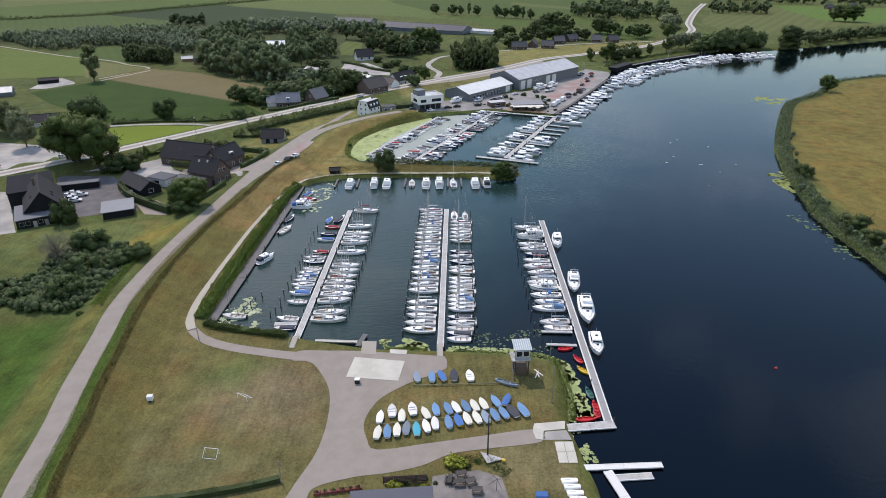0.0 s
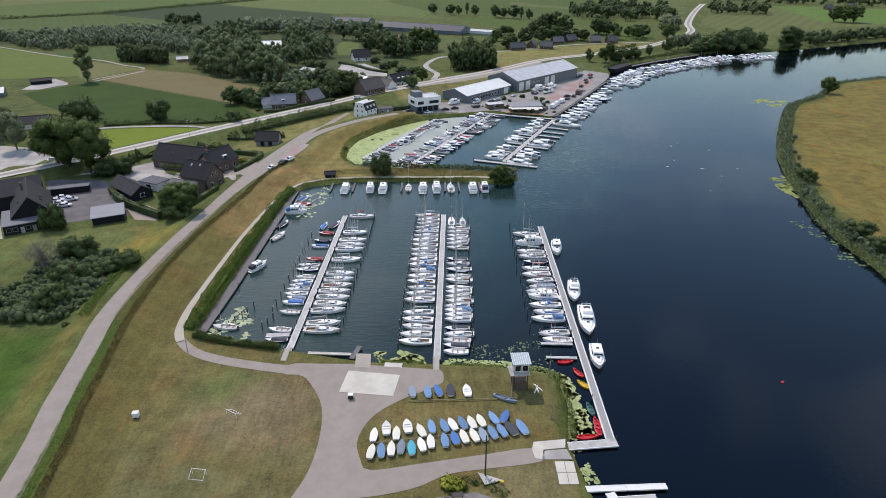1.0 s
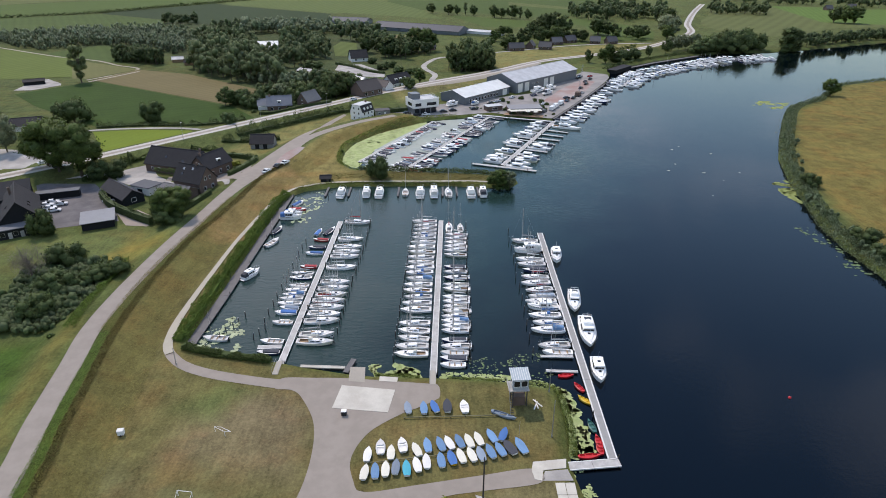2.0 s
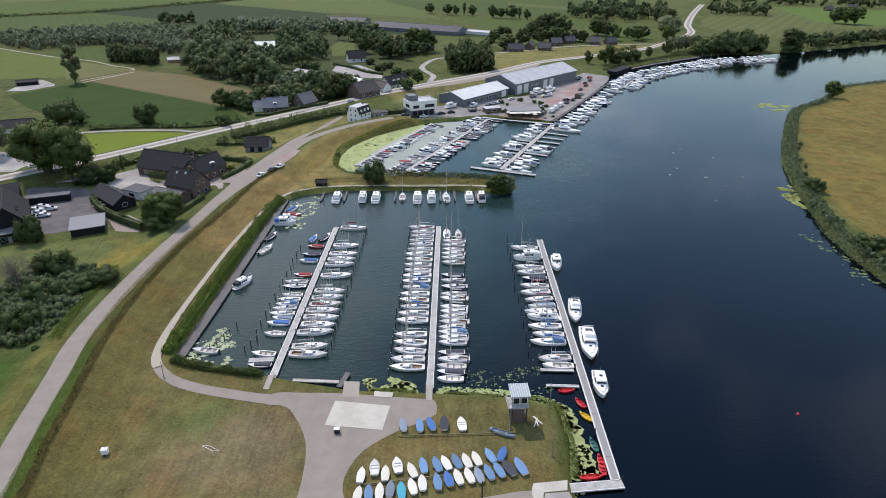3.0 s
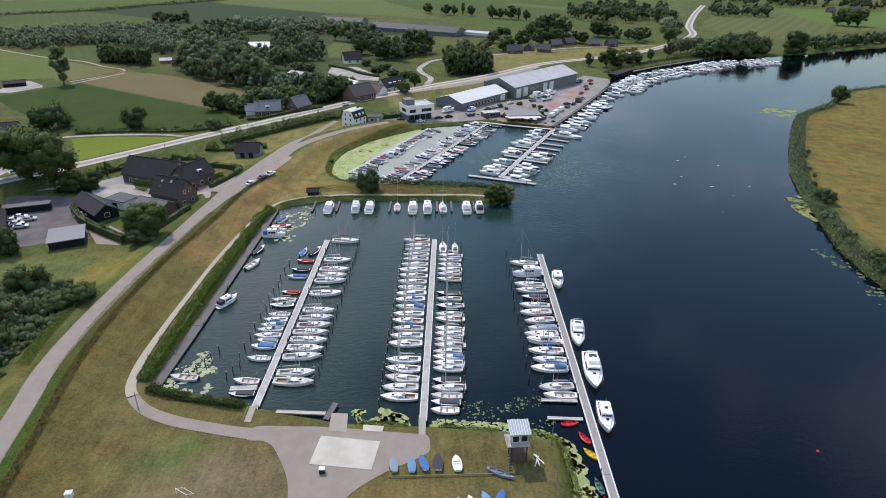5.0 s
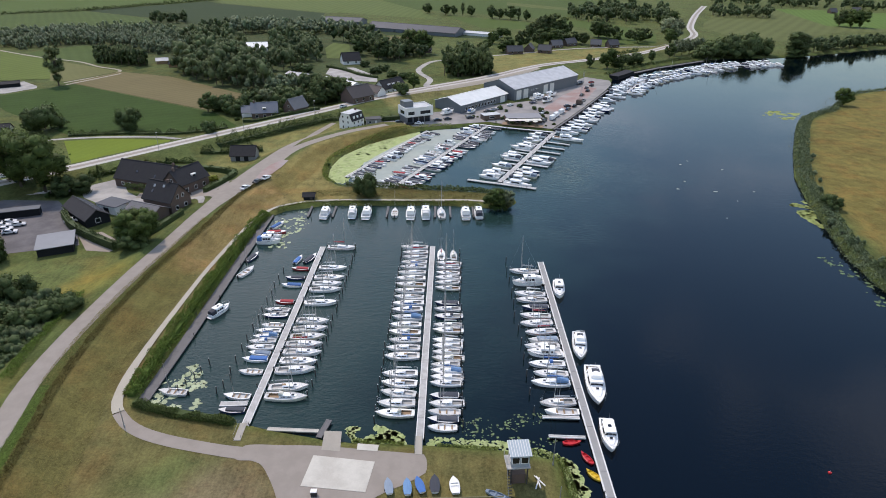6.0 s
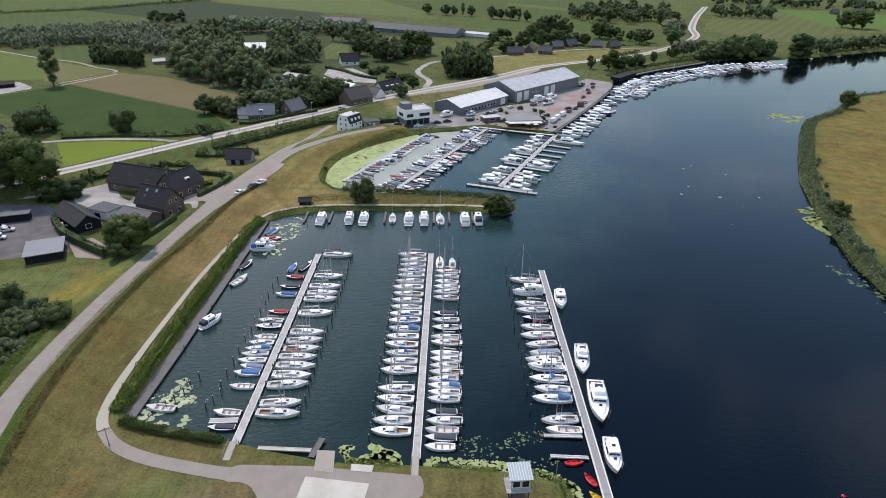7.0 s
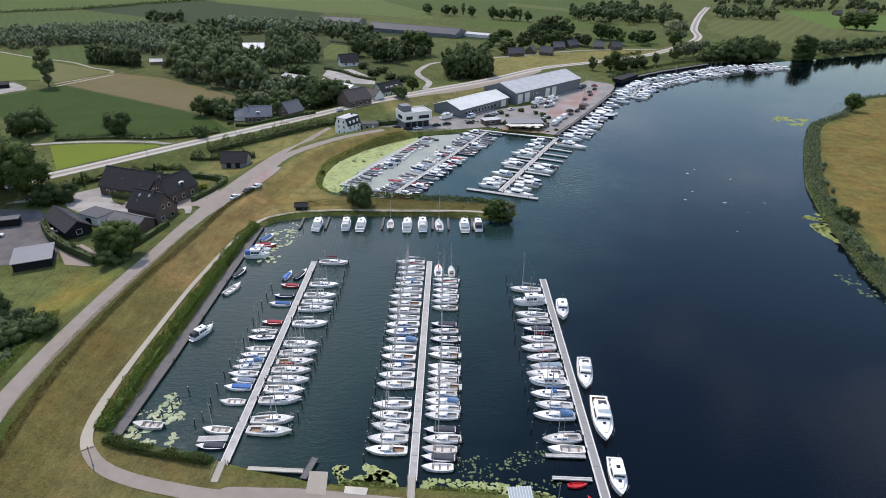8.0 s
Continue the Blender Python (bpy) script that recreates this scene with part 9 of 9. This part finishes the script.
leafy_band("garden_hedge", [(-76.7, 500.2), (-64.2, 490.0), (-49.6, 471.0), (-37.4, 461.8)], 2.4, 1.8, LEAF_DARK, "dark clipped hedge round the pale yard", 12, 0.35, 81, 0.1, core=0.85)
leafy_band("garden_hedge", [(-85.6, 364.8), (-74.6, 376.2), (-63.0, 388.2)], 2.4, 1.6, LEAF_DARK, "dark garden hedge along the road", 12, 0.35, 82, 0.1, core=0.85)
leafy_band("field_hedge", [(148.8, 561.4), (164.9, 567.3), (167.6, 573.7)], 4.0, 3.0, LEAF_DARK, "dark bushes on the dike slope", 8, 0.4, 83, 0.1)
leafy_band("quay_growth", [(120.5, 478), (138, 497), (163, 519), (206, 548), (238, 561)], 4.0, 1.6, LEAF_DARK, "dark scrub along the river quay", 6, 0.4, 66, 0.1)
leafy_band("terrace_planting", [(0.2, 84.6), (3, 85.2), (7, 85.6), (9.5, 84.2), (11.0, 82.0)], 2.6, 0.5, LEAF, "green planting round the terrace", 30, 0.14, 67, 0.2)


def weed(name, poly, n, r0, r1, material, label, seed, z=0.012):
    """Floating weed: many small ragged rafts."""
    rng_ = np.random.default_rng(seed)
    P = np.array(poly, float)
    vs, fs = [], []
    tries = 0
    while len(fs) < n and tries < n * 20:
        tries += 1
        x, y = P.min(0) + rng_.random(2) * (P.max(0) - P.min(0))
        if not inside(P, np.array([x]), np.array([y]))[0] or noise.noise(Vector((x * 0.22, y * 0.22, seed))) < -0.12:
            continue
        r = r0 + (r1 - r0) * rng_.random() ** 2
        k0, m = len(vs), 9
        ph, st = rng_.random() * math.tau, 0.7 + 0.6 * rng_.random()
        for j in range(m):
            a = j * math.tau / m
            q = r * (0.65 + 0.5 * rng_.random())
            vs.append((x + q * math.cos(a + ph) * st, y + q * math.sin(a + ph) / st, z + 0.004 * (len(fs) % 7)))
        fs.append(tuple(range(k0, k0 + m)))
    return tagged(link(name, vs, fs, material), label, "water weed", kind="stuff")


patch("duckweed_film", [(-40.4, 268), (-41.2, 281), (-38.6, 296), (-26.6, 316.6), (-6, 335.5), (-8.6, 327), (-17.6, 310), (-27.8, 288), (-31.5, 271), (-34, 262)], WEED, "smooth bright green duckweed film in the harbour corner", z=0.0, lift=0.010, smooth_step=3, category="water weed")
# pale sheet and rafts: thin weed, and cloud mirrored in the water as colour
patch("thin_film", [(-30, 268), (-20, 258.5), (-13, 259.5), (-4, 280), (26, 343), (12, 341.5), (-4, 335), (-20, 308), (-28, 286)], WEED_AND_SHEEN, "thin grey-green duckweed film with painted cloud reflection between the piers", z=0.0, lift=0.006, smooth_step=3, category="water weed")
weed("duckweed", [(-40.5, 267), (-41.4, 281), (-38.8, 296), (-26.8, 317), (-6, 336), (-9, 329), (-29, 293), (-31, 270), (-34, 261)], 300, 0.5, 1.6, WEED, "bright green duckweed covering the harbour corner", 1)
weed("thin_duckweed", [(-31, 262), (-20, 258), (-12, 262), (28, 342), (10, 341), (-6, 334), (-28, 288)], 160, 0.6, 1.8, WEED_AND_SHEEN, "grey-green duckweed rafts with painted cloud reflection between piers", 2, 0.008)
patch("weed_mat", [(25.3, 97.6), (28.0, 98.4), (29.2, 101), (28.4, 104), (29.0, 107), (27.8, 109), (28.2, 112), (26.8, 114.6), (26.6, 116.6), (25.2, 117.4), (25.6, 112), (26.0, 105)], WEED, "thick pale green water weed along the lawn", z=0.0, lift=0.012, smooth_step=0.8, category="water weed")
weed("water_weed", [(-14.8, 125.0), (-12.4, 126.2), (-8, 125.6), (-5, 124.0), (-2.6, 122.8), (-3, 120.6), (-13, 121.0)], 420, 0.35, 1.05, WEED, "pale green water weed at the shore", 3)
weed("water_weed", [(1.5, 123.0), (15, 122.0), (25, 118.8), (25, 116.5), (15, 119), (1, 120.5)], 260, 0.2, 0.65, WEED, "pale green water weed at the shore", 4)
weed("water_weed", [(25.4, 118), (27.5, 116), (29.0, 108), (29.2, 98.5), (25, 97.5), (25.8, 105)], 620, 0.3, 1.0, WEED, "pale green water weed beside the pier", 5)
weed("lily_pads", [(6, 128), (24, 130), (26, 120), (15, 121.5), (8, 122.5)], 170, 0.12, 0.34, LILY, "scattered green lily pads on dark water", 6)
weed("water_weed", [(-56.5, 133), (-56, 145), (-51, 146), (-46, 138), (-46, 130.5), (-54, 131.5)], 150, 0.15, 0.95, WEED_PALE, "grey-green floating weed in the corner", 7)
weed("water_weed", [(-53, 205), (-52, 228), (-44, 236), (-40, 225), (-44, 204)], 170, 0.12, 0.8, WEED_PALE, "grey-green floating weed along the dock", 8)
weed("water_weed", [(24, 93), (26, 95), (28, 86), (26.5, 84)], 60, 0.2, 0.5, WEED, "pale green water weed at the ramp", 9)
weed("water_weed", [(191, 362), (196, 366), (206, 380), (190, 382), (180, 370)], 60, 0.8, 2.0, WEED_YELLOW, "yellow-green weed off the river bank", 10)
weed("water_weed", [(131, 242), (138, 246), (135, 231), (131, 220), (129.5, 230)], 300, 0.5, 1.3, WEED_YELLOW, "yellow-green weed off the river bank", 11)
weed("water_weed", [(118, 200), (124.5, 200), (124, 165), (118, 166), (120, 185)], 60, 0.3, 0.9, LILY, "scattered floating weed in the river", 12)
weed("drifting_weed", [(92, 230), (120, 225), (132, 280), (122, 300), (98, 290)], 10, 0.25, 0.8, WEED_AND_SHEEN, "single drifting weed rafts on the river", 13)
by = thing("mooring_buoy", "small red mooring buoy on the river", "buoy", m=pose(73.4, 113.9, 0))
bm = bmesh.new()
bmesh.ops.create_icosphere(bm, subdivisions=2, radius=0.35)
part("float", bm, PLASTIC_RED, by)
part("ring", tube(bmesh.new(), (0, 0, 0.3), (0, 0, 0.5), 0.06, 0.04, 6), STEEL, by)

# patterns of which no copy was set
for key, ob in PROTO.items():
    if key not in USED:
        for o in [*ob.children_recursive, ob]:
            bpy.data.objects.remove(o)
